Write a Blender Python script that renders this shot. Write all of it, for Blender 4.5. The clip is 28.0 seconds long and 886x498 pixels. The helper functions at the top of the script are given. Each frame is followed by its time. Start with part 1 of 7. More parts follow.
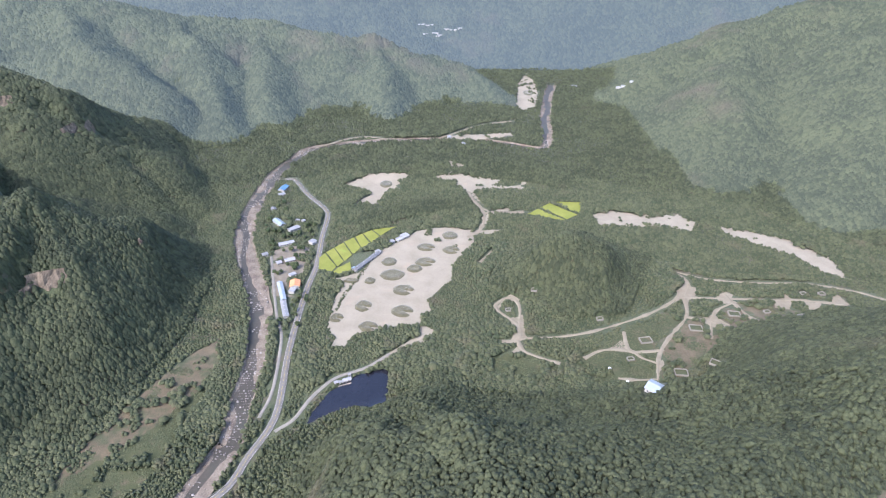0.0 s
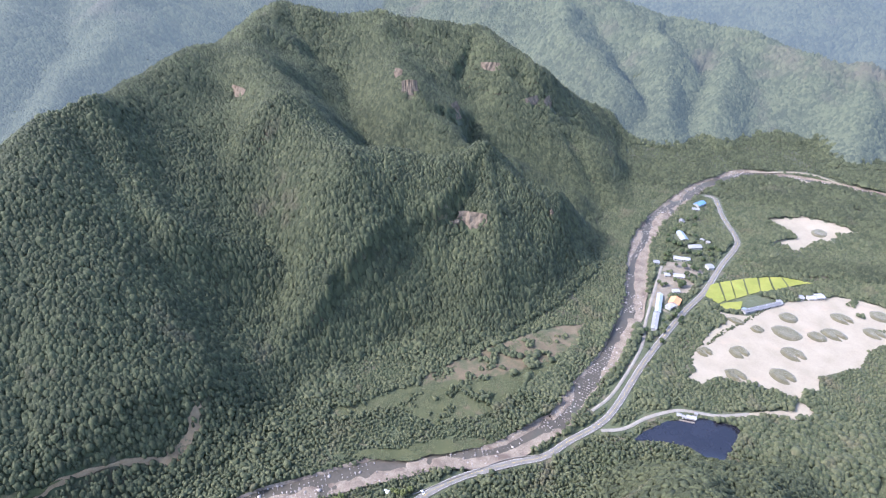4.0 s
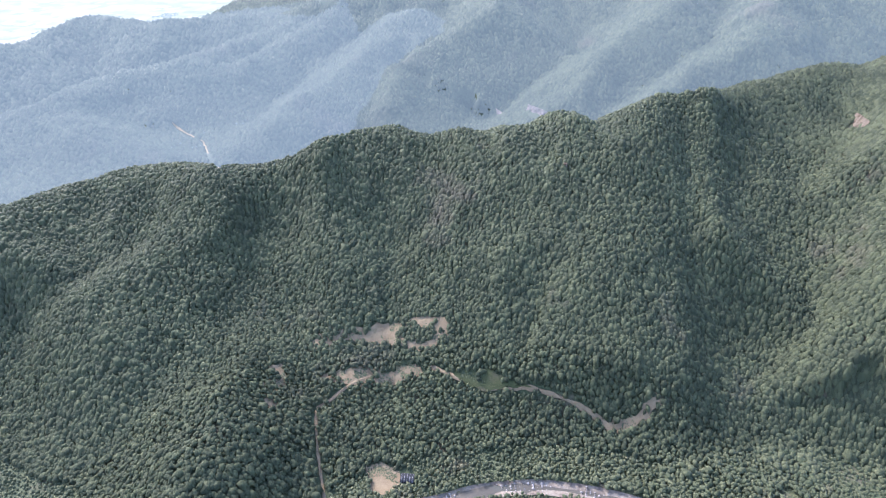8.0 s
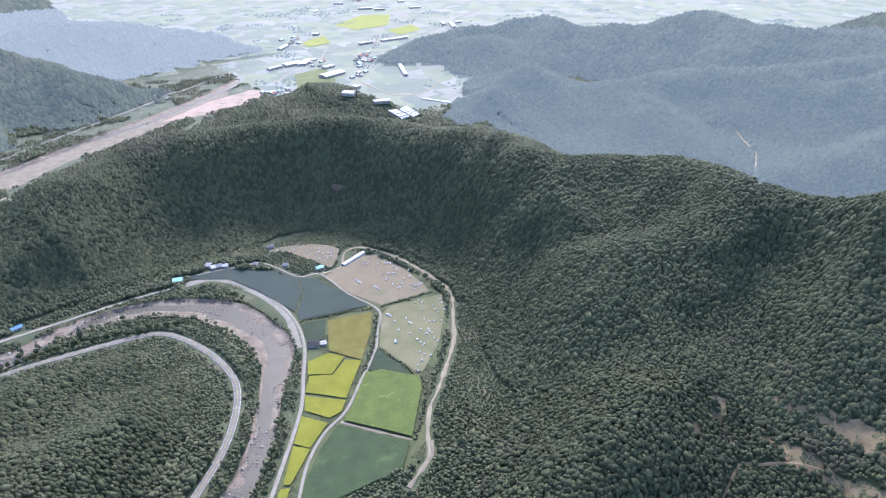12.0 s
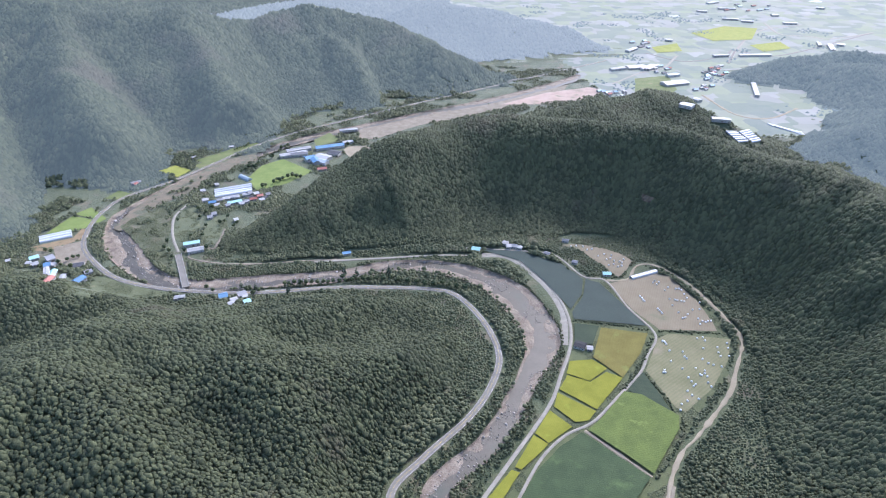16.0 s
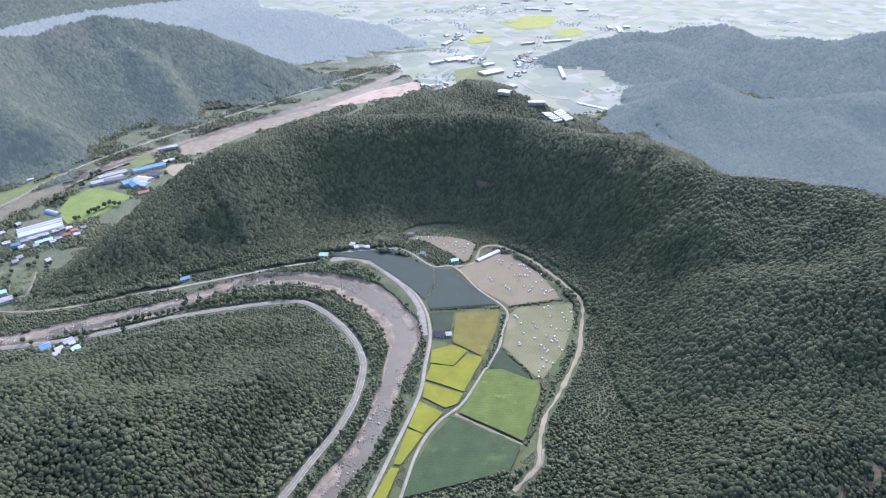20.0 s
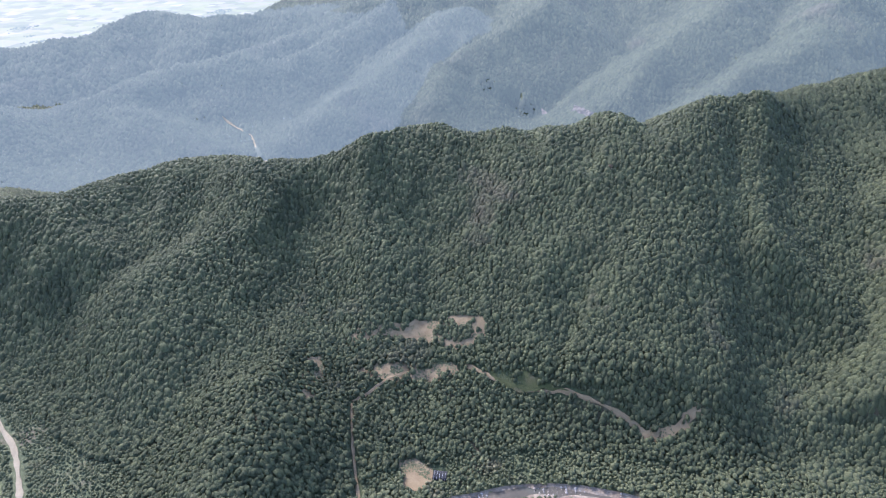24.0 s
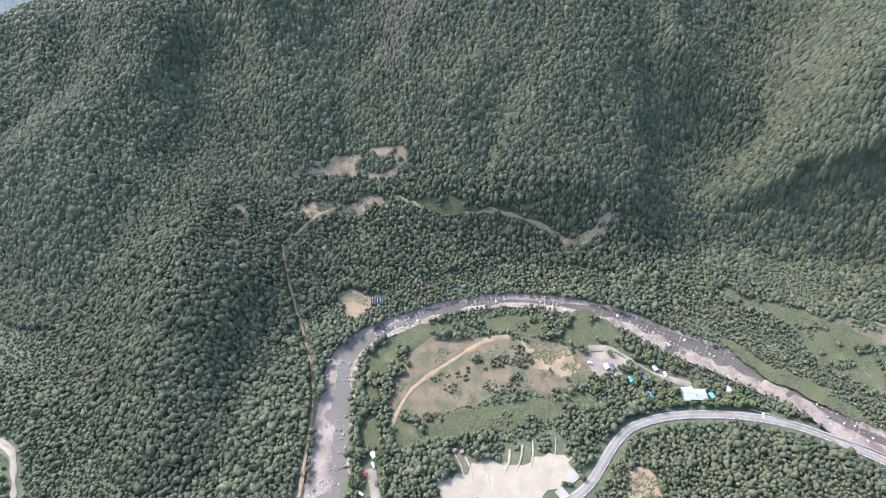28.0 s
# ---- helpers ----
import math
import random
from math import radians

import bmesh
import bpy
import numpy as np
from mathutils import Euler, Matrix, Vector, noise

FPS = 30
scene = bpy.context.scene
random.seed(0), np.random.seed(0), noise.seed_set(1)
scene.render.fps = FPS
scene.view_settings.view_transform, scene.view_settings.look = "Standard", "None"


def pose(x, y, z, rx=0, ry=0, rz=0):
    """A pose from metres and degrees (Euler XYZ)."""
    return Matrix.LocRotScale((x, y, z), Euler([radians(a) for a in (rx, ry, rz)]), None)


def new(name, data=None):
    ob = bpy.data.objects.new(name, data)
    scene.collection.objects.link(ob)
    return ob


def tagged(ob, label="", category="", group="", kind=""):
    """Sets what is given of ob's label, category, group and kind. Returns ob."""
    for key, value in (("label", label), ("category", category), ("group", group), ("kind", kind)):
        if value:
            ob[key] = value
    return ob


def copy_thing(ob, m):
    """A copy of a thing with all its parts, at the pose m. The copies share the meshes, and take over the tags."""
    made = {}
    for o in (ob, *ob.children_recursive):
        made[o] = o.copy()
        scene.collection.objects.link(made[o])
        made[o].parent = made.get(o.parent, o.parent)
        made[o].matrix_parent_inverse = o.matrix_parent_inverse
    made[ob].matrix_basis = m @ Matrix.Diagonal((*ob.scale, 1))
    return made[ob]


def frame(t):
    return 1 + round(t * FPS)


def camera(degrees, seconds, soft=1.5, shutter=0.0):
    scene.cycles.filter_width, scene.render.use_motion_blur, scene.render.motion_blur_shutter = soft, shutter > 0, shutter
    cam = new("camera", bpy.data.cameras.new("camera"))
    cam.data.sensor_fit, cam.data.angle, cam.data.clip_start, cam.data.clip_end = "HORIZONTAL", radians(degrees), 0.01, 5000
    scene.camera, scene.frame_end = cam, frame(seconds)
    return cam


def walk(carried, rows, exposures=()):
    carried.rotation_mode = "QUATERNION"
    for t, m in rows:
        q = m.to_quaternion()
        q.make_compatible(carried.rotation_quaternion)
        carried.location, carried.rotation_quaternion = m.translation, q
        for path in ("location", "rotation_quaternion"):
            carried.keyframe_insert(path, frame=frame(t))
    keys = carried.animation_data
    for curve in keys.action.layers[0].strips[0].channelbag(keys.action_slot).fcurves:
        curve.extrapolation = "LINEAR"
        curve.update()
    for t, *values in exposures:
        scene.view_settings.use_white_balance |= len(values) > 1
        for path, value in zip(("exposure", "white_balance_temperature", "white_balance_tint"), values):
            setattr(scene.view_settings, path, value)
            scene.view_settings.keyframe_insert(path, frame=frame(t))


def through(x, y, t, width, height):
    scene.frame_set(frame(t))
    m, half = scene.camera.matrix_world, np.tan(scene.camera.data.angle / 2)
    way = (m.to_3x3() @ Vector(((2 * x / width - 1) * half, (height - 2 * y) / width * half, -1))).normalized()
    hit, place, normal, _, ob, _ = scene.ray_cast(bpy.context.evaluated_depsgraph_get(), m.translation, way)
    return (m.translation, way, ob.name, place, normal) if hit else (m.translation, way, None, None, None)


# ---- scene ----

EXPOSURES = [(0.0, 1.55, 5600, 19), (3.0, 1.7, 5550, 20), (5.5, 2.1, 5470, 22), (8.0, 2.1, 5450, 21), (11.0, 1.7, 5450, 19), (17.0, 1.42, 5450, 18), (20.0, 1.52, 5450, 18), (24.0, 1.8, 5500, 21), (26.0, 2.05, 5500, 21), (28.0, 2.12, 5600, 19)]
cam = camera(70.24, 28.0, 1.15)
walk(cam, [
    (0, pose(0, 0, 450, 59.28, -0.23, 0.48)),
    (0.5, pose(0, 0, 450, 59.28, -0.23, 3.85)),
    (1, pose(0, 0, 450, 59.27, -0.23, 7.97)),
    (1.5, pose(0, 0, 450, 59.27, -0.23, 12.41)),
    (2, pose(0, 0, 450, 59.26, -0.23, 17.47)),
    (2.5, pose(0, 0, 450, 59.27, -0.23, 22.81)),
    (3, pose(0, 0, 450, 59.27, -0.22, 28.92)),
    (3.5, pose(0, 0, 450, 59.27, -0.20, 34.77)),
    (5.5, pose(0, 0, 450, 59.28, -0.16, 59.91)),
    (6, pose(0, 0, 450, 59.28, -0.15, 67.59)),
    (6.5, pose(0, 0, 450, 59.30, -0.13, 74.38)),
    (7, pose(0, 0, 450, 59.32, -0.14, 81.29)),
    (7.5, pose(0, 0, 450, 59.33, -0.15, 87.25)),
    (8, pose(0, 0, 450, 59.34, -0.16, 93.17)),
    (8.5, pose(0, 0, 450, 59.35, -0.16, 98.66)),
    (9, pose(0, 0, 450, 59.35, -0.16, 105.33)),
    (9.5, pose(0, 0, 450, 59.34, -0.15, 111.22)),
    (10, pose(0, 0, 450, 59.33, -0.14, 117.71)),
    (10.5, pose(0, 0, 450, 59.33, -0.12, 123.69)),
    (11, pose(0, 0, 450, 59.33, -0.10, 130.06)),
    (11.5, pose(0, 0, 450, 59.33, -0.08, 136.43)),
    (12, pose(0, 0, 450, 59.34, -0.04, 142.98)),
    (12.5, pose(0, 0, 450, 59.37, -0.00, 148.93)),
    (13, pose(0, 0, 450, 59.40, 0.02, 154.94)),
    (13.5, pose(0, 0, 450, 59.41, -0.00, 160.21)),
    (15.5, pose(0, 0, 450, 59.40, -0.03, 172.81)),
    (16, pose(0, 0, 450, 59.37, -0.06, 173.24)),
    (16.5, pose(0, 0, 450, 59.35, -0.08, 173.62)),
    (17, pose(0, 0, 450, 59.33, -0.08, 174.03)),
    (17.5, pose(0, 0, 450, 59.31, -0.06, 174.23)),
    (18, pose(0, 0, 450, 59.32, -0.12, 172.32)),
    (18.5, pose(0, 0, 450, 59.30, -0.12, 169.21)),
    (19, pose(0, 0, 450, 59.32, -0.14, 165.10)),
    (19.5, pose(0, 0, 450, 59.34, -0.12, 161.20)),
    (20, pose(0, 0, 450, 59.34, -0.08, 157.28)),
    (20.5, pose(0, 0, 450, 59.33, -0.06, 151.64)),
    (22.5, pose(0, 0, 450, 59.30, -0.01, 124.26)),
    (23, pose(0, 0, 450, 59.26, -0.00, 114.62)),
    (23.5, pose(0, 0, 450, 59.23, 0.01, 105.88)),
    (24, pose(0, 0, 450, 59.21, 0.09, 97.26)),
    (24.5, pose(0, 0, 450, 59.18, 0.12, 92.80)),
    (25, pose(0, 0, 450, 59.17, 0.15, 90.55)),
    (25.5, pose(0, 0, 450, 59.09, 0.17, 89.53)),
    (26, pose(0, 0, 450, 58.89, 0.17, 88.97)),
    (26.5, pose(0, 0, 450, 56.45, 0.19, 88.59)),
    (27, pose(0, 0, 450, 51.85, 0.19, 88.43)),
    (27.5, pose(0, 0, 450, 47.69, 0.18, 88.32)),
    (28, pose(0, 0, 450, 43.77, 0.17, 88.27)),
], exposures=EXPOSURES)


# ---- sky and sun: hazy afternoon, sun low over the plain ----
SUN_AZ, SUN_EL = radians(139.0), radians(44.0)  # left of +y; over the horizon
world = bpy.data.worlds.new("sky")
scene.world = world
world.use_nodes = True
tree = world.node_tree
sky = tree.nodes.new("ShaderNodeTexSky")
sky.sky_type, sky.sun_disc, sky.sun_elevation, sky.sun_rotation = "NISHITA", False, SUN_EL, -SUN_AZ
sky.dust_density, sky.air_density = 3.0, 1.2
tree.links.new(sky.outputs["Color"], tree.nodes["Background"].inputs["Color"])
tree.nodes["Background"].inputs["Strength"].default_value = 0.15
sun = new("sun", bpy.data.lights.new("sun", "SUN"))
sun.data.energy, sun.data.angle, sun.data.color = 1.7, radians(6.0), (1.0, 0.92, 0.80)
toward = Vector((-math.sin(SUN_AZ) * math.cos(SUN_EL), math.cos(SUN_AZ) * math.cos(SUN_EL), math.sin(SUN_EL)))
sun.rotation_euler = toward.to_track_quat("Z", "Y").to_euler()


# ---- materials ----
MATS = {}


def material(name, low, high, size=8.0, fine=0.6, rough=0.9, bump=0.3, bump_size=None, stain=None, stain_size=40.0, stain_at=0.55,
             metal=0.0, per="", sheen=0.0, spec=0.3, rows=None, coat=0.0, glow=None, through=0.0, grain=1.4):
    """Two colours mixed by noise at two scales, with stains, relief and, for crops, rows in one direction."""
    m = bpy.data.materials.new(name)
    m.use_nodes = True
    t = m.node_tree
    n, link = t.nodes, t.links.new
    b = n["Principled BSDF"]
    place = n.new("ShaderNodeTexCoord").outputs["Object"]
    if per != "object":
        place = n.new("ShaderNodeNewGeometry").outputs["Position"]

    def noise_at(s, detail=4.0, rough_=0.6):
        k = n.new("ShaderNodeTexNoise")
        k.inputs["Scale"].default_value, k.inputs["Detail"].default_value, k.inputs["Roughness"].default_value = 1.0 / s, detail, rough_
        link(place, k.inputs["Vector"])
        return k.outputs["Fac"]

    def math_(op, a, c, clamp=False):
        k = n.new("ShaderNodeMath")
        k.operation, k.use_clamp = op, clamp
        for i, v in enumerate((a, c)):
            if isinstance(v, (int, float)):
                k.inputs[i].default_value = v
            else:
                link(v, k.inputs[i])
        return k.outputs[0]

    def mix(f, a, c):
        k = n.new("ShaderNodeMix")
        k.data_type = "RGBA"
        link(f, k.inputs["Factor"])
        for i, v in ((6, a), (7, c)):
            if isinstance(v, tuple):
                k.inputs[i].default_value = (*v, 1)
            else:
                link(v, k.inputs[i])
        return k.outputs[2]

    big, small = noise_at(size), noise_at(fine, 3.0, 0.7)
    f = math_("ADD", math_("MULTIPLY", math_("SUBTRACT", big, 0.5), 2.2), math_("MULTIPLY", math_("SUBTRACT", small, 0.5), grain))
    if per:
        r = n.new("ShaderNodeNewGeometry").outputs["Random Per Island"] if per == "island" else n.new("ShaderNodeObjectInfo").outputs["Random"]
        f = math_("ADD", f, math_("MULTIPLY", math_("SUBTRACT", r, 0.5), 1.35))
    f = math_("ADD", f, 0.5, True)
    if rows:
        turn, step, amount = rows
        w = n.new("ShaderNodeTexWave")
        w.inputs["Scale"].default_value, w.inputs["Distortion"].default_value, w.inputs["Detail"].default_value = 0.314 / step, 1.2, 2.0
        w.inputs["Detail Scale"].default_value = 0.6
        v = n.new("ShaderNodeVectorRotate")
        v.rotation_type = "Z_AXIS"
        v.inputs["Angle"].default_value = radians(turn)
        link(place, v.inputs["Vector"])
        link(v.outputs[0], w.inputs["Vector"])
        f = math_("ADD", f, math_("MULTIPLY", math_("SUBTRACT", w.outputs["Fac"], 0.5), amount), True)
    colour = mix(f, low, high)
    if stain:
        g = math_("MULTIPLY", math_("SUBTRACT", noise_at(stain_size, 5.0, 0.62), stain_at), 7.0, True)
        colour = mix(g, colour, stain)
    link(colour, b.inputs["Base Color"])
    b.inputs["Roughness"].default_value, b.inputs["Metallic"].default_value = rough, metal
    b.inputs["Specular IOR Level"].default_value = spec
    b.inputs["Coat Weight"].default_value = coat
    if sheen:
        b.inputs["Sheen Weight"].default_value, b.inputs["Sheen Roughness"].default_value = sheen, 0.5
    if bump:
        k = n.new("ShaderNodeBump")
        k.inputs["Strength"].default_value, k.inputs["Distance"].default_value = 1.0, bump
        link(noise_at(bump_size or fine, 3.0, 0.6), k.inputs["Height"])
        link(k.outputs["Normal"], b.inputs["Normal"])
    # emission that imitates haze on far woods, rock and plain
    if glow:
        b.inputs["Emission Color"].default_value, b.inputs["Emission Strength"].default_value = (*glow[0], 1), glow[1]
    if through:
        k, j = n.new("ShaderNodeBsdfTranslucent"), n.new("ShaderNodeMixShader")
        link(colour, k.inputs["Color"])
        j.inputs[0].default_value = through
        link(b.outputs[0], j.inputs[1])
        link(k.outputs[0], j.inputs[2])
        link(j.outputs[0], n["Material Output"].inputs["Surface"])
    MATS[name] = m
    return m


LEAF_A, LEAF_B, LEAF_DRY = (0.066, 0.078, 0.044), (0.116, 0.131, 0.069), (0.130, 0.119, 0.080)
material("leaves", LEAF_A, LEAF_B, 45.0, 1.1, 0.6, 0.9, 1.3, LEAF_DRY, 110.0, 0.62, per="island", sheen=0.03, spec=0.15, through=0.42, grain=2.4)
material("shrub_leaves", (0.058, 0.073, 0.034), (0.108, 0.118, 0.058), 30.0, 1.0, 0.7, 0.5, 1.0, (0.122, 0.112, 0.064), 40.0, 0.58, per="island", sheen=0.06, through=0.3, grain=2.4)
material("village_leaves", (0.045, 0.068, 0.026), (0.092, 0.112, 0.045), 9.0, 1.0, 0.7, 0.5, 0.8, per="object", sheen=0.12, through=0.3)
material("bright_leaves", (0.072, 0.098, 0.026), (0.120, 0.135, 0.042), 9.0, 1.0, 0.7, 0.5, 0.8, per="object", sheen=0.12, through=0.3)
material("conifer_leaves", (0.030, 0.050, 0.028), (0.058, 0.078, 0.042), 6.0, 0.8, 0.7, 0.4, 0.7, per="object", sheen=0.1)
material("bark", (0.07, 0.055, 0.04), (0.16, 0.13, 0.10), 2.0, 0.2, 0.95, 0.05)
material("undergrowth", (0.040, 0.054, 0.024), (0.080, 0.090, 0.042), 24.0, 2.6, 0.9, 0.9, 2.4, (0.105, 0.088, 0.055), 34.0, 0.54, sheen=0.15)
material("canopy", LEAF_A, LEAF_B, 90.0, 7.0, 0.7, 3.0, 6.0, LEAF_DRY, 200.0, 0.58, sheen=0.15, spec=0.4)


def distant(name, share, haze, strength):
    """Woods of a far range; air haze painted in as dimmed leaf colours plus glow."""
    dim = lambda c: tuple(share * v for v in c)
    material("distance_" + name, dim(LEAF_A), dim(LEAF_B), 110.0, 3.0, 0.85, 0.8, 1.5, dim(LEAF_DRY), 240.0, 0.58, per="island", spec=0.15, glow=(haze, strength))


# per range: share of leaf colour kept, painted haze colour, its glow
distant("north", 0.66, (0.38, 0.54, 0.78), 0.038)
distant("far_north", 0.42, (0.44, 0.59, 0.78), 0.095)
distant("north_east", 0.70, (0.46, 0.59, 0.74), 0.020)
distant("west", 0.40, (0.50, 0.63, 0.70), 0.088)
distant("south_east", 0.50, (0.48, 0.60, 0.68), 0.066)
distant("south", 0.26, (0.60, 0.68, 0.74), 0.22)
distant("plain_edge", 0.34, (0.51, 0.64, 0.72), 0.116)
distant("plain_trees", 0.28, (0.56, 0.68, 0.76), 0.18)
# the plain's glow imitates bright haze; the land itself gives no light
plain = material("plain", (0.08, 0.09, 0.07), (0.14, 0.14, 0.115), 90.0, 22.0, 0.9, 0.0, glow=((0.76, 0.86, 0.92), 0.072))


def parcels(m, size, amount):
    """Field parcels of differing crops on the far plain."""
    n, link = m.node_tree.nodes, m.node_tree.links.new
    v, h, k = n.new("ShaderNodeTexVoronoi"), n.new("ShaderNodeValToRGB"), n.new("ShaderNodeMix")
    v.distance = "CHEBYCHEV"
    v.inputs["Scale"].default_value = 1 / size
    link(n.new("ShaderNodeNewGeometry").outputs["Position"], v.inputs["Vector"])
    link(v.outputs["Color"], h.inputs["Fac"])
    for p, c in ((0.0, (0.05, 0.07, 0.05)), (0.35, (0.09, 0.11, 0.06)), (0.55, (0.14, 0.16, 0.06)), (0.75, (0.16, 0.15, 0.13)), (0.95, (0.22, 0.21, 0.19))):
        e = h.color_ramp.elements.new(p)
        e.color = (*c, 1)
    k.data_type = "RGBA"
    k.inputs["Factor"].default_value = amount
    b = n["Principled BSDF"]
    link(b.inputs["Base Color"].links[0].from_socket, k.inputs[6])
    link(h.outputs["Color"], k.inputs[7])
    link(k.outputs[2], b.inputs["Base Color"])


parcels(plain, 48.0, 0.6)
material("sand", (0.228, 0.200, 0.144), (0.297, 0.260, 0.194), 25.0, 1.5, 0.95, 0.15, 2.0, (0.310, 0.249, 0.181), 38.0, 0.58)
material("sandpale", (0.194, 0.165, 0.115), (0.258, 0.224, 0.159), 12.0, 1.2, 0.95, 0.12, 1.5, (0.258, 0.206, 0.138), 22.0, 0.60)
material("gravel", (0.135, 0.115, 0.084), (0.235, 0.205, 0.155), 14.0, 1.0, 0.95, 0.3, 1.0, (0.150, 0.128, 0.105), 22.0, 0.56)
material("riverbed", (0.129, 0.101, 0.076), (0.241, 0.206, 0.159), 11.0, 1.3, 0.92, 0.6, 1.5, (0.107, 0.084, 0.065), 17.0, 0.53, grain=2.4)
material("soil", (0.15, 0.108, 0.06), (0.225, 0.172, 0.102), 10.0, 1.2, 0.95, 0.2, 1.5, (0.103, 0.095, 0.047), 14.0, 0.60)
material("soilred", (0.26, 0.19, 0.15), (0.36, 0.28, 0.23), 20.0, 2.0, 0.95, 0.3, 3.0, (0.12, 0.13, 0.07), 40.0, 0.55)
material("drygrass", (0.085, 0.066, 0.036), (0.132, 0.103, 0.06), 12.0, 1.2, 0.95, 0.3, 1.2, (0.056, 0.062, 0.026), 16.0, 0.47, sheen=0.2)
material("meadow", (0.038, 0.047, 0.015), (0.068, 0.072, 0.026), 12.0, 1.2, 0.95, 0.35, 1.4, (0.11, 0.088, 0.052), 22.0, 0.56, sheen=0.2)
material("grass", (0.05, 0.062, 0.022), (0.082, 0.092, 0.036), 12.0, 1.0, 0.95, 0.2, 1.0, (0.12, 0.12, 0.055), 20.0, 0.6, sheen=0.2)
material("stubble", (0.151, 0.126, 0.082), (0.203, 0.172, 0.119), 25.0, 1.2, 0.95, 0.1, 1.0, (0.126, 0.126, 0.076), 50.0, 0.60, rows=(29.400, 2.688, 0.294))
material("hay", (0.119, 0.120, 0.062), (0.172, 0.160, 0.092), 25.0, 1.2, 0.95, 0.1, 1.0, (0.202, 0.168, 0.118), 45.0, 0.60, rows=(58.800, 3.360, 0.336))
material("teal", (0.016, 0.029, 0.022), (0.025, 0.04, 0.03), 25.0, 1.0, 0.85, 0.12, 0.8, rows=(60, 1.6, 0.25), sheen=0.15)
material("darkcrop", (0.020, 0.034, 0.018), (0.034, 0.049, 0.025), 18.0, 0.9, 0.85, 0.15, 0.8, rows=(92.400, 2.016, 0.420))
material("darkcorn", (0.025, 0.044, 0.017), (0.042, 0.064, 0.024), 16.0, 1.0, 0.85, 0.3, 0.9, (0.071, 0.105, 0.034), 30.0, 0.6, rows=(109.200, 2.184, 0.378))
material("corn", (0.059, 0.082, 0.017), (0.092, 0.122, 0.025), 14.0, 1.0, 0.85, 0.35, 1.0, (0.160, 0.202, 0.050), 18.0, 0.6, rows=(109.200, 2.184, 0.378))
material("mustard", (0.099, 0.086, 0.018), (0.140, 0.123, 0.031), 18.0, 1.0, 0.9, 0.15, 0.7, (0.143, 0.160, 0.042), 26.0, 0.58, rows=(16.800, 1.680, 0.210))
material("rice", (0.127, 0.132, 0.011), (0.176, 0.176, 0.019), 18.0, 1.0, 0.9, 0.12, 0.7, (0.185, 0.218, 0.025), 20.0, 0.6, rows=(33.600, 1.680, 0.168))
material("ricepale", (0.162, 0.180, 0.033), (0.228, 0.234, 0.051), 18.0, 1.0, 0.9, 0.12, 0.7, (0.22, 0.27, 0.05), 20.0, 0.6, rows=(40, 2.5, 0.2))
material("lime", (0.098, 0.135, 0.034), (0.158, 0.195, 0.056), 22.0, 1.0, 0.9, 0.12, 0.8, (0.12, 0.15, 0.05), 30.0, 0.58)
material("limedull", (0.080, 0.104, 0.036), (0.136, 0.152, 0.060), 22.0, 1.0, 0.9, 0.12, 0.8, (0.17, 0.15, 0.08), 30.0, 0.58)
material("asphalt", (0.125, 0.116, 0.100), (0.180, 0.168, 0.148), 9.0, 0.6, 0.85, 0.02, 0.5, (0.28, 0.265, 0.24), 20.0, 0.62)
material("concrete", (0.185, 0.170, 0.139), (0.258, 0.239, 0.202), 8.0, 0.7, 0.9, 0.03, 0.6, (0.181, 0.155, 0.125), 12.0, 0.60)
material("water", (0.050, 0.044, 0.032), (0.082, 0.072, 0.054), 30.0, 3.0, 0.45, 0.08, 1.2, (0.05, 0.055, 0.04), 60.0, 0.55, spec=0.3)
material("pond_water", (0.012, 0.013, 0.019), (0.019, 0.02, 0.028), 20.0, 2.0, 0.10, 0.02, 0.8, spec=0.5)
material("rock", (0.108, 0.083, 0.058), (0.194, 0.155, 0.111), 5.0, 0.8, 0.92, 0.5, 1.2, (0.086, 0.072, 0.049), 7.0, 0.56)
# dimmer copy of the rock, with a blue-grey glow painting haze before it
material("hazed_rock", (0.075, 0.062, 0.055), (0.13, 0.108, 0.096), 5.0, 0.8, 0.92, 0.5, 1.2, glow=((0.52, 0.62, 0.68), 0.085))
material("white_roof", (0.232, 0.232, 0.232), (0.328, 0.328, 0.328), 6.0, 0.5, 0.55, 0.0, None, (0.288, 0.272, 0.248), 5.0, 0.62, per="object")
material("grey_roof", (0.15, 0.15, 0.155), (0.27, 0.27, 0.28), 5.0, 0.5, 0.7, 0.03, 0.4, (0.12, 0.11, 0.10), 4.0, 0.6, per="object")
material("dark_roof", (0.05, 0.052, 0.058), (0.10, 0.10, 0.108), 5.0, 0.5, 0.7, 0.03, 0.4, per="object")
material("blue_roof", (0.085, 0.17, 0.29), (0.12, 0.23, 0.36), 6.0, 0.5, 0.5, 0.0, None, (0.16, 0.26, 0.40), 5.0, 0.62, per="object")
material("pale_blue_roof", (0.21, 0.27, 0.31), (0.31, 0.35, 0.38), 6.0, 0.5, 0.5, 0.0, None, (0.38, 0.41, 0.43), 5.0, 0.6, per="object")
material("turquoise_roof", (0.20, 0.40, 0.40), (0.34, 0.54, 0.53), 6.0, 0.5, 0.5, 0.0, None, (0.42, 0.47, 0.45), 5.0, 0.6, per="object")
material("rust_roof", (0.24, 0.09, 0.07), (0.36, 0.16, 0.13), 5.0, 0.5, 0.75, 0.03, 0.4, (0.20, 0.13, 0.10), 4.0, 0.6, per="object")
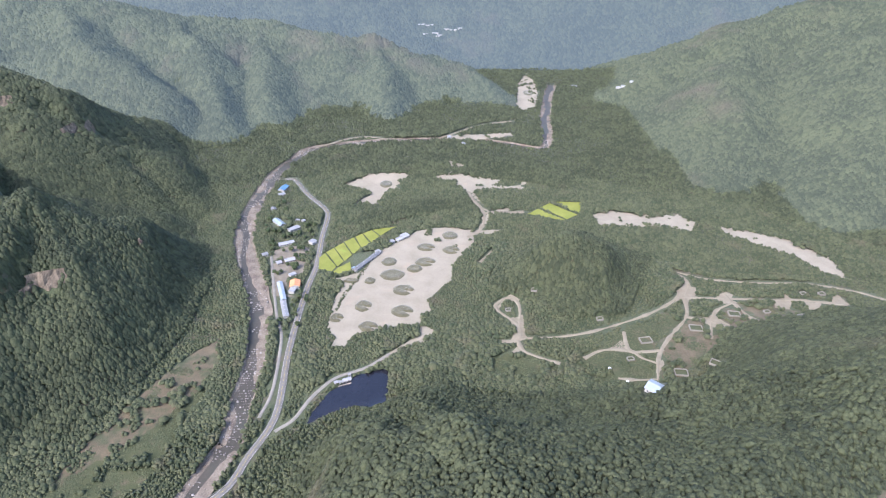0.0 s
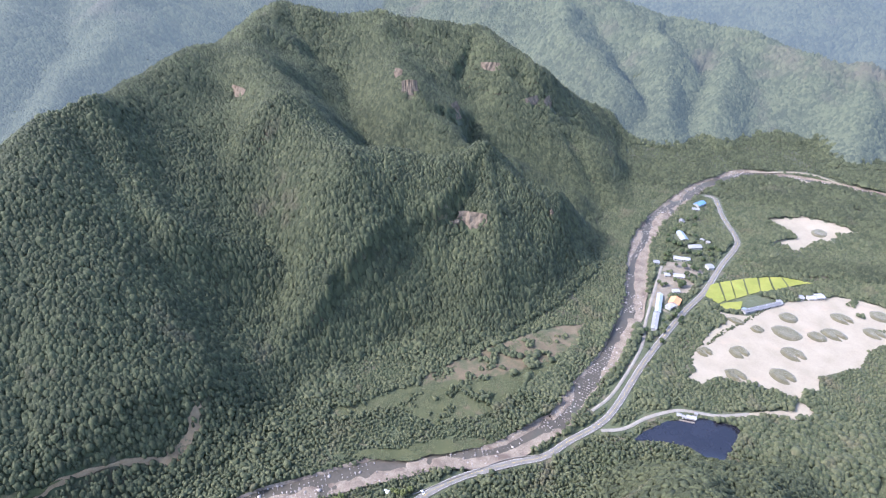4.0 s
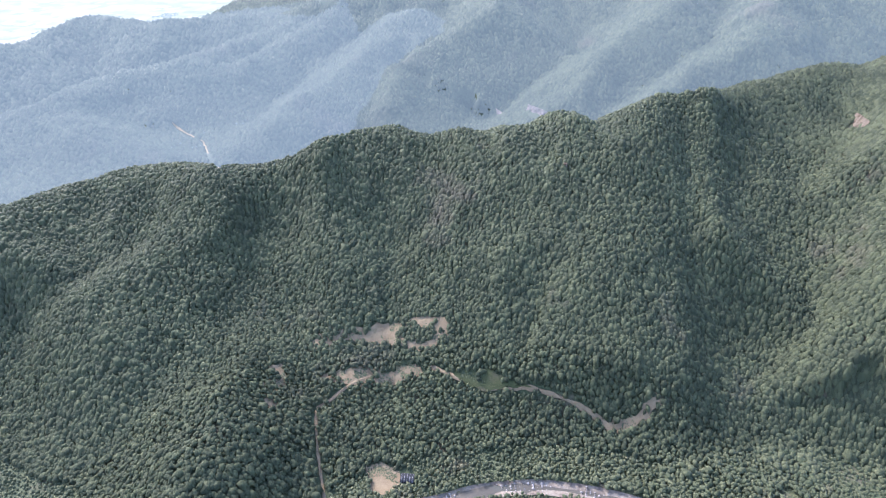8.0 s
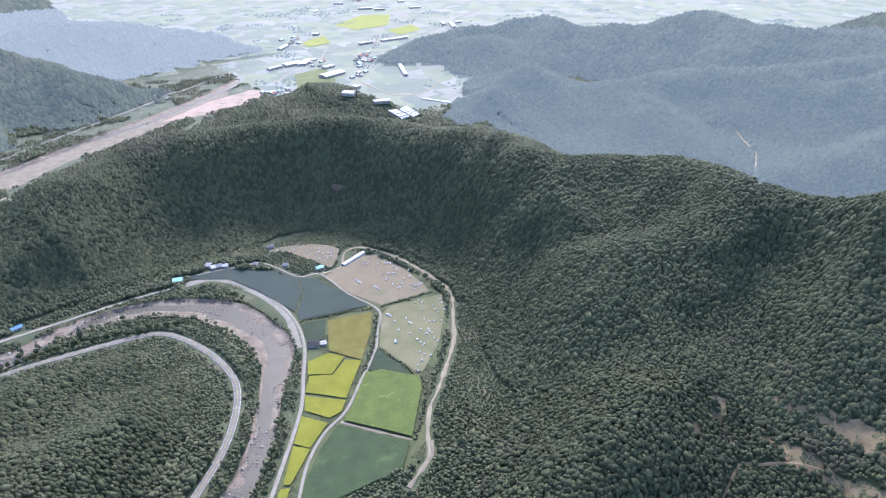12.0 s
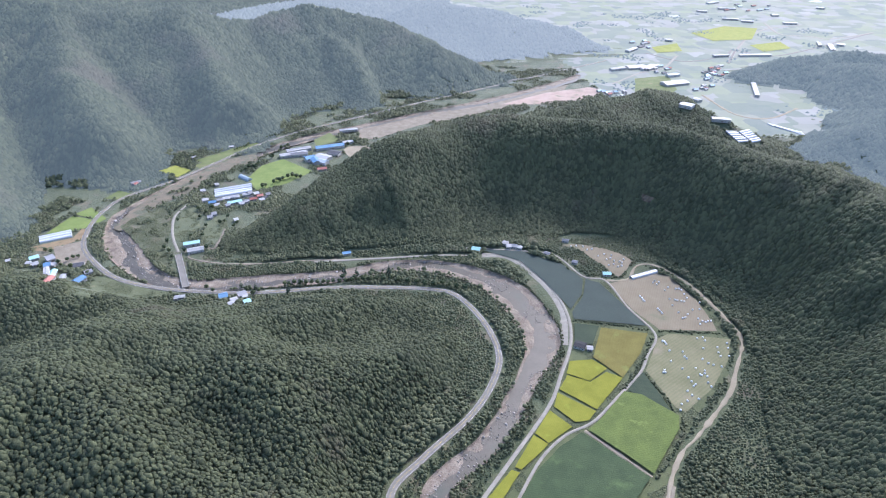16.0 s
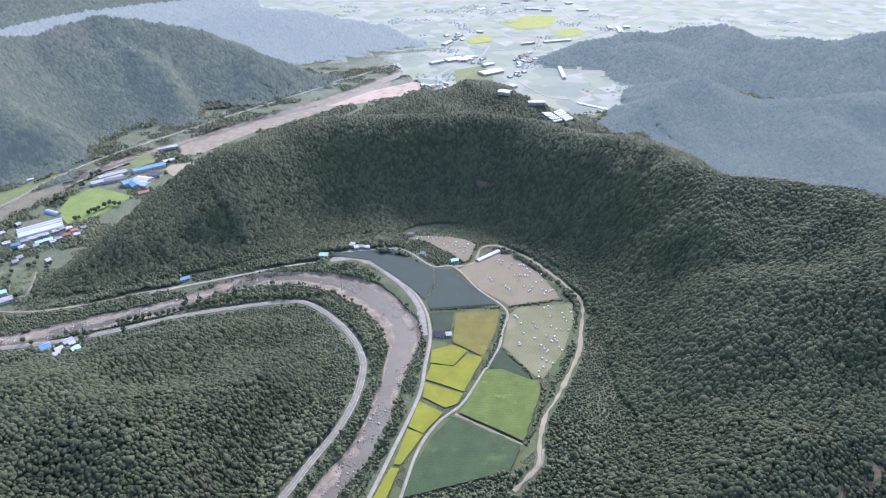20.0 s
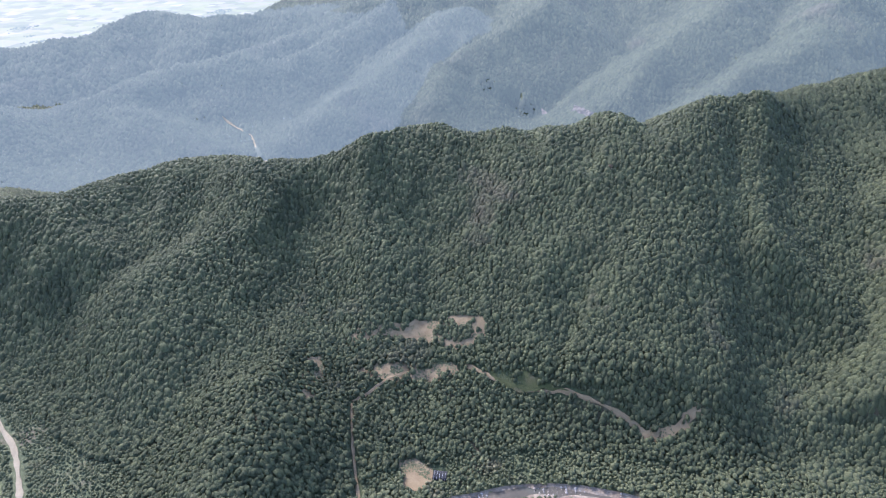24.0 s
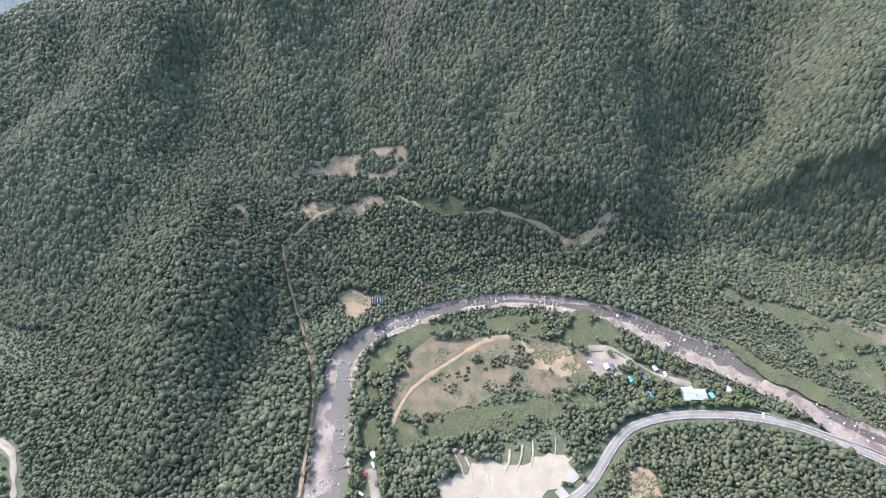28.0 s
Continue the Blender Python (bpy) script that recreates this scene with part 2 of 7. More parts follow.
material("orange_roof", (0.50, 0.20, 0.09), (0.62, 0.29, 0.14), 4.0, 0.4, 0.7, 0.03, 0.4, (0.40, 0.19, 0.11), 4.0, 0.62, per="object")
material("black_net", (0.018, 0.019, 0.022), (0.04, 0.04, 0.045), 4.0, 0.5, 0.8, 0.05, 0.6, per="object")
material("plaster", (0.313, 0.299, 0.272), (0.422, 0.408, 0.381), 4.0, 0.5, 0.85, 0.01, 0.3, (0.288, 0.264, 0.232), 3.0, 0.6, per="object")
material("plastic", (0.32, 0.335, 0.35), (0.46, 0.475, 0.49), 5.0, 0.6, 0.35, 0.02, 0.8, (0.34, 0.36, 0.36), 5.0, 0.6, per="object", spec=0.6)
material("steel", (0.32, 0.33, 0.34), (0.46, 0.47, 0.48), 3.0, 0.3, 0.45, metal=0.6, bump=0.0)
material("glass", (0.035, 0.045, 0.055), (0.06, 0.07, 0.08), 3.0, 0.4, 0.1, 0.0, spec=0.6)
material("door_paint", (0.14, 0.11, 0.09), (0.24, 0.20, 0.17), 2.0, 0.3, 0.6, 0.0, per="object")
material("white_wrap", (0.60, 0.61, 0.62), (0.72, 0.73, 0.74), 1.0, 0.15, 0.35, 0.02, 0.15, per="object")
material("white_tarp", (0.385, 0.392, 0.399), (0.490, 0.497, 0.504), 2.0, 0.3, 0.5, 0.02, 0.5)
material("blue_tarp", (0.05, 0.20, 0.48), (0.09, 0.28, 0.58), 2.0, 0.3, 0.5, 0.02, 0.5)
material("turquoise_tarp", (0.05, 0.24, 0.22), (0.09, 0.32, 0.29), 2.0, 0.3, 0.5, 0.02, 0.5)
material("dark_tarp", (0.03, 0.04, 0.07), (0.06, 0.07, 0.11), 2.0, 0.3, 0.6, 0.02, 0.5)
material("white_paint", (0.66, 0.67, 0.68), (0.74, 0.75, 0.76), 2.0, 0.3, 0.25, 0.0, coat=0.6)
material("red_paint", (0.42, 0.03, 0.03), (0.52, 0.05, 0.05), 2.0, 0.3, 0.25, 0.0, coat=0.6)
material("dark_paint", (0.03, 0.03, 0.035), (0.06, 0.06, 0.07), 2.0, 0.3, 0.25, 0.0, coat=0.6)
material("yellow_paint", (0.52, 0.36, 0.03), (0.62, 0.44, 0.06), 2.0, 0.3, 0.4, 0.0)
material("rubber", (0.02, 0.02, 0.02), (0.04, 0.04, 0.04), 1.0, 0.1, 0.9, 0.0)
material("tuft", (0.07, 0.066, 0.034), (0.115, 0.104, 0.058), 6.0, 0.7, 0.95, 0.35, 0.8, (0.17, 0.14, 0.10), 8.0, 0.58, sheen=0.3)
material("line_paint", (0.55, 0.55, 0.53), (0.70, 0.70, 0.68), 2.0, 0.3, 0.8, 0.0)
material("plank", (0.22, 0.18, 0.14), (0.34, 0.29, 0.24), 2.0, 0.2, 0.85, 0.01, 0.2, per="object")
material("stone", (0.195, 0.173, 0.150), (0.345, 0.315, 0.285), 8.0, 0.6, 0.9, 0.1, 0.5, per="island")


# ---- lie of the land ----
RIDGES, DISTANT, RANGES = [], [], {}


def ridge(slope, *nodes):
    """A crest line: (x, y, z) nodes, falling off at the slope on both sides."""
    RIDGES.append((slope, np.array(nodes, float)))


def far_ridge(hill_range, slope, *nodes):
    """A crest line of one of the distant ranges."""
    RANGES.setdefault(hill_range, []).append(len(RIDGES))
    RIDGES.append((slope, np.array(nodes, float)))
    DISTANT.append(len(RIDGES) - 1)


ridge(0.74, (-534, -549, 145), (-573, -483, 150), (-616, -432, 155), (-641, -343, 170), (-649, -263, 160), (-662, -179, 185), (-697, -100, 190), (-692, -53, 188), (-682, 12, 200), (-704, 92, 212), (-668, 154, 205), (-731, 234, 225), (-780, 379, 235), (-834, 510, 245), (-967, 695, 255), (-900, 732, 248), (-830, 812, 238), (-725, 935, 212), (-666, 923, 198), (-609, 930, 165), (-582, 1000, 115), (-553, 1109, 55))  # west crest
ridge(0.88, (-836, 510, 243), (-649, 456, 215), (-541, 453, 175), (-521, 503, 158), (-492, 532, 148), (-475, 571, 145), (-450, 609, 150), (-424, 600, 128), (-396, 547, 85), (-359, 468, 35))  # cliff spur
ridge(0.88, (-450, 609, 150), (-417, 641, 110), (-381, 703, 75), (-333, 732, 30))  # cliff spur east
ridge(0.88, (-541, 453, 175), (-528, 428, 158), (-498, 366, 115), (-477, 332, 78), (-457, 298, 42))  # spur b
ridge(0.88, (-729, 275, 228), (-647, 259, 185), (-586, 254, 150), (-567, 227, 120), (-546, 189, 85), (-522, 151, 55), (-494, 120, 28))  # spur c
ridge(0.88, (-704, 92, 212), (-684, 61, 180), (-659, 43, 145), (-615, 34, 110), (-572, 16, 70))  # spur d
ridge(0.7, (-697, -100, 190), (-637, -139, 150), (-599, -173, 105), (-553, -191, 60))  # spur e
ridge(0.88, (-830, 812, 238), (-694, 715, 200), (-605, 658, 165), (-538, 664, 120), (-485, 749, 80), (-418, 783, 40))  # spur f
ridge(0.88, (-725, 935, 212), (-597, 863, 160), (-521, 897, 115), (-478, 924, 70), (-389, 888, 25))  # spur g
ridge(0.35, (-409, -118, 20), (-417, -65, 26), (-418, -1, 26), (-409, 73, 22), (-395, 120, 12))  # bench
ridge(0.6, (-646, -267, 160), (-604, -274, 138), (-555, -304, 118), (-497, -357, 102), (-455, -413, 86), (-416, -457, 64), (-391, -481, 38))  # south west spur
ridge(0.55, (-549, -243, 100), (-451, -229, 75), (-363, -225, 55), (-296, -227, 42), (-253, -217, 30))  # south west lobe
ridge(0.52, (237, -785, 2), (168, -813, 28), (96, -855, 58), (-5, -903, 95), (-93, -919, 110), (-200, -928, 123), (-330, -914, 128), (-401, -863, 128), (-481, -767, 133), (-530, -656, 140), (-551, -573, 148))  # south ridge
ridge(0.5, (-345, -1184, 45), (-469, -1212, 55), (-591, -1223, 68), (-650, -1140, 55), (-681, -1082, 40))  # south knob
ridge(0.55, (337, -359, 120), (270, -419, 108), (223, -472, 90), (161, -518, 70), (85, -581, 50), (-9, -628, 26), (-65, -642, 8))  # near hill
ridge(0.5, (223, -472, 90), (95, -428, 78), (23, -461, 56), (-58, -510, 26))  # near hill east
ridge(0.5, (270, -419, 108), (206, -353, 100), (142, -316, 76))  # near hill north
ridge(0.55, (534, -663, 62), (433, -638, 58), (369, -628, 54), (307, -617, 44), (227, -598, 26), (179, -595, 12))  # bend hill
far_ridge("south_east", 0.55, (1360, -1984, 240), (868, -1676, 215), (701, -1568, 205), (550, -1531, 185), (418, -1547, 192), (298, -1609, 150), (144, -1718, 165), (-27, -1700, 138), (-163, -1608, 85), (-333, -1578, 25))  # far south east
far_ridge("south_east", 0.85, (701, -1568, 205), (578, -1297, 150), (475, -1131, 90), (408, -1050, 30))  # far spur a
far_ridge("south_east", 0.85, (418, -1547, 192), (318, -1348, 120), (263, -1234, 60), (240, -1183, 20))  # far spur b
far_ridge("south_east", 0.85, (951, -1504, 225), (798, -1236, 150), (652, -1012, 80), (545, -884, 20))  # far spur c
far_ridge("south_east", 0.85, (144, -1718, 165), (59, -1527, 95), (11, -1424, 30))  # far spur d
far_ridge("south", 0.4, (-208, -2052, 120), (-409, -1987, 95), (-575, -1938, 60), (-744, -1848, 10))  # far south
far_ridge("plain_edge", 0.5, (-907, -1507, 8), (-1064, -1515, 45), (-1281, -1476, 75), (-1406, -1389, 95), (-1367, -1240, 92), (-1468, -1079, 108), (-1669, -1006, 135), (-1633, -857, 122), (-1720, -641, 130), (-1730, -500, 132), (-1893, -388, 150), (-2014, -225, 162))  # plain edge
far_ridge("plain_edge", 0.5, (-861, -1015, 5), (-982, -997, 30), (-1076, -944, 45), (-1155, -828, 62), (-1289, -780, 82), (-1408, -641, 95), (-1604, -521, 118), (-1868, -381, 150))  # mid hill
far_ridge("plain_edge", 0.5, (-1155, -828, 62), (-1064, -675, 45), (-1023, -556, 25))  # mid hill b
far_ridge("plain_edge", 0.5, (-1737, -178, 150), (-1373, -266, 100), (-1188, -355, 60), (-1060, -426, 35))  # mid hill c
far_ridge("west", 0.5, (-1760, -467, 150), (-1807, -368, 158), (-2019, -152, 190), (-2104, 256, 215), (-1962, 709, 235), (-1857, 1059, 250), (-1885, 1408, 250))  # back crest
far_ridge("west", 0.6, (-2042, 83, 205), (-1617, 43, 180), (-1485, -61, 140), (-1384, -155, 100), (-1230, -174, 60))  # back spur a
far_ridge("west", 0.6, (-1872, 576, 230), (-1557, 455, 195), (-1416, 329, 160), (-1331, 238, 120), (-1224, 172, 80))  # back spur b
far_ridge("west", 0.6, (-1700, 782, 240), (-1334, 544, 180), (-1265, 443, 140), (-1172, 350, 110))  # back spur c
far_ridge("plain_edge", 0.6, (-1807, -368, 158), (-1539, -444, 110), (-1409, -531, 75), (-1328, -634, 45))  # back spur d
far_ridge("north", 0.55, (-1608, 1857, 230), (-1058, 1583, 215), (-916, 1556, 195), (-669, 1583, 160), (-490, 1615, 142), (-343, 1567, 126), (-193, 1556, 112), (-71, 1534, 82), (37, 1498, 52), (127, 1426, 20))  # north ridge
far_ridge("north", 0.85, (-490, 1615, 142), (-387, 1416, 90), (-364, 1268, 35))  # north spur a
far_ridge("north", 0.85, (-193, 1556, 112), (-143, 1421, 65), (-122, 1296, 15))  # north spur b
far_ridge("north", 0.85, (-669, 1583, 160), (-523, 1381, 110), (-447, 1200, 45))  # north spur c
far_ridge("north", 0.85, (-916, 1556, 195), (-762, 1355, 150), (-637, 1262, 105), (-539, 1187, 60))  # north spur d
far_ridge("north_east", 0.42, (387, 1432, 20), (484, 1472, 55), (603, 1537, 92), (728, 1601, 125), (891, 1678, 165), (1146, 1779, 205), (1381, 1656, 230))  # north east slope
far_ridge("north_east", 0.42, (1146, 1779, 205), (871, 1293, 140), (726, 1045, 85), (614, 879, 35))  # north east spur
far_ridge("north_east", 0.42, (728, 1601, 125), (556, 1198, 75), (466, 985, 25))  # north east spur b
far_ridge("far_north", 0.5, (-878, 2152, 200), (-395, 2027, 170), (-59, 2125, 150), (189, 2111, 145), (536, 2098, 165), (1113, 2238, 200))  # far north
far_ridge("far_north", 0.6, (536, 2098, 165), (342, 1930, 95), (247, 1793, 45), (168, 1767, 20))  # far north spur
far_ridge("far_north", 0.6, (-395, 2027, 170), (-315, 1914, 110), (-195, 2014, 60))  # far north spur b
ridge(0.85, (67, 672, 40), (113, 680, 60), (169, 687, 64), (220, 671, 54))  # round hill
ridge(0.72, (63, 205, 150), (38, 246, 138), (13, 312, 108), (-13, 383, 70), (-40, 461, 26))  # pond spur
ridge(0.72, (4, 205, 150), (-16, 253, 128), (-43, 310, 98), (-78, 374, 62), (-104, 386, 36))  # pond spur west
ridge(0.65, (38, 246, 138), (94, 267, 118), (145, 274, 104))  # pond spur east
ridge(0.58, (129, 187, 160), (212, 266, 142), (279, 322, 134), (365, 370, 134), (447, 391, 140))  # east hill
ridge(0.6, (212, 266, 142), (246, 372, 84), (283, 490, 30))  # east hill spur
ridge(0.35, (-127, 835, 8), (-60, 852, 14), (8, 863, 14), (42, 838, 8))  # sand hill
ridge(0.35, (-182, 1038, 8), (-31, 1039, 14), (109, 1042, 14), (203, 996, 8))  # sand hill b
ridge(0.6, (279, 322, 134), (327, 432, 80), (361, 523, 40))  # east hill spur b
far_ridge("far_north", 0.4, (565, 2002, 50), (772, 1993, 110), (1016, 1998, 150), (1319, 2060, 190), (1794, 2180, 210))  # far north east
far_ridge("plain_edge", 0.4, (-823, -1011, 20), (-876, -1017, 40), (-915, -1008, 58), (-1001, -1013, 80))  # far mid a
far_ridge("plain_edge", 0.4, (-1043, -1508, 15), (-1123, -1449, 48), (-1178, -1361, 72))  # far mid b

far_ridge("far_north", 0.4, (500, 2900, 210), (1000, 2750, 230), (1500, 2500, 270), (2100, 2300, 310), (2700, 1700, 330))  # far corner

FLATS = []


def flat(radius, width, *nodes):
    """A level strip along (x, y) nodes, with the slopes beginning over the width past its radius."""
    FLATS.append((radius, width, np.array(nodes, float)))


flat(28, 85, (259, 1566), (216, 1348), (201, 1208), (178, 1140), (76, 1174), (-102, 1177), (-250, 1132), (-279, 1068), (-298, 1005), (-304, 905), (-298, 820), (-282, 755), (-251, 683), (-226, 621), (-213, 566), (-205, 518), (-203, 467), (-197, 408), (-200, 395), (-219, 332), (-263, 290), (-286, 252), (-316, 203), (-339, 168), (-357, 121), (-364, 70), (-357, 18), (-342, -23), (-325, -58), (-302, -75), (-270, -79), (-240, -79), (-208, -81), (-186, -85), (-110, -200), (-40, -290), (-36, -353), (-81, -392), (-123, -444), (-151, -491), (-176, -535), (-177, -587), (-158, -643), (-128, -678), (-79, -708), (-12, -718), (48, -703), (106, -700), (171, -700), (250, -704), (312, -737), (354, -793), (382, -844), (394, -907), (369, -954), (317, -1037), (252, -1106), (168, -1183), (83, -1237), (-34, -1294), (-163, -1357), (-304, -1426), (-467, -1526), (-585, -1620), (-761, -1752), (-1001, -1904))
flat(45, 161, (-167, -724), (-231, -668), (-272, -612), (-299, -553), (-296, -513), (-240, -448), (-175, -388), (-137, -349))
flat(40, 153, (-306, -710), (-343, -643), (-361, -568), (-331, -490), (-261, -415), (-197, -348))
flat(75, 68, (-122, 568), (-61, 623), (0, 775))
flat(35, 76, (302, 652), (230, 515), (165, 523), (82, 540), (75, 602))
flat(28, 68, (287, 640), (352, 629), (427, 642), (512, 643))
flat(30, 68, (183, 864), (308, 844), (426, 818), (497, 759), (525, 694))
flat(60, 68, (-267, 14), (-297, 87))
flat(60, 76, (-187, 52), (-215, 119), (-231, 210), (-209, 310))
flat(28, 68, (-252, 523), (-278, 451), (-311, 373), (-336, 315), (-353, 265))
flat(18, 51, (-190, 346), (-176, 389), (-165, 452), (-174, 588), (-173, 712), (-181, 849), (-251, 982), (-241, 1082), (-101, 1171))
flat(16, 51, (3, -350), (-29, -390), (-77, -434), (-110, -478), (-124, -521), (-122, -561), (-99, -630), (-66, -656), (62, -675), (247, -693), (333, -726), (391, -781), (413, -822), (422, -892), (408, -969), (343, -1028), (259, -1148), (172, -1230), (-37, -1369), (-327, -1540))
flat(60, 102, (260, -894), (202, -969), (136, -1056), (57, -1128))
flat(30, 68, (461, -781), (441, -825), (431, -930), (394, -1010), (338, -1089), (250, -1162))
flat(60, 68, (-733, -1723), (-839, -1595), (-788, -1314), (-771, -1185))
flat(22, 51, (-124, 437), (-96, 472), (-63, 485))
flat(80, 85, (-800, -1950), (-1300, -2050), (-2100, -1950))


def wave(x, y, size, seed):
    """Smooth value noise in -1..1."""
    u, v = x / size + seed * 17.31, y / size - seed * 9.77
    i, j = np.floor(u), np.floor(v)
    a, b = u - i, v - j
    a, b = a * a * (3 - 2 * a), b * b * (3 - 2 * b)

    def cell(p, q):
        s = np.sin(p * 127.1 + q * 311.7 + seed * 74.7) * 43758.5453
        return 2 * (s - np.floor(s)) - 1

    return (cell(i, j) * (1 - a) + cell(i + 1, j) * a) * (1 - b) + (cell(i, j + 1) * (1 - a) + cell(i + 1, j + 1) * a) * b


def hills(x, y, only=None):
    """Height over the valley floor: the highest of all crests (or of some), blended."""
    top = np.full(x.shape, -60.0)
    for i, (slope, nodes) in enumerate(RIDGES):
        if only is not None and i not in only:
            continue
        d2, z = np.full(x.shape, 1e12), np.zeros(x.shape)
        for (ax, ay, az), (bx, by, bz) in zip(nodes[:-1], nodes[1:]):
            ex, ey = bx - ax, by - ay
            s = np.clip(((x - ax) * ex + (y - ay) * ey) / (ex * ex + ey * ey), 0, 1)
            q = (x - ax - s * ex) ** 2 + (y - ay - s * ey) ** 2
            near = q < d2
            d2 = np.where(near, q, d2)
            z = np.where(near, az + s * (bz - az), z)
        h = z - slope * (np.sqrt(d2 + 400.0) - 20.0)
        k = 5.0
        top = np.maximum(top, h) + k * np.log1p(np.exp(-np.abs(top - h) / k))
    return top


def land(x, y):
    """Height of the ground."""
    x, y = np.asarray(x, float), np.asarray(y, float)
    wx, wy = x + 16 * wave(x, y, 90.0, 5), y + 16 * wave(x, y, 90.0, 6)
    h = hills(wx, wy)
    h = h + np.clip(h, 0, 60) / 60 * (7 * wave(x, y, 70.0, 1) + 3.5 * wave(x, y, 31.0, 2) + 10 * (0.5 - np.abs(wave(x, y, 120.0, 3))) + 7 * (0.5 - np.abs(wave(x, y, 58.0, 4))))
    k = 5.0
    z = k * np.log1p(np.exp(np.clip((h - 4.0) / k, -30, 30))) + np.where((h - 4) / k > 30, h - 4 - 30 * k, 0)
    z = np.where(h < -15, 0.0, z * np.clip((h + 15) / 12, 0, 1))
    for radius, width, nodes in FLATS:
        d2 = np.full(x.shape, 1e12)
        for (ax, ay), (bx, by) in zip(nodes[:-1], nodes[1:]):
            ex, ey = bx - ax, by - ay
            s = np.clip(((x - ax) * ex + (y - ay) * ey) / (ex * ex + ey * ey), 0, 1)
            d2 = np.minimum(d2, (x - ax - s * ex) ** 2 + (y - ay - s * ey) ** 2)
        f = np.clip((np.sqrt(d2) - radius) / width, 0, 1)
        z = z * f * f * (3 - 2 * f)
    return z


# ---- plan of the ground: sand, meadows, fields, ways ----
PATCHES, FIELDS, WAYS = [], [], []

def patch(name, stuff, wobble, *outline):
    PATCHES.append((name, stuff, wobble, outline))


def field(name, stuff, *outline):
    FIELDS.append((name, stuff, outline))


def way(name, stuff, width, *nodes):
    WAYS.append((name, stuff, width, nodes))


patch("sand_flat", "sand", 1.5, (-157,682), (-130,670), (-137,633), (-137,605), (-136,578), (-131,567), (-125,558), (-127,544), (-112,544), (-104,567), (-84,571), (-64,579), (-34,583), (-29,577), (-33,561), (-50,547), (-70,522), (-61,520), (-46,543), (-33,549), (-19,547), (-24,559), (-15,565), (-13,576), (-27,583), (-28,602), (-16,608), (-22,630), (-8,656), (8,679), (8,713), (16,733), (39,771), (40,794), (49,803), (64,800), (84,815), (52,812), (26,813), (14,820), (-15,817), (-44,807), (-61,787), (-76,767), (-89,753), (-93,739), (-115,694), (-139,682))
patch("sand_flat", "sand", 9.0, (-174,965), (-155,987), (-128,1006), (-89,1008), (-54,998), (-82,977), (-73,945), (-94,944), (-102,929), (-112,894), (-135,898), (-146,874), (-152,878), (-137,914), (-125,929), (-141,950))
patch("sand_flat", "sand", 9.0, (-22,990), (9,1007), (58,992), (91,985), (75,964), (109,965), (134,979), (130,958), (84,954), (46,942), (54,898), (66,870), (97,882), (98,874), (65,857), (54,817), (46,820), (61,860), (41,931), (9,972))
patch("sand_flat", "sand", 9.0, (222,865), (255,875), (297,866), (320,857), (359,871), (377,840), (358,810), (330,830), (285,821), (228,829))
patch("sand_flat", "sand", 9.0, (406,831), (434,818), (476,798), (499,779), (524,734), (525,681), (520,684), (497,710), (477,748), (436,781), (407,811))
patch("sand_flat", "sand", 7.0, (174,1564), (206,1669), (219,1590), (217,1494), (199,1387), (167,1359), (155,1402))
patch("sand_flat", "sand", 9.0, (-1,1204), (78,1212), (130,1219), (134,1200), (77,1183), (10,1182))
for cx, cy, a, b in ((-73, 1073, 9, 12), (6, 1038, 6, 14), (22, 1031, 8, 12), (141, 1052, 9, 10), (-171, 1152, 9, 6), (-30, 1062, 5, 8)):
    patch("sand_flat", "sand", 2.5, *[(cx + a * math.cos(k * 0.785), cy + b * math.sin(k * 0.785)) for k in range(8)])
patch("gravel_yard", "gravel", 1.0, (-238,749), (-220,762), (-195,760), (-186,744), (-204,726), (-235,723))
patch("gravel_yard", "gravel", 1.0, (-235,713), (-210,729), (-187,719), (-187,695), (-202,681), (-204,645), (-186,639), (-215,639))
patch("sand_flat", "sandpale", 6.0, (-195,-1), (-202,11), (-203,26), (-211,41), (-206,64), (-216,85), (-213,103), (-198,103), (-190,87), (-178,75), (-180,2))
patch("bare_soil", "soil", 2.0, (-199,142), (-203,154), (-196,161), (-179,162), (-179,138))
patch("bare_soil", "soil", 2.0, (-374,-87), (-379,-73), (-372,-57), (-362,-54), (-347,-68), (-350,-79))
patch("dry_meadow", "drygrass", 3.0, (-301,-32), (-323,-3), (-324,46), (-320,95), (-304,131), (-274,130), (-265,83), (-271,60), (-256,27), (-247,-13), (-258,-36))
patch("bare_soil", "soil", 3.0, (-318,75), (-308,113), (-290,124), (-280,108), (-291,86), (-306,78))
patch("rough_meadow", "meadow", 4.0, (-269,-59), (-313,-57), (-339,-13), (-346,48), (-350,140), (-330,161), (-312,162), (-307,132), (-321,95), (-328,46), (-324,-3), (-295,-37), (-259,-50), (-220,-39), (-225,-57))
patch("rough_meadow", "meadow", 4.0, (-246,-31), (-254,27), (-262,82), (-268,129), (-253,131), (-236,57), (-228,-5), (-220,-31))
patch("camp_yard", "gravel", 1.5, (-303,132), (-306,151), (-296,163), (-281,157), (-279,137), (-287,129))
patch("dry_meadow", "drygrass", 3.0, (-254,556), (-277,527), (-298,485), (-326,414), (-336,359), (-331,343), (-301,378), (-275,422), (-251,466), (-242,516))
patch("rough_meadow", "meadow", 4.0, (-336,350), (-350,315), (-373,278), (-371,255), (-362,253), (-345,293), (-324,317), (-285,319), (-254,369), (-245,419), (-240,484), (-256,462), (-281,411))
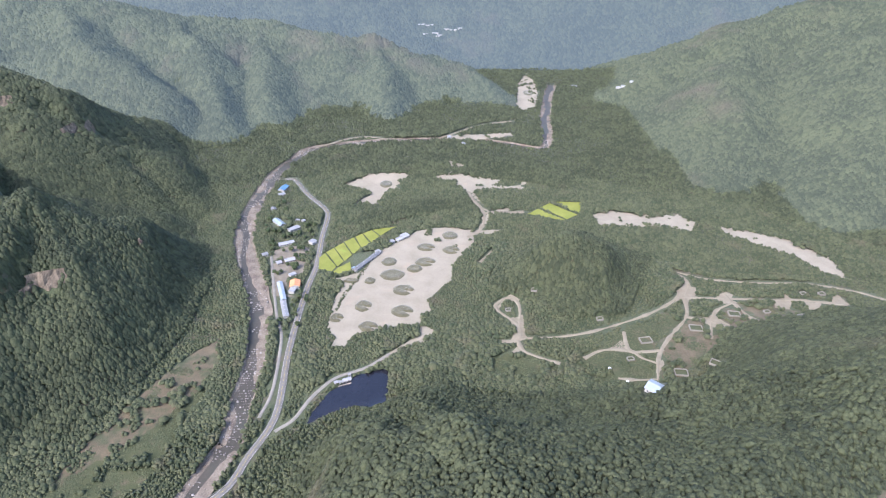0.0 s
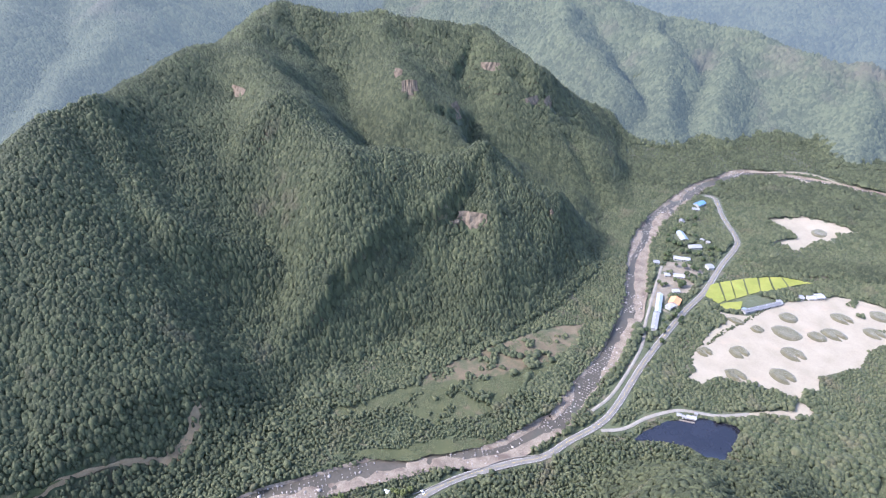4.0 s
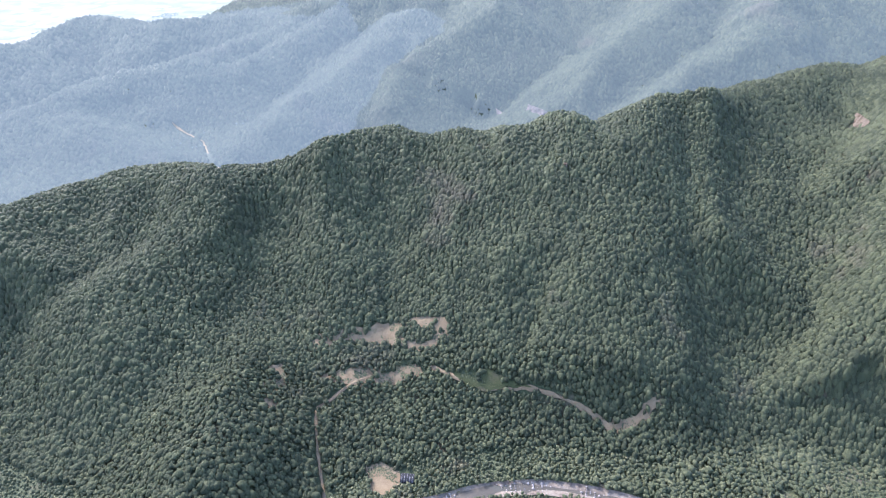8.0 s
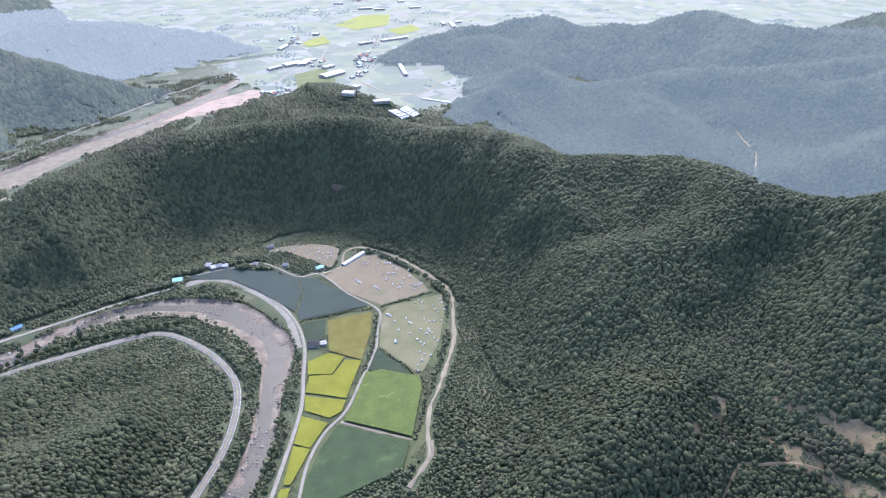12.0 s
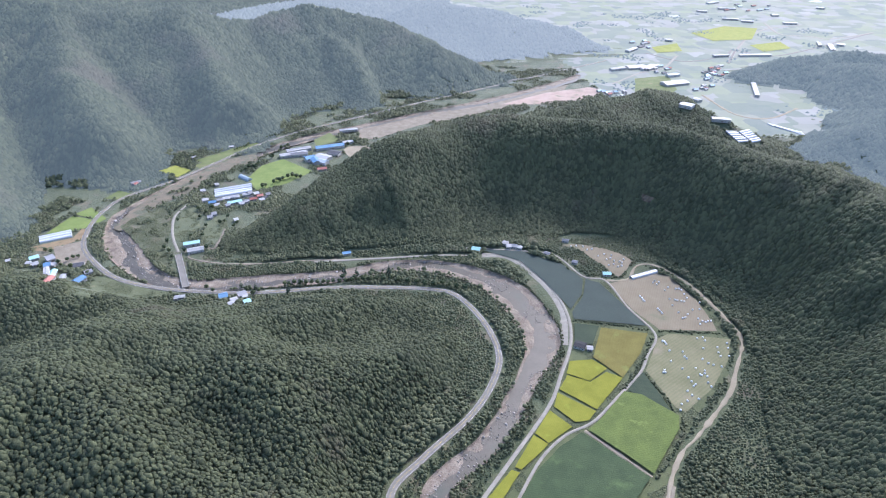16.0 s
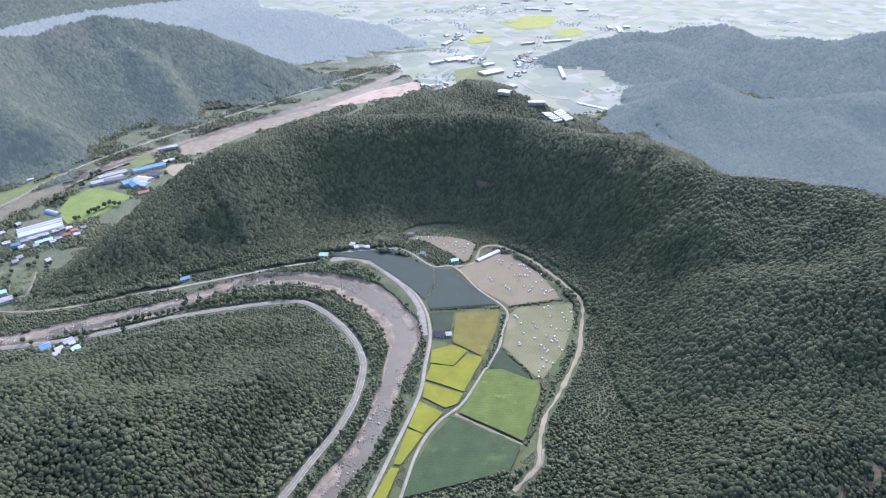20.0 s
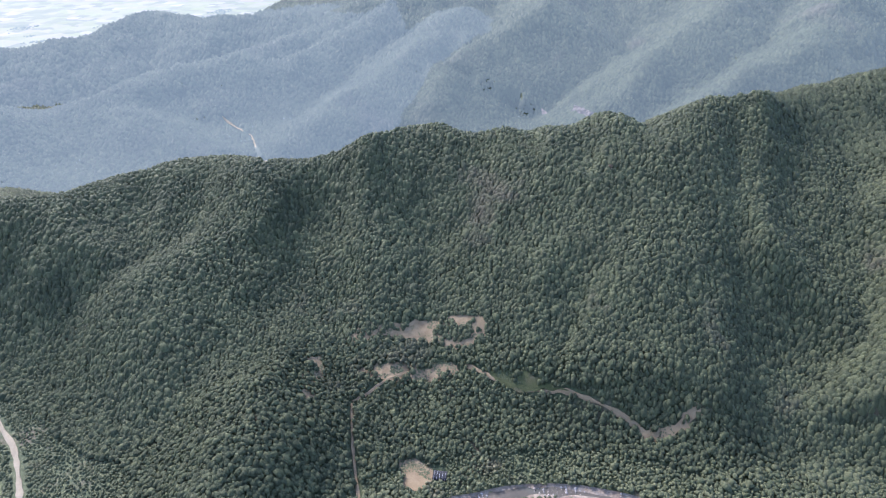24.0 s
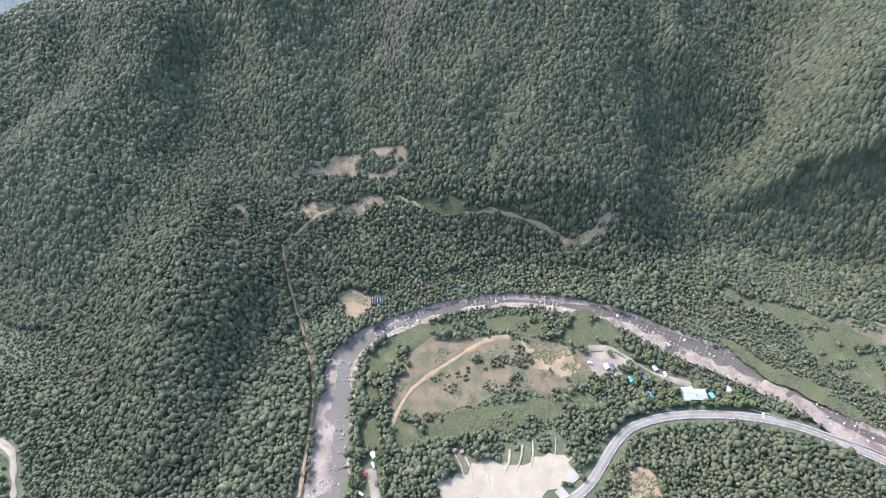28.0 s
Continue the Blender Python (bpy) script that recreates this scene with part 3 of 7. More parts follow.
patch("shore_meadow", "meadow", 3.0, (-339,230), (-307,251), (-275,273), (-251,307), (-226,344), (-236,340), (-268,313), (-291,278), (-316,253))
patch("bare_soil", "soil", 4.0, (-412,-183), (-441,-186), (-451,-175), (-431,-167), (-394,-173))
patch("bare_soil", "soil", 4.0, (-476,-165), (-489,-139), (-510,-79), (-506,-27), (-494,-14), (-486,-41), (-486,-111), (-472,-151))
patch("bare_soil", "soil", 4.0, (-490,-79), (-493,-30), (-482,-33), (-480,-54))
patch("bare_soil", "soil", 4.0, (-450,-143), (-459,-105), (-471,-51), (-461,-43), (-444,-102), (-439,-136))
patch("bare_soil", "soil", 4.0, (-428,117), (-424,132), (-427,148), (-430,160), (-423,167), (-418,148), (-417,132))
patch("bare_soil", "soil", 4.0, (-433,158), (-437,173), (-432,180), (-427,166))
patch("rough_meadow", "meadow", 3.0, (-463,-21), (-459,17), (-446,59), (-446,49), (-448,17), (-451,-4))
patch("range_meadow", "meadow", 9.0, (138,523), (175,548), (207,584), (247,595), (275,627), (272,595), (234,551), (229,511), (206,491), (174,490), (148,498))
patch("range_meadow", "drygrass", 9.0, (256,565), (287,595), (304,590), (292,556), (324,585), (329,617), (350,628), (365,596), (320,574), (297,545), (270,524), (202,414), (226,491), (235,528))
patch("range_meadow", "meadow", 9.0, (50,526), (80,544), (101,527), (128,514), (109,497), (70,497), (48,505))
patch("range_meadow", "drygrass", 9.0, (355,633), (401,634), (429,618), (373,528), (372,576), (362,612))
patch("sand_flat", "sandpale", 2.0, (290,658), (299,667), (310,680), (311,667), (320,665), (311,647), (300,638), (291,621), (292,638), (278,630), (287,644))
patch("sand_flat", "sandpale", 2.0, (340,650), (352,656), (360,650), (352,639), (358,633), (341,630), (335,642))
patch("sand_flat", "sandpale", 2.0, (298,598), (317,608), (322,601), (334,584), (318,579), (308,583))
patch("sand_flat", "sandpale", 2.0, (182,543), (196,557), (204,559), (205,543), (213,537), (196,537))
patch("sand_flat", "sandpale", 2.0, (413,640), (424,653), (428,643), (437,639), (424,634), (416,620), (399,623), (404,637))
patch("sand_flat", "sandpale", 2.0, (476,641), (490,655), (492,644), (493,630), (471,632))
patch("sand_flat", "sandpale", 2.0, (441,636), (462,636), (450,618), (439,615), (439,626))
patch("sand_flat", "sandpale", 2.0, (77,597), (91,605), (91,568), (95,561), (78,553), (72,558), (80,572))
patch("sand_flat", "sandpale", 2.0, (70,535), (82,546), (88,535))
patch("sand_flat", "sandpale", 2.0, (60,618), (69,632), (80,645), (92,635), (87,632), (77,635), (68,624), (62,608))
patch("sand_flat", "sandpale", 2.0, (227,524), (235,526), (233,515), (239,518), (229,510), (223,497), (219,497), (225,513))
patch("yard", "gravel", 1.0, (453,-823), (420,-837), (388,-775), (405,-761), (434,-779))
patch("meadow", "grass", 2.0, (353,-639), (371,-742), (334,-723), (288,-697), (255,-683), (297,-677), (317,-611), (348,-617))
patch("meadow", "grass", 2.0, (302,-863), (298,-923), (281,-932), (261,-858), (269,-813), (288,-824))
patch("meadow", "grass", 2.0, (259,-868), (232,-895), (220,-854), (229,-806), (245,-801))
patch("playing_field", "sandpale", 0.5, (58,-1139), (47,-1162), (11,-1161), (0,-899), (7,-894), (46,-1115))
patch("yard", "soil", 1.0, (494,-823), (437,-848), (434,-876), (419,-870), (422,-842), (460,-811))
patch("river_terrace", "drygrass", 3.0, (363,-975), (320,-1044), (272,-1122), (220,-1147), (210,-1116), (262,-1065), (306,-980), (344,-939), (363,-888), (376,-861), (389,-871), (381,-921))
patch("river_terrace", "meadow", 3.0, (379,-875), (370,-899), (334,-936), (312,-904), (302,-853), (299,-799), (266,-731), (318,-786), (356,-843))
patch("gravel_bar", "gravel", 2.5, (25,-1255), (-109,-1324), (-270,-1387), (-394,-1462), (-496,-1523), (-462,-1455), (-347,-1379), (-220,-1313), (-105,-1269), (-8,-1196), (25,-1199))
patch("bare_soil", "soilred", 2.0, (-296,-1384), (-421,-1459), (-544,-1494), (-584,-1443), (-469,-1388), (-373,-1376))
patch("field_margin", "grass", 1.0, (-138,-738), (-199,-732), (-262,-659), (-287,-646), (-362,-662), (-388,-598), (-395,-555), (-389,-515), (-356,-461), (-299,-413), (-266,-377), (-221,-320), (-72,-336), (-106,-373), (-159,-438), (-184,-484), (-207,-528), (-219,-573), (-209,-664))
patch("field_margin", "grass", 1.0, (-170,697), (-174,732), (-166,746), (-146,773), (-121,797), (-107,808), (-71,821), (-78,809), (-94,788), (-105,768), (-117,753), (-128,737), (-124,698), (-140,685))
patch("pond", "pond_water", 0.6, (-132,427), (-129,445), (-118,471), (-101,490), (-92,498), (-78,503), (-61,510), (-57,487), (-59,457), (-72,451), (-89,454), (-109,445), (-123,435))
field("stubble_field", "stubble", (-257,-746), (-280,-747), (-316,-729), (-336,-709), (-341,-692), (-322,-666), (-308,-656), (-298,-684), (-282,-723))
field("stubble_field", "stubble", (-289,-643), (-360,-659), (-375,-653), (-386,-595), (-384,-550), (-381,-533), (-316,-544), (-299,-587))
field("hay_field", "hay", (-308,-529), (-324,-536), (-390,-518), (-369,-485), (-331,-445), (-288,-416), (-281,-423), (-273,-479))
field("crop_field", "teal", (-143,-744), (-199,-734), (-243,-696), (-261,-656), (-249,-623), (-226,-593), (-219,-624), (-208,-661), (-190,-710))
field("crop_field", "teal", (-264,-656), (-279,-646), (-304,-551), (-224,-574), (-225,-587), (-249,-619))
field("crop_field", "darkcrop", (-222,-567), (-249,-558), (-231,-526), (-212,-533))
field("ripe_field", "mustard", (-250,-555), (-300,-538), (-278,-505), (-260,-486), (-245,-470), (-224,-505))
field("rice_paddy", "rice", (-222,-502), (-234,-486), (-209,-469), (-188,-483), (-197,-502))
field("rice_paddy", "rice", (-188,-481), (-209,-468), (-231,-481), (-245,-470), (-203,-429), (-174,-461))
field("rice_paddy", "rice", (-171,-457), (-202,-427), (-191,-416), (-177,-415), (-162,-438))
field("rice_paddy", "rice", (-157,-434), (-173,-410), (-145,-393), (-135,-406))
field("rice_paddy", "rice", (-134,-405), (-145,-392), (-113,-366), (-108,-370))
field("rice_paddy", "rice", (-105,-368), (-112,-364), (-87,-334), (-74,-336))
field("corn_field", "corn", (-238,-450), (-254,-444), (-279,-411), (-272,-395), (-227,-348), (-186,-404), (-201,-415))
field("bean_field", "darkcrop", (-269,-477), (-275,-418), (-242,-452))
field("bean_field", "darkcorn", (-179,-402), (-223,-345), (-200,-323), (-103,-333), (-123,-360), (-154,-388))
field("rice_paddy", "ricepale", (-173,730), (-167,742), (-146,707), (-147,704), (-150,695), (-169,701))
field("rice_paddy", "ricepale", (-166,744), (-157,756), (-138,720), (-144,707))
field("rice_paddy", "ricepale", (-156,757), (-146,771), (-129,737), (-137,721))
field("rice_paddy", "ricepale", (-145,773), (-133,786), (-119,756), (-128,740))
field("rice_paddy", "ricepale", (-131,787), (-122,795), (-107,769), (-118,755))
field("rice_paddy", "ricepale", (-121,796), (-109,805), (-96,789), (-106,771))
field("rice_paddy", "ricepale", (-108,806), (-73,819), (-81,811), (-95,791))
field("rice_paddy", "ricepale", (-149,693), (-144,704), (-129,720), (-125,700), (-140,687))
field("rice_paddy", "ricepale", (124,863), (143,881), (180,844), (167,846))
field("rice_paddy", "ricepale", (146,885), (164,901), (202,861), (183,846))
field("rice_paddy", "ricepale", (168,907), (216,904), (205,865), (195,874))
field("grass_field", "lime", (481,-862), (475,-885), (463,-919), (431,-905), (418,-886), (433,-873), (460,-865))
field("grass_field", "lime", (463,-924), (445,-947), (408,-903), (417,-889), (431,-908))
field("grass_field", "limedull", (436,-976), (422,-1006), (392,-987), (400,-967))
field("rice_paddy", "ricepale", (381,-1077), (355,-1102), (320,-1077), (337,-1048))
field("grass_field", "limedull", (325,-1125), (269,-1171), (253,-1143), (305,-1107))
field("pasture", "lime", (217,-1033), (200,-1086), (165,-1112), (107,-1049), (148,-1001), (177,-985), (197,-981))
field("grass_field", "limedull", (115,-1202), (85,-1242), (59,-1196), (106,-1168))
field("grass_field", "limedull", (273,-1173), (224,-1204), (211,-1184), (260,-1154))
field("grass_field", "limedull", (321,-1100), (279,-1145), (265,-1121), (307,-1081))
field("rice_paddy", "ricepale", (-1075,-2059), (-1241,-2152), (-1338,-2105), (-1226,-1944), (-1093,-1941))
field("rice_paddy", "ricepale", (-1176,-1871), (-1298,-1905), (-1280,-1817), (-1172,-1785))
field("rice_paddy", "ricepale", (-864,-1880), (-964,-1922), (-936,-1822), (-852,-1810))
field("grass_field", "limedull", (-684,-1556), (-782,-1573), (-750,-1450), (-560,-1235))
way("road", "asphalt", 7.4, (-277,986), (-262,987), (-245,960), (-226,927), (-190,877), (-181,849), (-179,788), (-173,712), (-175,658), (-174,588), (-171,528), (-164,459), (-165,426), (-176,389), (-184,358), (-202,332), (-226,292), (-238,257), (-243,218), (-242,182), (-234,153), (-219,135), (-185,105), (-165,60), (-120,-40), (-60,-160), (-15,-280), (3,-350), (-29,-390), (-77,-434), (-106,-474), (-123,-516), (-122,-561), (-109,-608), (-90,-643), (-66,-656), (-10,-667), (62,-675), (160,-675), (247,-690), (304,-709), (347,-735), (388,-781), (413,-822), (424,-874), (422,-929), (403,-979), (344,-1033), (283,-1109), (222,-1188), (130,-1265), (-37,-1369), (-174,-1452), (-327,-1540), (-499,-1640), (-674,-1742))
way("track", "concrete", 4, (-160,419), (-145,435), (-135,461), (-123,482), (-111,495), (-83,510), (-61,532))
way("track", "sandpale", 4, (300,704), (338,686), (393,678), (460,676), (513,661), (540,644), (556,633))
way("track", "sandpale", 4.2, (300,704), (311,677), (297,644), (286,605), (258,570), (238,542), (228,520), (221,495))
way("track", "sandpale", 4.2, (293,644), (339,642), (397,640), (436,640), (460,636), (489,630))
way("track", "sandpale", 4.2, (285,603), (312,595), (331,581))
way("track", "sandpale", 4.2, (311,593), (300,561))
way("track", "sandpale", 4.2, (312,595), (326,617), (349,633), (348,650))
way("track", "sandpale", 4.2, (352,633), (360,606), (368,595))
way("track", "sandpale", 4.2, (228,520), (214,528), (202,541), (173,541), (150,527))
way("track", "sandpale", 4.2, (241,542), (217,539), (202,541), (204,574))
way("track", "sandpale", 4.2, (221,495), (197,494), (180,496))
way("track", "sandpale", 4.2, (84,587), (63,613), (62,627), (79,640), (89,624), (86,587), (81,558), (63,555))
way("track", "sandpale", 4.2, (85,560), (149,568), (219,596), (269,627), (297,655))
way("track", "sandpale", 4.2, (81,556), (88,537), (123,518))
way("track", "sandpale", 4, (63,752), (46,722))
way("track", "sandpale", 6, (36,940), (44,905), (58,860), (49,812), (30,790))
way("track", "sandpale", 6, (56,862), (76,870), (97,868), (120,872))
way("track", "sandpale", 5, (-250,1132), (-170,1191), (-62,1165), (10,1211), (69,1265), (136,1291))
way("levee_road", "concrete", 3.8, (-142,-735), (-179,-723), (-206,-671), (-218,-622), (-218,-574), (-206,-528), (-183,-484), (-158,-440), (-107,-379), (-70,-336))
way("track", "concrete", 3, (-122,-753), (-200,-736), (-241,-719), (-263,-663), (-289,-650), (-296,-591), (-308,-537), (-286,-504), (-265,-475), (-227,-442), (-195,-415), (-163,-401), (-133,-376), (-101,-333))
way("track", "sandpale", 3.2, (-183,-405), (-225,-346))
way("track", "sandpale", 4, (-289,-650), (-318,-650), (-343,-680), (-368,-677), (-389,-637), (-398,-594), (-402,-555), (-399,-513), (-366,-465), (-342,-434), (-286,-386), (-265,-371), (-244,-347), (-227,-320))
for x0, y0, x1, y1 in ((-196, 20, -217, 14), (-196, 26, -214, 22), (-200, 50, -219, 56), (-200, 58, -222, 66), (-205, 70, -226, 74), (-206, 86, -227, 92), (-192, 38, -208, 34)):
    way("track", "sandpale", 1.5, (x0, y0), ((x0 + x1) / 2, (y0 + y1) / 2 + 1.5), (x1, y1))
way("track", "gravel", 4, (-239,-335), (-229,-321), (-193,-304))
way("track", "soil", 2.8, (-413,-138), (-383,-131), (-355,-122), (-303,-104), (-270,-98), (-231,-98), (-187,-99))
way("track", "soil", 2.6, (-415,-138), (-438,-116), (-455,-92))
way("track", "soil", 3, (-466,-38), (-450,6), (-446,54), (-438,91), (-427,122), (-421,134))
way("track", "soil", 4, (-241,-35), (-273,-18), (-299,15), (-319,46), (-323,66))
way("track", "sandpale", 4, (-644,-288), (-1082,-501), (-1157,-552), (-1205,-621), (-1225,-676))
way("lane", "concrete", 4, (276,-788), (291,-824), (302,-863), (307,-903), (297,-940))
way("lane", "gravel", 3.5, (224,-850), (226,-792), (238,-791), (260,-774), (223,-754), (165,-744), (87,-744), (-13,-738))
way("lane", "asphalt", 7, (-819,-1813), (-891,-1708), (-1035,-1758), (-1103,-1820), (-1198,-1742), (-1689,-1999))
way("lane", "concrete", 9, (-1414,-2193), (-1364,-2013), (-1436,-1972), (-1476,-1927), (-1583,-1958), (-1689,-1999))
way("lane", "concrete", 8, (-1095,-1807), (-1244,-1991), (-1377,-2101), (-1527,-2143))
way("lane", "concrete", 7, (-608,-1512), (-719,-1606), (-798,-1644), (-896,-1772))
way("lane", "sandpale", 6, (-790,-1400), (-796,-1255), (-856,-1223), (-955,-1278))
way("lane", "gravel", 5, (-309,133), (-306,154), (-282,182), (-270,210))
way("bank_path", "concrete", 4, (87,-740), (-5,-739), (-75,-738), (-121,-733))
way("bank_path", "concrete", 3.5, (-239,733), (-221,670), (-200,599), (-185,557), (-175,475), (-179,436))
way("lane", "gravel", 6, (-207,-49), (-182,-43))
RIVER = [(259, 1566), (216, 1348), (201, 1208), (178, 1140), (76, 1174), (-102, 1177), (-250, 1132), (-279, 1068), (-298, 1005), (-304, 905), (-298, 820), (-282, 755), (-251, 683), (-226, 621), (-213, 566), (-205, 518), (-203, 467), (-197, 408), (-200, 395), (-219, 332), (-263, 290), (-286, 252), (-316, 203), (-339, 168), (-357, 121), (-364, 70), (-357, 18), (-342, -23), (-325, -58), (-302, -75), (-270, -79), (-240, -79), (-208, -81)]
RIVER += [(-186, -85), (-110, -200), (-40, -290), (-36, -353), (-81, -392), (-123, -444), (-151, -491), (-176, -535), (-177, -587), (-158, -643), (-128, -678), (-79, -708), (-12, -718), (48, -703), (106, -700), (171, -700), (250, -704), (308, -742), (346, -795), (375, -846), (394, -907), (369, -954), (317, -1037), (252, -1106), (168, -1183), (83, -1237), (-34, -1294), (-163, -1357), (-304, -1426), (-467, -1526), (-585, -1620), (-761, -1752), (-1001, -1904)]


# ---- the ground: one sheet, the river cut into it ----
def along(nodes, step):
    """A smooth line through the nodes (any columns), sampled at about the step."""
    p = np.array(nodes, float)
    q = np.vstack([2 * p[0] - p[1], p, 2 * p[-1] - p[-2]])
    out = []
    for a, b, c, d in zip(q[:-3], q[1:-2], q[2:-1], q[3:]):
        m = max(1, int(np.hypot(*(c - b)[:2]) / step))
        s = (np.arange(m) / m)[:, None]
        out.append(0.5 * (2 * b + (c - a) * s + (2 * a - 5 * b + 4 * c - d) * s**2 + (3 * b - a - 3 * c + d) * s**3))
    return np.vstack(out + [p[-1:]])


def apart(x, y, line):
    """Distance from points to a sampled line, and the index of the nearest sample."""
    best, which = np.full(x.shape, 1e12), np.zeros(x.shape, int)
    for i, p in enumerate(line):
        q = (x - p[0]) ** 2 + (y - p[1]) ** 2
        near = q < best
        best, which = np.where(near, q, best), np.where(near, i, which)
    return np.sqrt(best), which


HALF = [13, 13, 12, 10, 10, 10, 13, 14, 14, 14, 15, 15, 15, 14, 13, 12, 12, 12, 13, 14, 15, 15, 14, 11, 9, 8, 8, 9, 10, 13, 14, 15, 15, 15, 15, 15]
HALF += [12, 12, 12, 13, 20, 25, 24, 19, 16, 14, 14, 15, 15, 13, 16, 21, 19, 9, 11, 13, 14, 15, 16, 17, 18, 18, 18, 18, 18, 20]
river_line = along([(x, y, h) for (x, y), h in zip(RIVER, HALF)], 12.0)


def spread(lo, hi, step, far):
    """Grid lines: even between lo and hi, widening outward to +-far."""
    mid, out, s, a = list(np.arange(lo, hi + step, step)), [], step, 0.0
    while a < far:
        s *= 1.04
        a += s
        out.append(a)
    return np.array([lo - v for v in out[::-1]] + mid + [mid[-1] + v for v in out])


def mesh_object(name, verts, faces, mats, smooth=True, index=None):
    """A mesh from arrays: verts (n, 3), faces (m, 3 or 4)."""
    verts, faces = np.asarray(verts, np.float32), np.asarray(faces, np.int32)
    k = faces.shape[1]
    me = bpy.data.meshes.new(name)
    me.vertices.add(len(verts))
    me.vertices.foreach_set("co", verts.ravel())
    me.loops.add(faces.size)
    me.loops.foreach_set("vertex_index", faces.ravel())
    me.polygons.add(len(faces))
    me.polygons.foreach_set("loop_start", np.arange(0, faces.size, k, dtype=np.int32))
    me.polygons.foreach_set("use_smooth", np.full(len(faces), smooth))
    for m in mats:
        me.materials.append(MATS[m])
    if index is not None:
        me.polygons.foreach_set("material_index", np.asarray(index, np.int32))
    me.update(calc_edges=True)
    return new(name, me)


def grid_faces(nx, ny):
    i = np.arange(nx * ny).reshape(ny, nx)
    return np.stack([i[:-1, :-1], i[:-1, 1:], i[1:, 1:], i[1:, :-1]], -1).reshape(-1, 4)


gx, gy = spread(-900, 620, 6.5, 4200), spread(-1000, 1150, 6.5, 3900)
X, Y = np.meshgrid(gx, gy)
Zland = land(X, Y)
box = (np.abs(X) < 1600) & (np.abs(Y) < 2200)
away, which = apart(X[box], Y[box], river_line)
half = river_line[which, 2]
cut = np.clip((half + 3 - away) / 6.0, 0, 1)
Zground = Zland.copy()
Zground[box] -= 4.0 * cut
quad = grid_faces(len(gx), len(gy))
mid = np.stack([X.ravel()[quad].mean(1), Y.ravel()[quad].mean(1), Zland.ravel()[quad].mean(1)], 1)
wooded = (np.hypot(mid[:, 0], mid[:, 1]) > 1500) & (mid[:, 2] > 6)
ground = mesh_object("ground", np.stack([X, Y, Zground], -1).reshape(-1, 3), quad, ["undergrowth", "canopy"], index=wooded)
tagged(ground, "green valley floor and wooded hill slopes with scrub", "ground", kind="structure")


def height(x, y):
    """Height of the ground sheet as it is meshed."""
    x, y = np.asarray(x, float), np.asarray(y, float)
    i, j = np.clip(np.searchsorted(gx, x) - 1, 0, len(gx) - 2), np.clip(np.searchsorted(gy, y) - 1, 0, len(gy) - 2)
    a, b = np.clip((x - gx[i]) / (gx[i + 1] - gx[i]), 0, 1), np.clip((y - gy[j]) / (gy[j + 1] - gy[j]), 0, 1)
    return (Zland[j, i] * (1 - a) + Zland[j, i + 1] * a) * (1 - b) + (Zland[j + 1, i] * (1 - a) + Zland[j + 1, i + 1] * a) * b


# ---- river: bed with bars and pools, and the water in it ----
def normals_of(line):
    d = np.gradient(line[:, :2], axis=0)
    d /= np.linalg.norm(d, axis=1)[:, None] + 1e-9
    return np.stack([-d[:, 1], d[:, 0]], 1)


fine = along([(x, y, h) for (x, y), h in zip(RIVER, HALF)], 3.5)
side = normals_of(fine)
cols = np.linspace(-1, 1, 23)
reach = fine[:, 2:3] * (1.0 + 0.14 * wave(fine[:, :1], fine[:, 1:2], 26.0, 11) * np.sign(cols)[None] * (np.abs(cols)[None] > 0.6))
bx = fine[:, :1] + side[:, :1] * cols[None] * reach
by = fine[:, 1:2] + side[:, 1:2] * cols[None] * reach
mean = 0.72 * wave(fine[:, :1], fine[:, 1:2], 85.0, 12)
deep = np.exp(-(((cols[None] - mean) / (0.40 + 0.20 * wave(fine[:, :1], fine[:, 1:2], 60.0, 15))) ** 2))
bz = -1.30 - 1.5 * deep + 0.55 * wave(bx, by, 17.0, 13) + 0.40 * wave(bx, by, 6.0, 14)
bz = np.where(np.abs(cols)[None] > 0.93, 0.12, np.where(np.abs(cols)[None] > 0.84, -0.7, bz))
bed = mesh_object("riverbed", np.stack([bx, by, bz], -1).reshape(-1, 3), grid_faces(23, len(fine)), ["riverbed"])
tagged(bed, "stony brown riverbed with pale gravel bars", "riverbed", kind="structure")
wcols = np.linspace(-0.86, 0.86, 5)
wx, wy = fine[:, :1] + side[:, :1] * wcols * fine[:, 2:3], fine[:, 1:2] + side[:, 1:2] * wcols * fine[:, 2:3]
water = mesh_object("water", np.stack([wx, wy, np.full(wx.shape, -1.75)], -1).reshape(-1, 3), grid_faces(5, len(fine)), ["water"])
tagged(water, "shallow murky river water between gravel bars", "water", kind="structure")


# ---- patches of sand, meadow and soil; fields; ways ----
from mathutils.geometry import delaunay_2d_cdt


def ragged(outline, wobble, step=3.0):
    """The outline with small uneven bays and tongues."""
    p = np.array(outline, float)
    out = []
    for a, b in zip(p, np.roll(p, -1, 0)):
        m = max(1, int(np.hypot(*(b - a)) / step))
        out.append(a + (b - a) * (np.arange(m) / m)[:, None])
    q = np.vstack(out)
    if wobble:
        n = normals_of(np.vstack([q, q[:1]]))[:-1]
        w = 0.7 * wave(q[:, 0], q[:, 1], 9.0, 21) + 0.5 * wave(q[:, 0], q[:, 1], 3.7, 22)
        q = q + n * (w * wobble)[:, None]
    return q


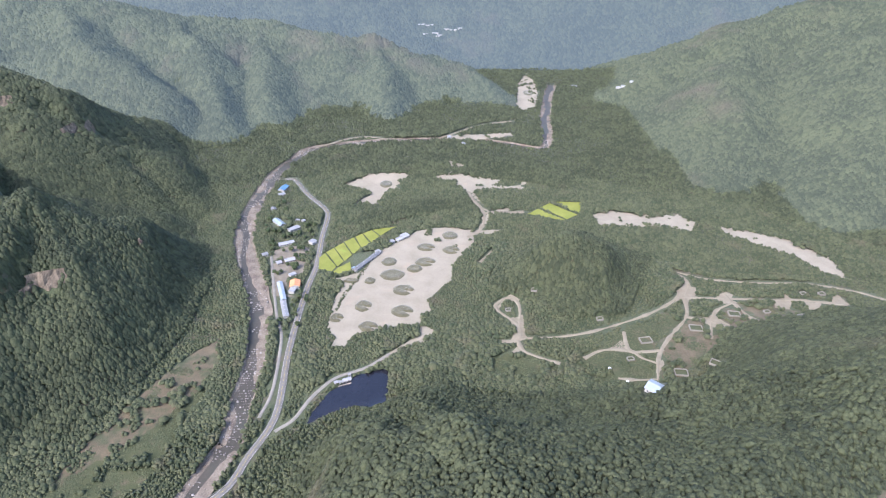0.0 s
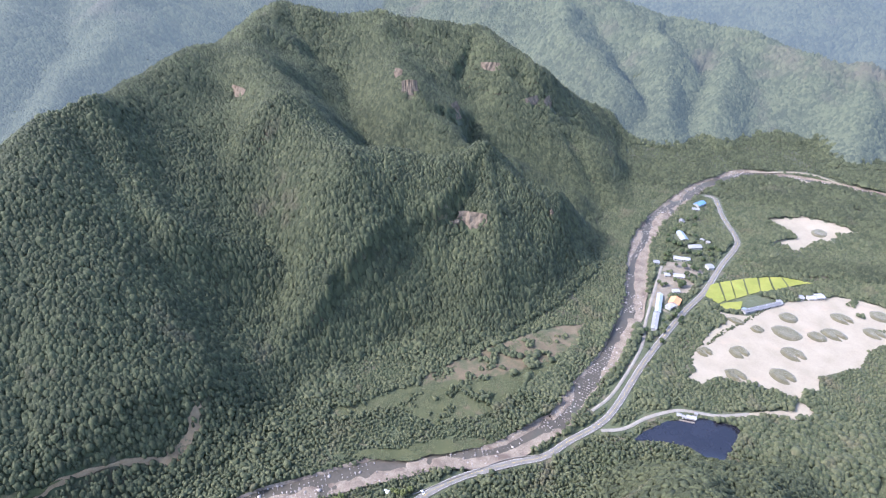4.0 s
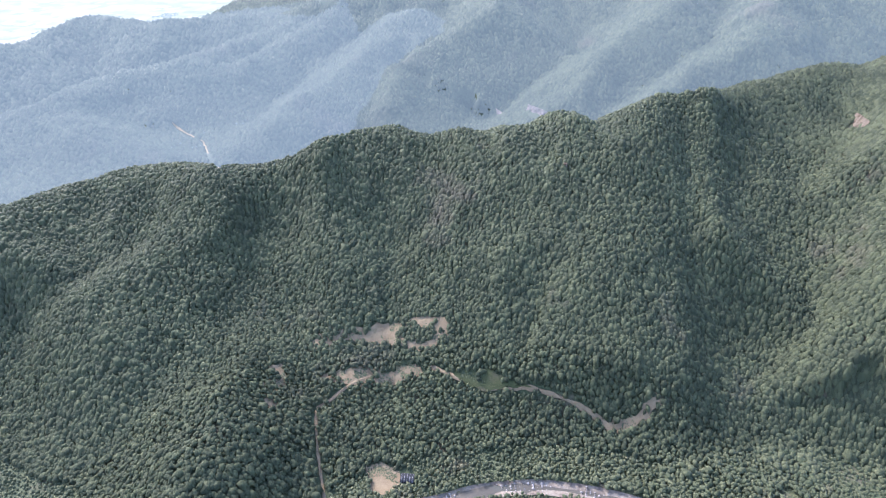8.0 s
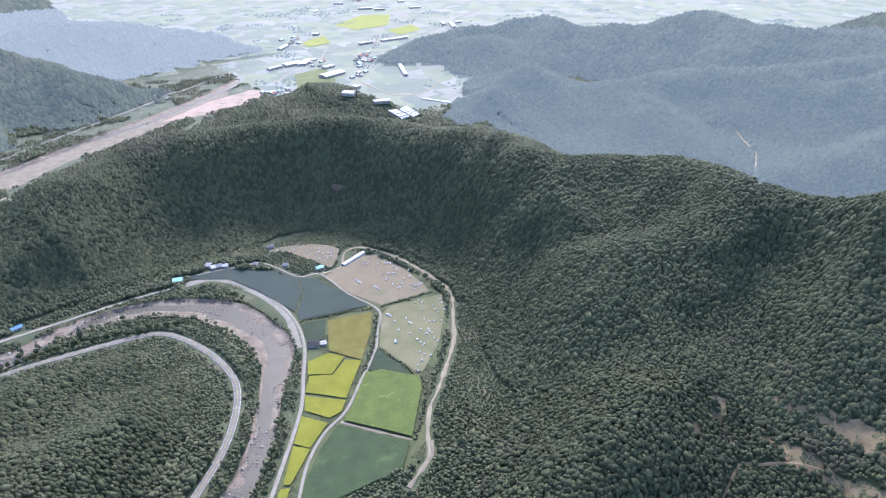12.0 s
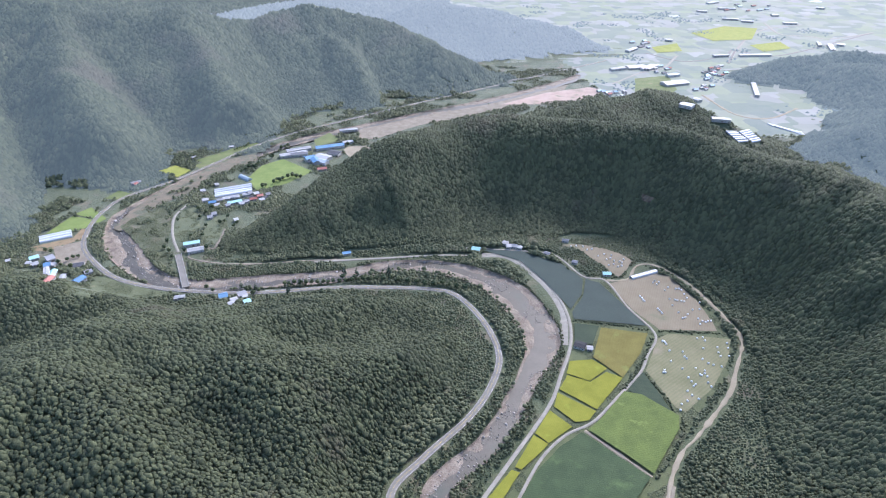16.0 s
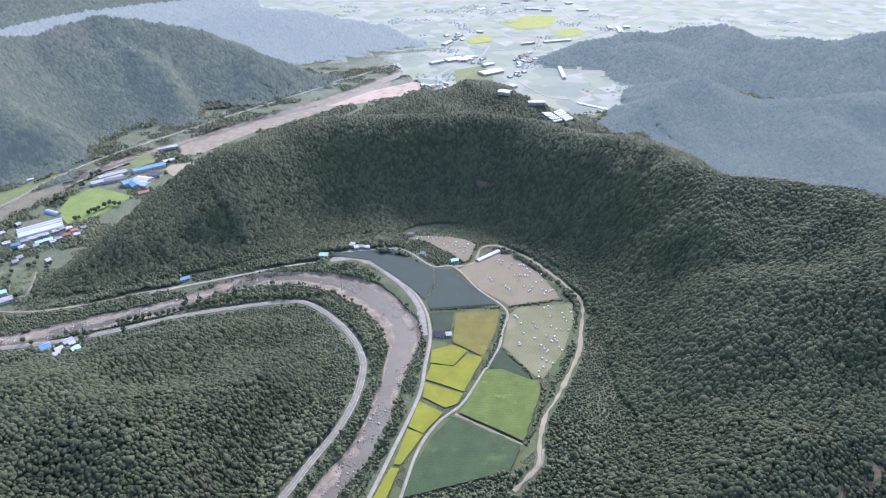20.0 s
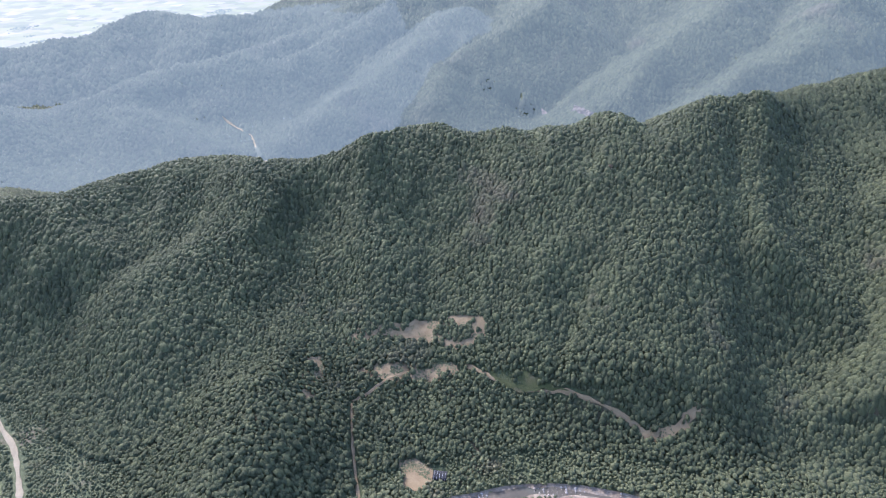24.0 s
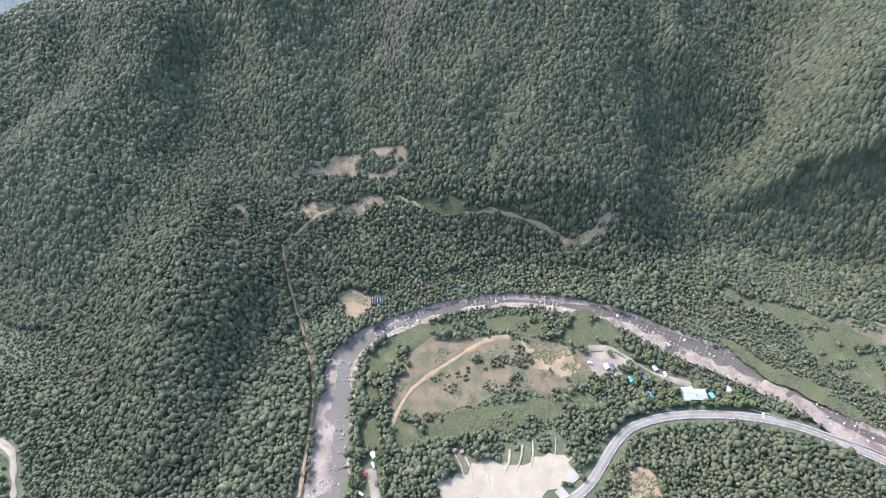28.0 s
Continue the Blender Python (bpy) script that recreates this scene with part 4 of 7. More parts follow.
def inside(x, y, poly):
    c = np.zeros(x.shape, bool)
    for (ax, ay), (bx_, by_) in zip(poly, np.roll(poly, -1, 0)):
        if ay != by_:
            c ^= ((ay > y) != (by_ > y)) & (x < (bx_ - ax) * (y - ay) / (by_ - ay) + ax)
    return c


def steep(x, y):
    """Slope of the ground."""
    return np.hypot(height(x + 4, y) - height(x - 4, y), height(x, y + 4) - height(x, y - 4)) / 8


def sheet(name, outline, stuff, lift, wobble=0.0, step=6.5, relief=0.0):
    """A thin sheet draped on the ground within an outline."""
    q = ragged(outline, wobble)
    lo, hi = q.min(0), q.max(0)
    px, py = np.meshgrid(np.arange(lo[0], hi[0], step), np.arange(lo[1], hi[1], step))
    px, py = px.ravel() + 0.3 * step * wave(px.ravel(), py.ravel(), 3.0, 31), py.ravel()
    keep = inside(px, py, q)
    pts = np.vstack([q, np.stack([px[keep], py[keep]], 1)])
    vs, _, fs, _, _, _ = delaunay_2d_cdt([Vector(p) for p in pts], [], [list(range(len(q)))], 1, 0.05)
    v = np.array([tuple(p) for p in vs])
    z = height(v[:, 0], v[:, 1]) + lift + relief * (0.5 + 0.5 * wave(v[:, 0], v[:, 1], 9.0, 33))
    z = z + 2.2 * steep(v[:, 0], v[:, 1])
    tri = [tuple(f) for f in fs if len(f) == 3]
    return mesh_object(name, np.column_stack([v, z]), tri, [stuff])


def ribbon(name, nodes, width, stuff, lift, ragged_by=0.0, step=4.0):
    """A way of a width along nodes, with a slightly raised middle."""
    line = along(nodes, step)
    n = normals_of(line)
    cols_ = np.array([-0.5, -0.44, 0.0, 0.44, 0.5])
    w = width * (1 + ragged_by * wave(line[:, 0], line[:, 1], 9.0, 41))
    x, y = line[:, :1] + n[:, :1] * cols_ * w[:, None], line[:, 1:2] + n[:, 1:2] * cols_ * w[:, None]
    z = height(x, y) + lift + 1.6 * steep(x, y) + np.array([-0.25, 0.0, 0.06, 0.0, -0.25])
    return mesh_object(name, np.stack([x, y, z], -1).reshape(-1, 3), grid_faces(5, len(line)), [stuff])


PATCH_LABELS = {
    "sand_flat": ("pale bare sandy training ground with wheel marks", "sand"), "gravel_yard": ("grey gravel yard beside the houses", "yard"),
    "bare_soil": ("bare brown soil clearing between the trees", "soil"), "dry_meadow": ("brown dry grass meadow by the river", "meadow"),
    "rough_meadow": ("rough green meadow with tall weeds", "meadow"), "camp_yard": ("gravel camp yard under trees", "yard"),
    "shore_meadow": ("green grassy river shore", "meadow"), "range_meadow": ("scrubby grass between sandy tracks", "meadow"),
    "yard": ("bare trodden yard by the village", "yard"), "meadow": ("short green grass by the road", "meadow"),
    "playing_field": ("pale sandy playing field", "field"), "river_terrace": ("dry brown grass on the river terrace", "meadow"),
    "field_margin": ("grassy banks and margins between the fields", "field margin"), "pond": ("dark still pond lined with black sheeting", "pond"),
    "gravel_bar": ("long pale gravel bank along the river", "gravel bank"),
}
for k, (name, stuff, wobble, outline) in enumerate(PATCHES):
    label, cat = PATCH_LABELS[name]
    tagged(sheet(name, outline, stuff, (0.12 if name == "field_margin" else 0.30) + 0.01 * (k % 7) + (0.15 if "sand" in stuff else 0.0), wobble), label, cat, kind="structure")
FIELD_LABELS = {
    "stubble_field": "mown brown stubble field dotted with white bales", "hay_field": "mown grey-green hay field dotted with white bales",
    "crop_field": "dense dark blue-green crop in rows", "ripe_field": "ripening mustard-coloured crop field",
    "rice_paddy": "ripe yellow-green rice paddy with narrow banks", "corn_field": "tall bright green maize crop in rows",
    "bean_field": "low dark green crop in rows", "grass_field": "mown light green grass plot", "pasture": "wide bright green pasture",
}
CROP = {"teal": 0.9, "darkcrop": 0.9, "darkcorn": 1.6, "corn": 2.0, "mustard": 0.9, "rice": 0.9, "ricepale": 0.9}
for k, (name, stuff, outline) in enumerate(FIELDS):
    c = np.mean(outline, 0)
    shrunk = [tuple(c + (np.array(p) - c) * (1 - 0.45 / (1 + np.hypot(*(np.array(p) - c))))) for p in outline]
    tagged(sheet(name, shrunk, stuff, 0.35 + CROP.get(stuff, 0.0), 0.4, relief=0.25), FIELD_LABELS[name], "field", kind="structure")
WAY_LABELS = {"road": "two-lane grey asphalt valley road", "track": "narrow pale unpaved farm track", "levee_road": "pale concrete road on the river levee",
              "lane": "narrow village lane", "bank_path": "concrete path on the river bank"}
for k, (name, stuff, width, nodes) in enumerate(WAYS):
    tagged(ribbon(name, nodes, width, stuff, 0.55 + 0.012 * (k % 9) + (0.15 if name == "road" else 0.0), 0.0 if stuff in ("asphalt", "concrete") else 0.6),
           WAY_LABELS[name], "road", kind="structure")


def stripe(nodes, offset, width, stuff, lift, dash=0, step=4.0):
    """A painted line along a way, whole or dashed."""
    line = along(nodes, step)
    n = normals_of(line)
    V, F = [], []
    c = line[:, :2] + n * offset
    for i in range(len(c) - 1):
        if dash and i % 3 == 2:
            continue
        a, b = c[i], c[i + 1]
        q = [a - n[i] * width / 2, a + n[i] * width / 2, b + n[i + 1] * width / 2, b - n[i + 1] * width / 2]
        F.append([len(V) + k for k in (0, 3, 2, 1)])
        V += [(p[0], p[1], float(height(p[0], p[1])) + lift) for p in q]
    return mesh_object("line", V, F, [stuff])


MAIN = next(w for w in WAYS if w[0] == "road")
road = bpy.data.objects["road"]
for offset, width, stuff, dash in ((0.0, 0.13, "yellow_paint", 0), (-3.0, 0.11, "line_paint", 0), (3.0, 0.11, "line_paint", 0)):
    ob = stripe(MAIN[3], offset, width, stuff, 0.80, dash)
    ob.name = "centre_line" if offset == 0 else "edge_line"
    ob.parent = road
# pale concrete slope on the outer side of the river bend
bend = next(w for w in WAYS if w[0] == "levee_road")
rev = along(bend[3][:6], 5.0)
nrev = normals_of(rev)
inner = min((1, -1), key=lambda s_: np.mean(apart(rev[:, 0] + s_ * nrev[:, 0] * 10, rev[:, 1] + s_ * nrev[:, 1] * 10, river_line)[0]))
out_ = np.array([2.4, 6.5, 10.5, 14.5])
rx_, ry_ = rev[:, :1] + inner * nrev[:, :1] * out_, rev[:, 1:2] + inner * nrev[:, 1:2] * out_
tagged(mesh_object("revetment", np.stack([rx_, ry_, np.broadcast_to(np.array([0.75, 0.45, -0.5, -1.6]), rx_.shape)], -1).reshape(-1, 3), grid_faces(4, len(rev)), ["concrete"]),
       "pale concrete block slope along the river bend", "revetment", kind="structure")

# low concrete parapet between the road and the river
par = along([(-246, 251), (-234, 278), (-222, 303), (-206, 335), (-186, 358)], 4.0)
npar = normals_of(par)
prof = np.array([(-0.2, 0.3), (-0.2, 1.5), (0.2, 1.5), (0.2, 0.3)])
pv = np.stack([par[:, :1] + npar[:, :1] * prof[:, 0], par[:, 1:2] + npar[:, 1:2] * prof[:, 0], np.broadcast_to(prof[:, 1], (len(par), 4))], -1)
tagged(mesh_object("parapet", pv.reshape(-1, 3), grid_faces(4, len(par)), ["concrete"], smooth=False), "low pale concrete parapet along the river road", "parapet", kind="structure")


def crown(level, seed, lumps=0.32):
    """A lumpy tree crown of radius 1, its hidden underside left out: (verts, faces)."""
    bm = bmesh.new()
    bmesh.ops.create_icosphere(bm, subdivisions=level, radius=1.0)
    rng = np.random.default_rng(seed)
    for v in bm.verts:
        k = 1 + lumps * (noise.noise(v.co * 1.7 + Vector((seed * 3.1, 0, 0))) * 1.3 + rng.uniform(-0.35, 0.35))
        v.co = Vector((v.co.x * k, v.co.y * k, v.co.z * k * 1.05))
    gone = [f for f in bm.faces if f.calc_center_median().z < -0.55]
    bmesh.ops.delete(bm, geom=gone, context="FACES")
    bm.verts.index_update()
    out = np.array([tuple(v.co) for v in bm.verts]), np.array([[v.index for v in f.verts] for f in bm.faces])
    bm.free()
    return out


# ---- builders for the things ----
def part(name, bm, stuff, parent, label="", smooth=False):
    """Links a bmesh as one mesh object under a thing or under a part."""
    me = bpy.data.meshes.new(name)
    bm.to_mesh(me)
    bm.free()
    me.materials.append(MATS[stuff])
    for p in me.polygons:
        p.use_smooth = smooth
    ob = new(name, me)
    ob.parent = parent
    return tagged(ob, label)


def hub(name, x, y, yaw, label, category, group="", lift=0.0, z=None):
    """The Empty at the base of a thing."""
    e = new(name)
    e.empty_display_size = 0.5
    e.matrix_basis = pose(x, y, (float(height(x, y)) if z is None else z) + lift, 0, 0, yaw)
    return tagged(e, label, category, group)


def block(bm, cx, cy, z0, sx, sy, sz, taper=1.0):
    """A box on z0, its top scaled by taper."""
    v = [bm.verts.new((cx + sx / 2 * a * k, cy + sy / 2 * b * k, z)) for z, k in ((z0, 1.0), (z0 + sz, taper)) for a, b in ((-1, -1), (1, -1), (1, 1), (-1, 1))]
    for f in ((3, 2, 1, 0), (4, 5, 6, 7), (0, 1, 5, 4), (1, 2, 6, 5), (2, 3, 7, 6), (3, 0, 4, 7)):
        bm.faces.new([v[i] for i in f])
    return bm


def boxed(*rows, bevel=0.0):
    bm = bmesh.new()
    for r in rows:
        block(bm, *r)
    if bevel:
        bmesh.ops.bevel(bm, geom=bm.edges[:], offset=bevel, segments=1, affect="EDGES")
    return bm


def extruded(profile, x0, x1):
    """A closed (y, z) profile drawn out along x."""
    bm = bmesh.new()
    a = [bm.verts.new((x0, y, z)) for y, z in profile]
    b = [bm.verts.new((x1, y, z)) for y, z in profile]
    n = len(profile)
    bm.faces.new(a[::-1])
    bm.faces.new(b)
    for i in range(n):
        bm.faces.new((a[i], a[(i + 1) % n], b[(i + 1) % n], b[i]))
    bmesh.ops.recalc_face_normals(bm, faces=bm.faces[:])
    return bm


CLEAR_THINGS = []


def house(x, y, yaw, length, depth, tall, roof, label):
    """A house or hall: gabled roof with eaves, door, windows. Long halls are given roof vents."""
    e = hub("house" if length < 28 else "hall", x, y, yaw, label, "house" if length < 28 else "hall", lift=-0.4)
    CLEAR_THINGS.append((x, y, max(length, depth) / 2 + 3))
    w, d, h = length / 2, depth / 2, tall + 0.4
    rise = min(d * 0.42, 2.4) if roof not in ("white_roof", "black_net") else d * 0.16
    part("wall", extruded([(-d, 0), (d, 0), (d, h), (0, h + rise), (-d, h)], -w, w), "plaster", e)
    k, o = 0.22, 0.6
    s = rise / d
    top = [(-d - o, h - s * o + 0.05), (0, h + rise + 0.05), (d + o, h - s * o + 0.05)]
    r = part("roof", extruded(top + [(p[0], p[1] + k) for p in top[::-1]], -w - o, w + o), roof, e)
    part("ridge_cap", boxed((0, 0, h + rise + k, length + 1.2, 0.45, 0.14)), roof, r)
    part("door", boxed((w * 0.15, -d - 0.05, 0.4, 1.1 if tall < 5 else 3.0, 0.1, 2.1 if tall < 5 else 3.2)), "door_paint", e)
    many = 2 if length < 12 else 3 if length < 28 else 5
    for i in range(many):
        px = -w + length * (i + 0.5) / many
        for sgn in (-1, 1):
            if sgn < 0 and abs(px - w * 0.15) < 1.6:
                continue
            win = part("window", boxed((px, sgn * (d + 0.04), 1.4, 1.5, 0.1, 1.2)), "glass", e)
            part("sill", boxed((px, sgn * (d + 0.1), 1.28, 1.7, 0.2, 0.1)), "plaster", win)
    if length > 26:
        for i in range(4):
            part("roof_vent", boxed((-w + length * (i + 0.5) / 4, 0, h + rise + 0.1, 1.4, 1.0, 0.8)), "steel", r)
    return e


def shed(x, y, yaw, length, depth, tall, roof, label):
    """An arched shed with closed ends."""
    e = hub("shed", x, y, yaw, label, "shed", lift=-0.3)
    CLEAR_THINGS.append((x, y, max(length, depth) / 2 + 3))
    arc = [(depth / 2 * math.cos(a), 0.3 + tall * math.sin(a)) for a in np.linspace(0, math.pi, 11)]
    part("cover", extruded([(depth / 2, 0)] + arc + [(-depth / 2, 0)], -length / 2, length / 2), roof, e, smooth=False)
    part("door", boxed((length / 2 + 0.04, 0, 0.3, 0.1, 2.4, 2.3)), "door_paint", e)
    for i in range(5):
        px = -length / 2 + length * (i + 0.5) / 5
        part("rib", extruded([(p[0] * 1.012, p[1] * 1.012) for p in arc] + [(p[0] * 1.03, p[1] * 1.03) for p in arc[::-1]], px - 0.06, px + 0.06), "steel", e)
    return e


def greenhouse(x, y, yaw, length, depth, tall, cover, label):
    """A long tunnel of plastic film over steel hoops."""
    e = hub("greenhouse", x, y, yaw, label, "greenhouse", "plastic greenhouses", lift=-0.1)
    CLEAR_THINGS.append((x, y, length / 2 + 2))
    prof = [(depth / 2 * math.cos(a), 0.1 + tall * math.sin(a) ** 0.8) for a in np.linspace(0, math.pi, 13)]
    part("film", extruded(prof, -length / 2, length / 2), cover, e)
    for sgn in (-1, 1):
        part("end_door", boxed((sgn * (length / 2 + 0.05), 0, 0.1, 0.1, 1.8, 2.0)), "door_paint", e)
    many = int(min(14, max(4, length / 5)))
    ring = [(p[0] * 1.01, p[1] * 1.01) for p in prof] + [(p[0] * 1.03, p[1] * 1.03) for p in prof[::-1]]
    for i in range(many):
        px = -length / 2 + length * (i + 0.5) / many
        part("hoop", extruded(ring, px - 0.07, px + 0.07), "steel", e)
    return e


def bunker(x, y, yaw, length):
    """A low roofless firing post: worn walls round an earth floor."""
    e = hub("bunker", x, y, yaw, "low concrete firing post with an earth-filled top", "bunker", "firing posts", lift=-0.3)
    CLEAR_THINGS.append((x, y, length / 2 + 3))
    l, d = length / 2, length * 0.36
    t = 0.9
    for px, py, sx, sy in ((0, -d, length, t), (0, d, length, t), (-l, 0, t, 2 * d - t), (l, 0, t, 2 * d - t)):
        part("wall", boxed((px, py, 0, sx, sy, 2.6, 0.985)), "concrete", e)
    part("earth_fill", boxed((0, 0, 0, length - t, 2 * d - t, 1.7)), "meadow", e, "dry grass and earth between the walls")
    return e


def tank(x, y):
    e = hub("water_tank", x, y, 0, "small white water tank on the grass", "water tank", "water tanks")
    bm = bmesh.new()
    bmesh.ops.create_cone(bm, segments=14, radius1=1.5, radius2=1.5, depth=2.4, cap_ends=True, matrix=Matrix.Translation((0, 0, 1.2)))
    part("drum", bm, "white_paint", e, smooth=False)
    bm = bmesh.new()
    bmesh.ops.create_cone(bm, segments=14, radius1=1.55, radius2=0.4, depth=0.5, cap_ends=True, matrix=Matrix.Translation((0, 0, 2.65)))
    part("lid", bm, "white_paint", e)


def excavator(x, y, yaw):
    e = hub("excavator", x, y, yaw, "small yellow excavator parked on bare soil", "excavator")
    for s in (-1, 1):
        part("track", boxed((0, s * 1.1, 0, 3.6, 0.6, 0.8), bevel=0.15), "rubber", e)
    part("body", boxed((-0.4, 0, 0.9, 2.8, 2.2, 1.1), bevel=0.1), "yellow_paint", e)
    part("cab", boxed((0.3, 0.5, 2.0, 1.3, 1.0, 1.2), bevel=0.08), "glass", e)
    part("boom", extruded([(-0.15, 1.4), (0.15, 1.4), (0.15, 1.8), (-0.15, 1.8)], 1.0, 4.4), "yellow_paint", e)
    part("bucket", boxed((4.6, 0, 0.3, 0.8, 1.0, 1.2), bevel=0.1), "steel", e)


def float_hut(x, y, size):
    e = hub("fishing_hut", x, y, 20, "small white fishing hut at the pond's edge", "hut", "huts at the pond")
    part("wall", boxed((0, 0, 0, size, size * 0.8, 2.2)), "plaster", e)
    part("roof", extruded([(-size * 0.5, 2.2), (0, 2.9), (size * 0.5, 2.2), (size * 0.5, 2.4), (0, 3.1), (-size * 0.5, 2.4)], -size * 0.6, size * 0.6), "white_roof", e)
    part("door", boxed((0, -size * 0.4 - 0.03, 0, 0.9, 0.06, 1.9)), "door_paint", e)


def jetty(x, y, yaw, length):
    e = hub("jetty", x, y, yaw, "narrow plank jetty along the pond's shore", "jetty", z=0.35)
    many = int(length / 0.9)
    for i in range(many):
        part("plank", boxed((-length / 2 + 0.9 * (i + 0.5), 0, 0.2, 0.8, 1.8, 0.1)), "plank", e)
    for i in range(6):
        part("post", boxed((-length / 2 + length * (i + 0.5) / 6, -0.8, -0.6, 0.18, 0.18, 1.5)), "plank", e)


def canopy_tent(x, y, cloth, label, yaw):
    e = hub("canopy_tent", x, y, yaw, label, "canopy", "canopies")
    CLEAR_THINGS.append((x, y, 4))
    w, d = 2.6, 1.9
    part("cloth", extruded([(-d, 2.2), (0, 3.0), (d, 2.2), (d, 2.28), (0, 3.1), (-d, 2.28)], -w, w), cloth, e)
    for a in (-1, 1):
        for b in (-1, 1):
            part("pole", boxed((a * (w - 0.1), b * (d - 0.1), 0, 0.09, 0.09, 2.25)), "steel", e)


def car(x, y, yaw, paint, label):
    e = hub("car", x, y, yaw, label, "car", lift=0.62)
    CLEAR_THINGS.append((x, y, 4))
    l, w = 4.5, 1.8
    if "van" in label:
        side = [(-2.2, 0.35), (2.25, 0.35), (2.3, 1.0), (1.9, 1.35), (1.2, 2.0), (-2.2, 2.05)]
    else:
        side = [(-2.2, 0.35), (2.25, 0.35), (2.3, 0.85), (1.2, 1.0), (0.5, 1.48), (-1.3, 1.5), (-2.1, 1.05), (-2.25, 0.8)]
    bm = extruded(side, -w / 2, w / 2)
    bmesh.ops.transform(bm, matrix=Matrix.Rotation(math.pi / 2, 4, "Z") @ Matrix.Scale(-1, 4, (0, 1, 0)), verts=bm.verts)
    bmesh.ops.recalc_face_normals(bm, faces=bm.faces[:])
    bmesh.ops.bevel(bm, geom=bm.edges[:], offset=0.07, segments=1, affect="EDGES")
    part("body", bm, paint, e)
    part("windscreen", boxed((0.95 if "van" not in label else 1.7, 0, 1.1, 0.5, w - 0.1, 0.3)), "glass", e)
    part("rear_window", boxed((-1.75, 0, 1.1, 0.3, w - 0.2, 0.28)), "glass", e)
    for s in (-1, 1):
        part("side_window", boxed((-0.3, s * (w / 2 + 0.005), 1.05, 1.9, 0.03, 0.34)), "glass", e)
        part("headlight", boxed((2.28, s * 0.65, 0.65, 0.08, 0.35, 0.18)), "steel", e)
        for a in (-1.35, 1.4):
            bm = bmesh.new()
            bmesh.ops.create_cone(bm, segments=12, radius1=0.33, radius2=0.33, depth=0.22, cap_ends=True,
                                  matrix=Matrix.Translation((a, s * (w / 2 - 0.08), 0.33)) @ Matrix.Rotation(math.pi / 2, 4, "X"))
            tyre = part("wheel", bm, "rubber", e)
            bm = bmesh.new()
            bmesh.ops.create_cone(bm, segments=10, radius1=0.19, radius2=0.19, depth=0.25, cap_ends=True,
                                  matrix=Matrix.Translation((a, s * (w / 2 - 0.08), 0.33)) @ Matrix.Rotation(math.pi / 2, 4, "X"))
            part("rim", bm, "steel", tyre)


def slab(x, y, a, b):
    ob = part("concrete_slab", boxed((0, 0, 0, a, b, 0.5), bevel=0.05), "concrete", None)
    ob.matrix_basis = pose(x, y, float(height(x, y)) + 0.2, 0, 0, 35)
    tagged(ob, "bare concrete foundation slab beside the road", "slab")
    CLEAR_THINGS.append((x, y, a / 2 + 2))


def boulder(size, seed):
    bm = bmesh.new()
    bmesh.ops.create_icosphere(bm, subdivisions=2, radius=size)
    for v in bm.verts:
        k = 1 + 0.5 * noise.noise(v.co / size * 1.2 + Vector((seed * 5.3, 1, 2)))
        v.co = Vector((v.co.x * k, v.co.y * k * 0.8, v.co.z * k * 0.7))
    return bm


def boulder_heap(x, y):
    ob = part("boulder", boulder(2.0, x * 0.1), "gravel", None)
    ob.matrix_basis = pose(x, y, float(height(x, y)) + 0.8, 0, 0, x)
    tagged(ob, "pale boulder lying in rough scrub", "boulder", "boulders in the scrub")
    CLEAR_THINGS.append((x, y, 4))


BALES = []


def bale(x, y):
    """A round bale in white wrap, lying on its side."""
    rng = random.Random(int(x * 31 + y * 17))
    if not BALES:
        bm = bmesh.new()
        bmesh.ops.create_cone(bm, segments=14, radius1=0.75, radius2=0.75, depth=1.45, cap_ends=True, matrix=Matrix.Rotation(math.pi / 2, 4, "X"))
        bmesh.ops.bevel(bm, geom=[g for g in bm.edges if len(g.link_faces) == 2 and any(len(f.verts) > 4 for f in g.link_faces)], offset=0.18, segments=2, affect="EDGES")
        ob = part("hay_bale", bm, "white_wrap", None, smooth=False)
        tagged(ob, "round hay bale in white plastic wrap on mown ground", "hay bale", "wrapped hay bales")
        BALES.append(ob)
    else:
        ob = BALES[0].copy()
        scene.collection.objects.link(ob)
    ob.matrix_basis = pose(x + rng.uniform(-0.8, 0.8), y + rng.uniform(-0.8, 0.8), float(height(x, y)) + 1.36, 0, 0, rng.uniform(0, 180)) @ Matrix.Scale(1.3, 4)


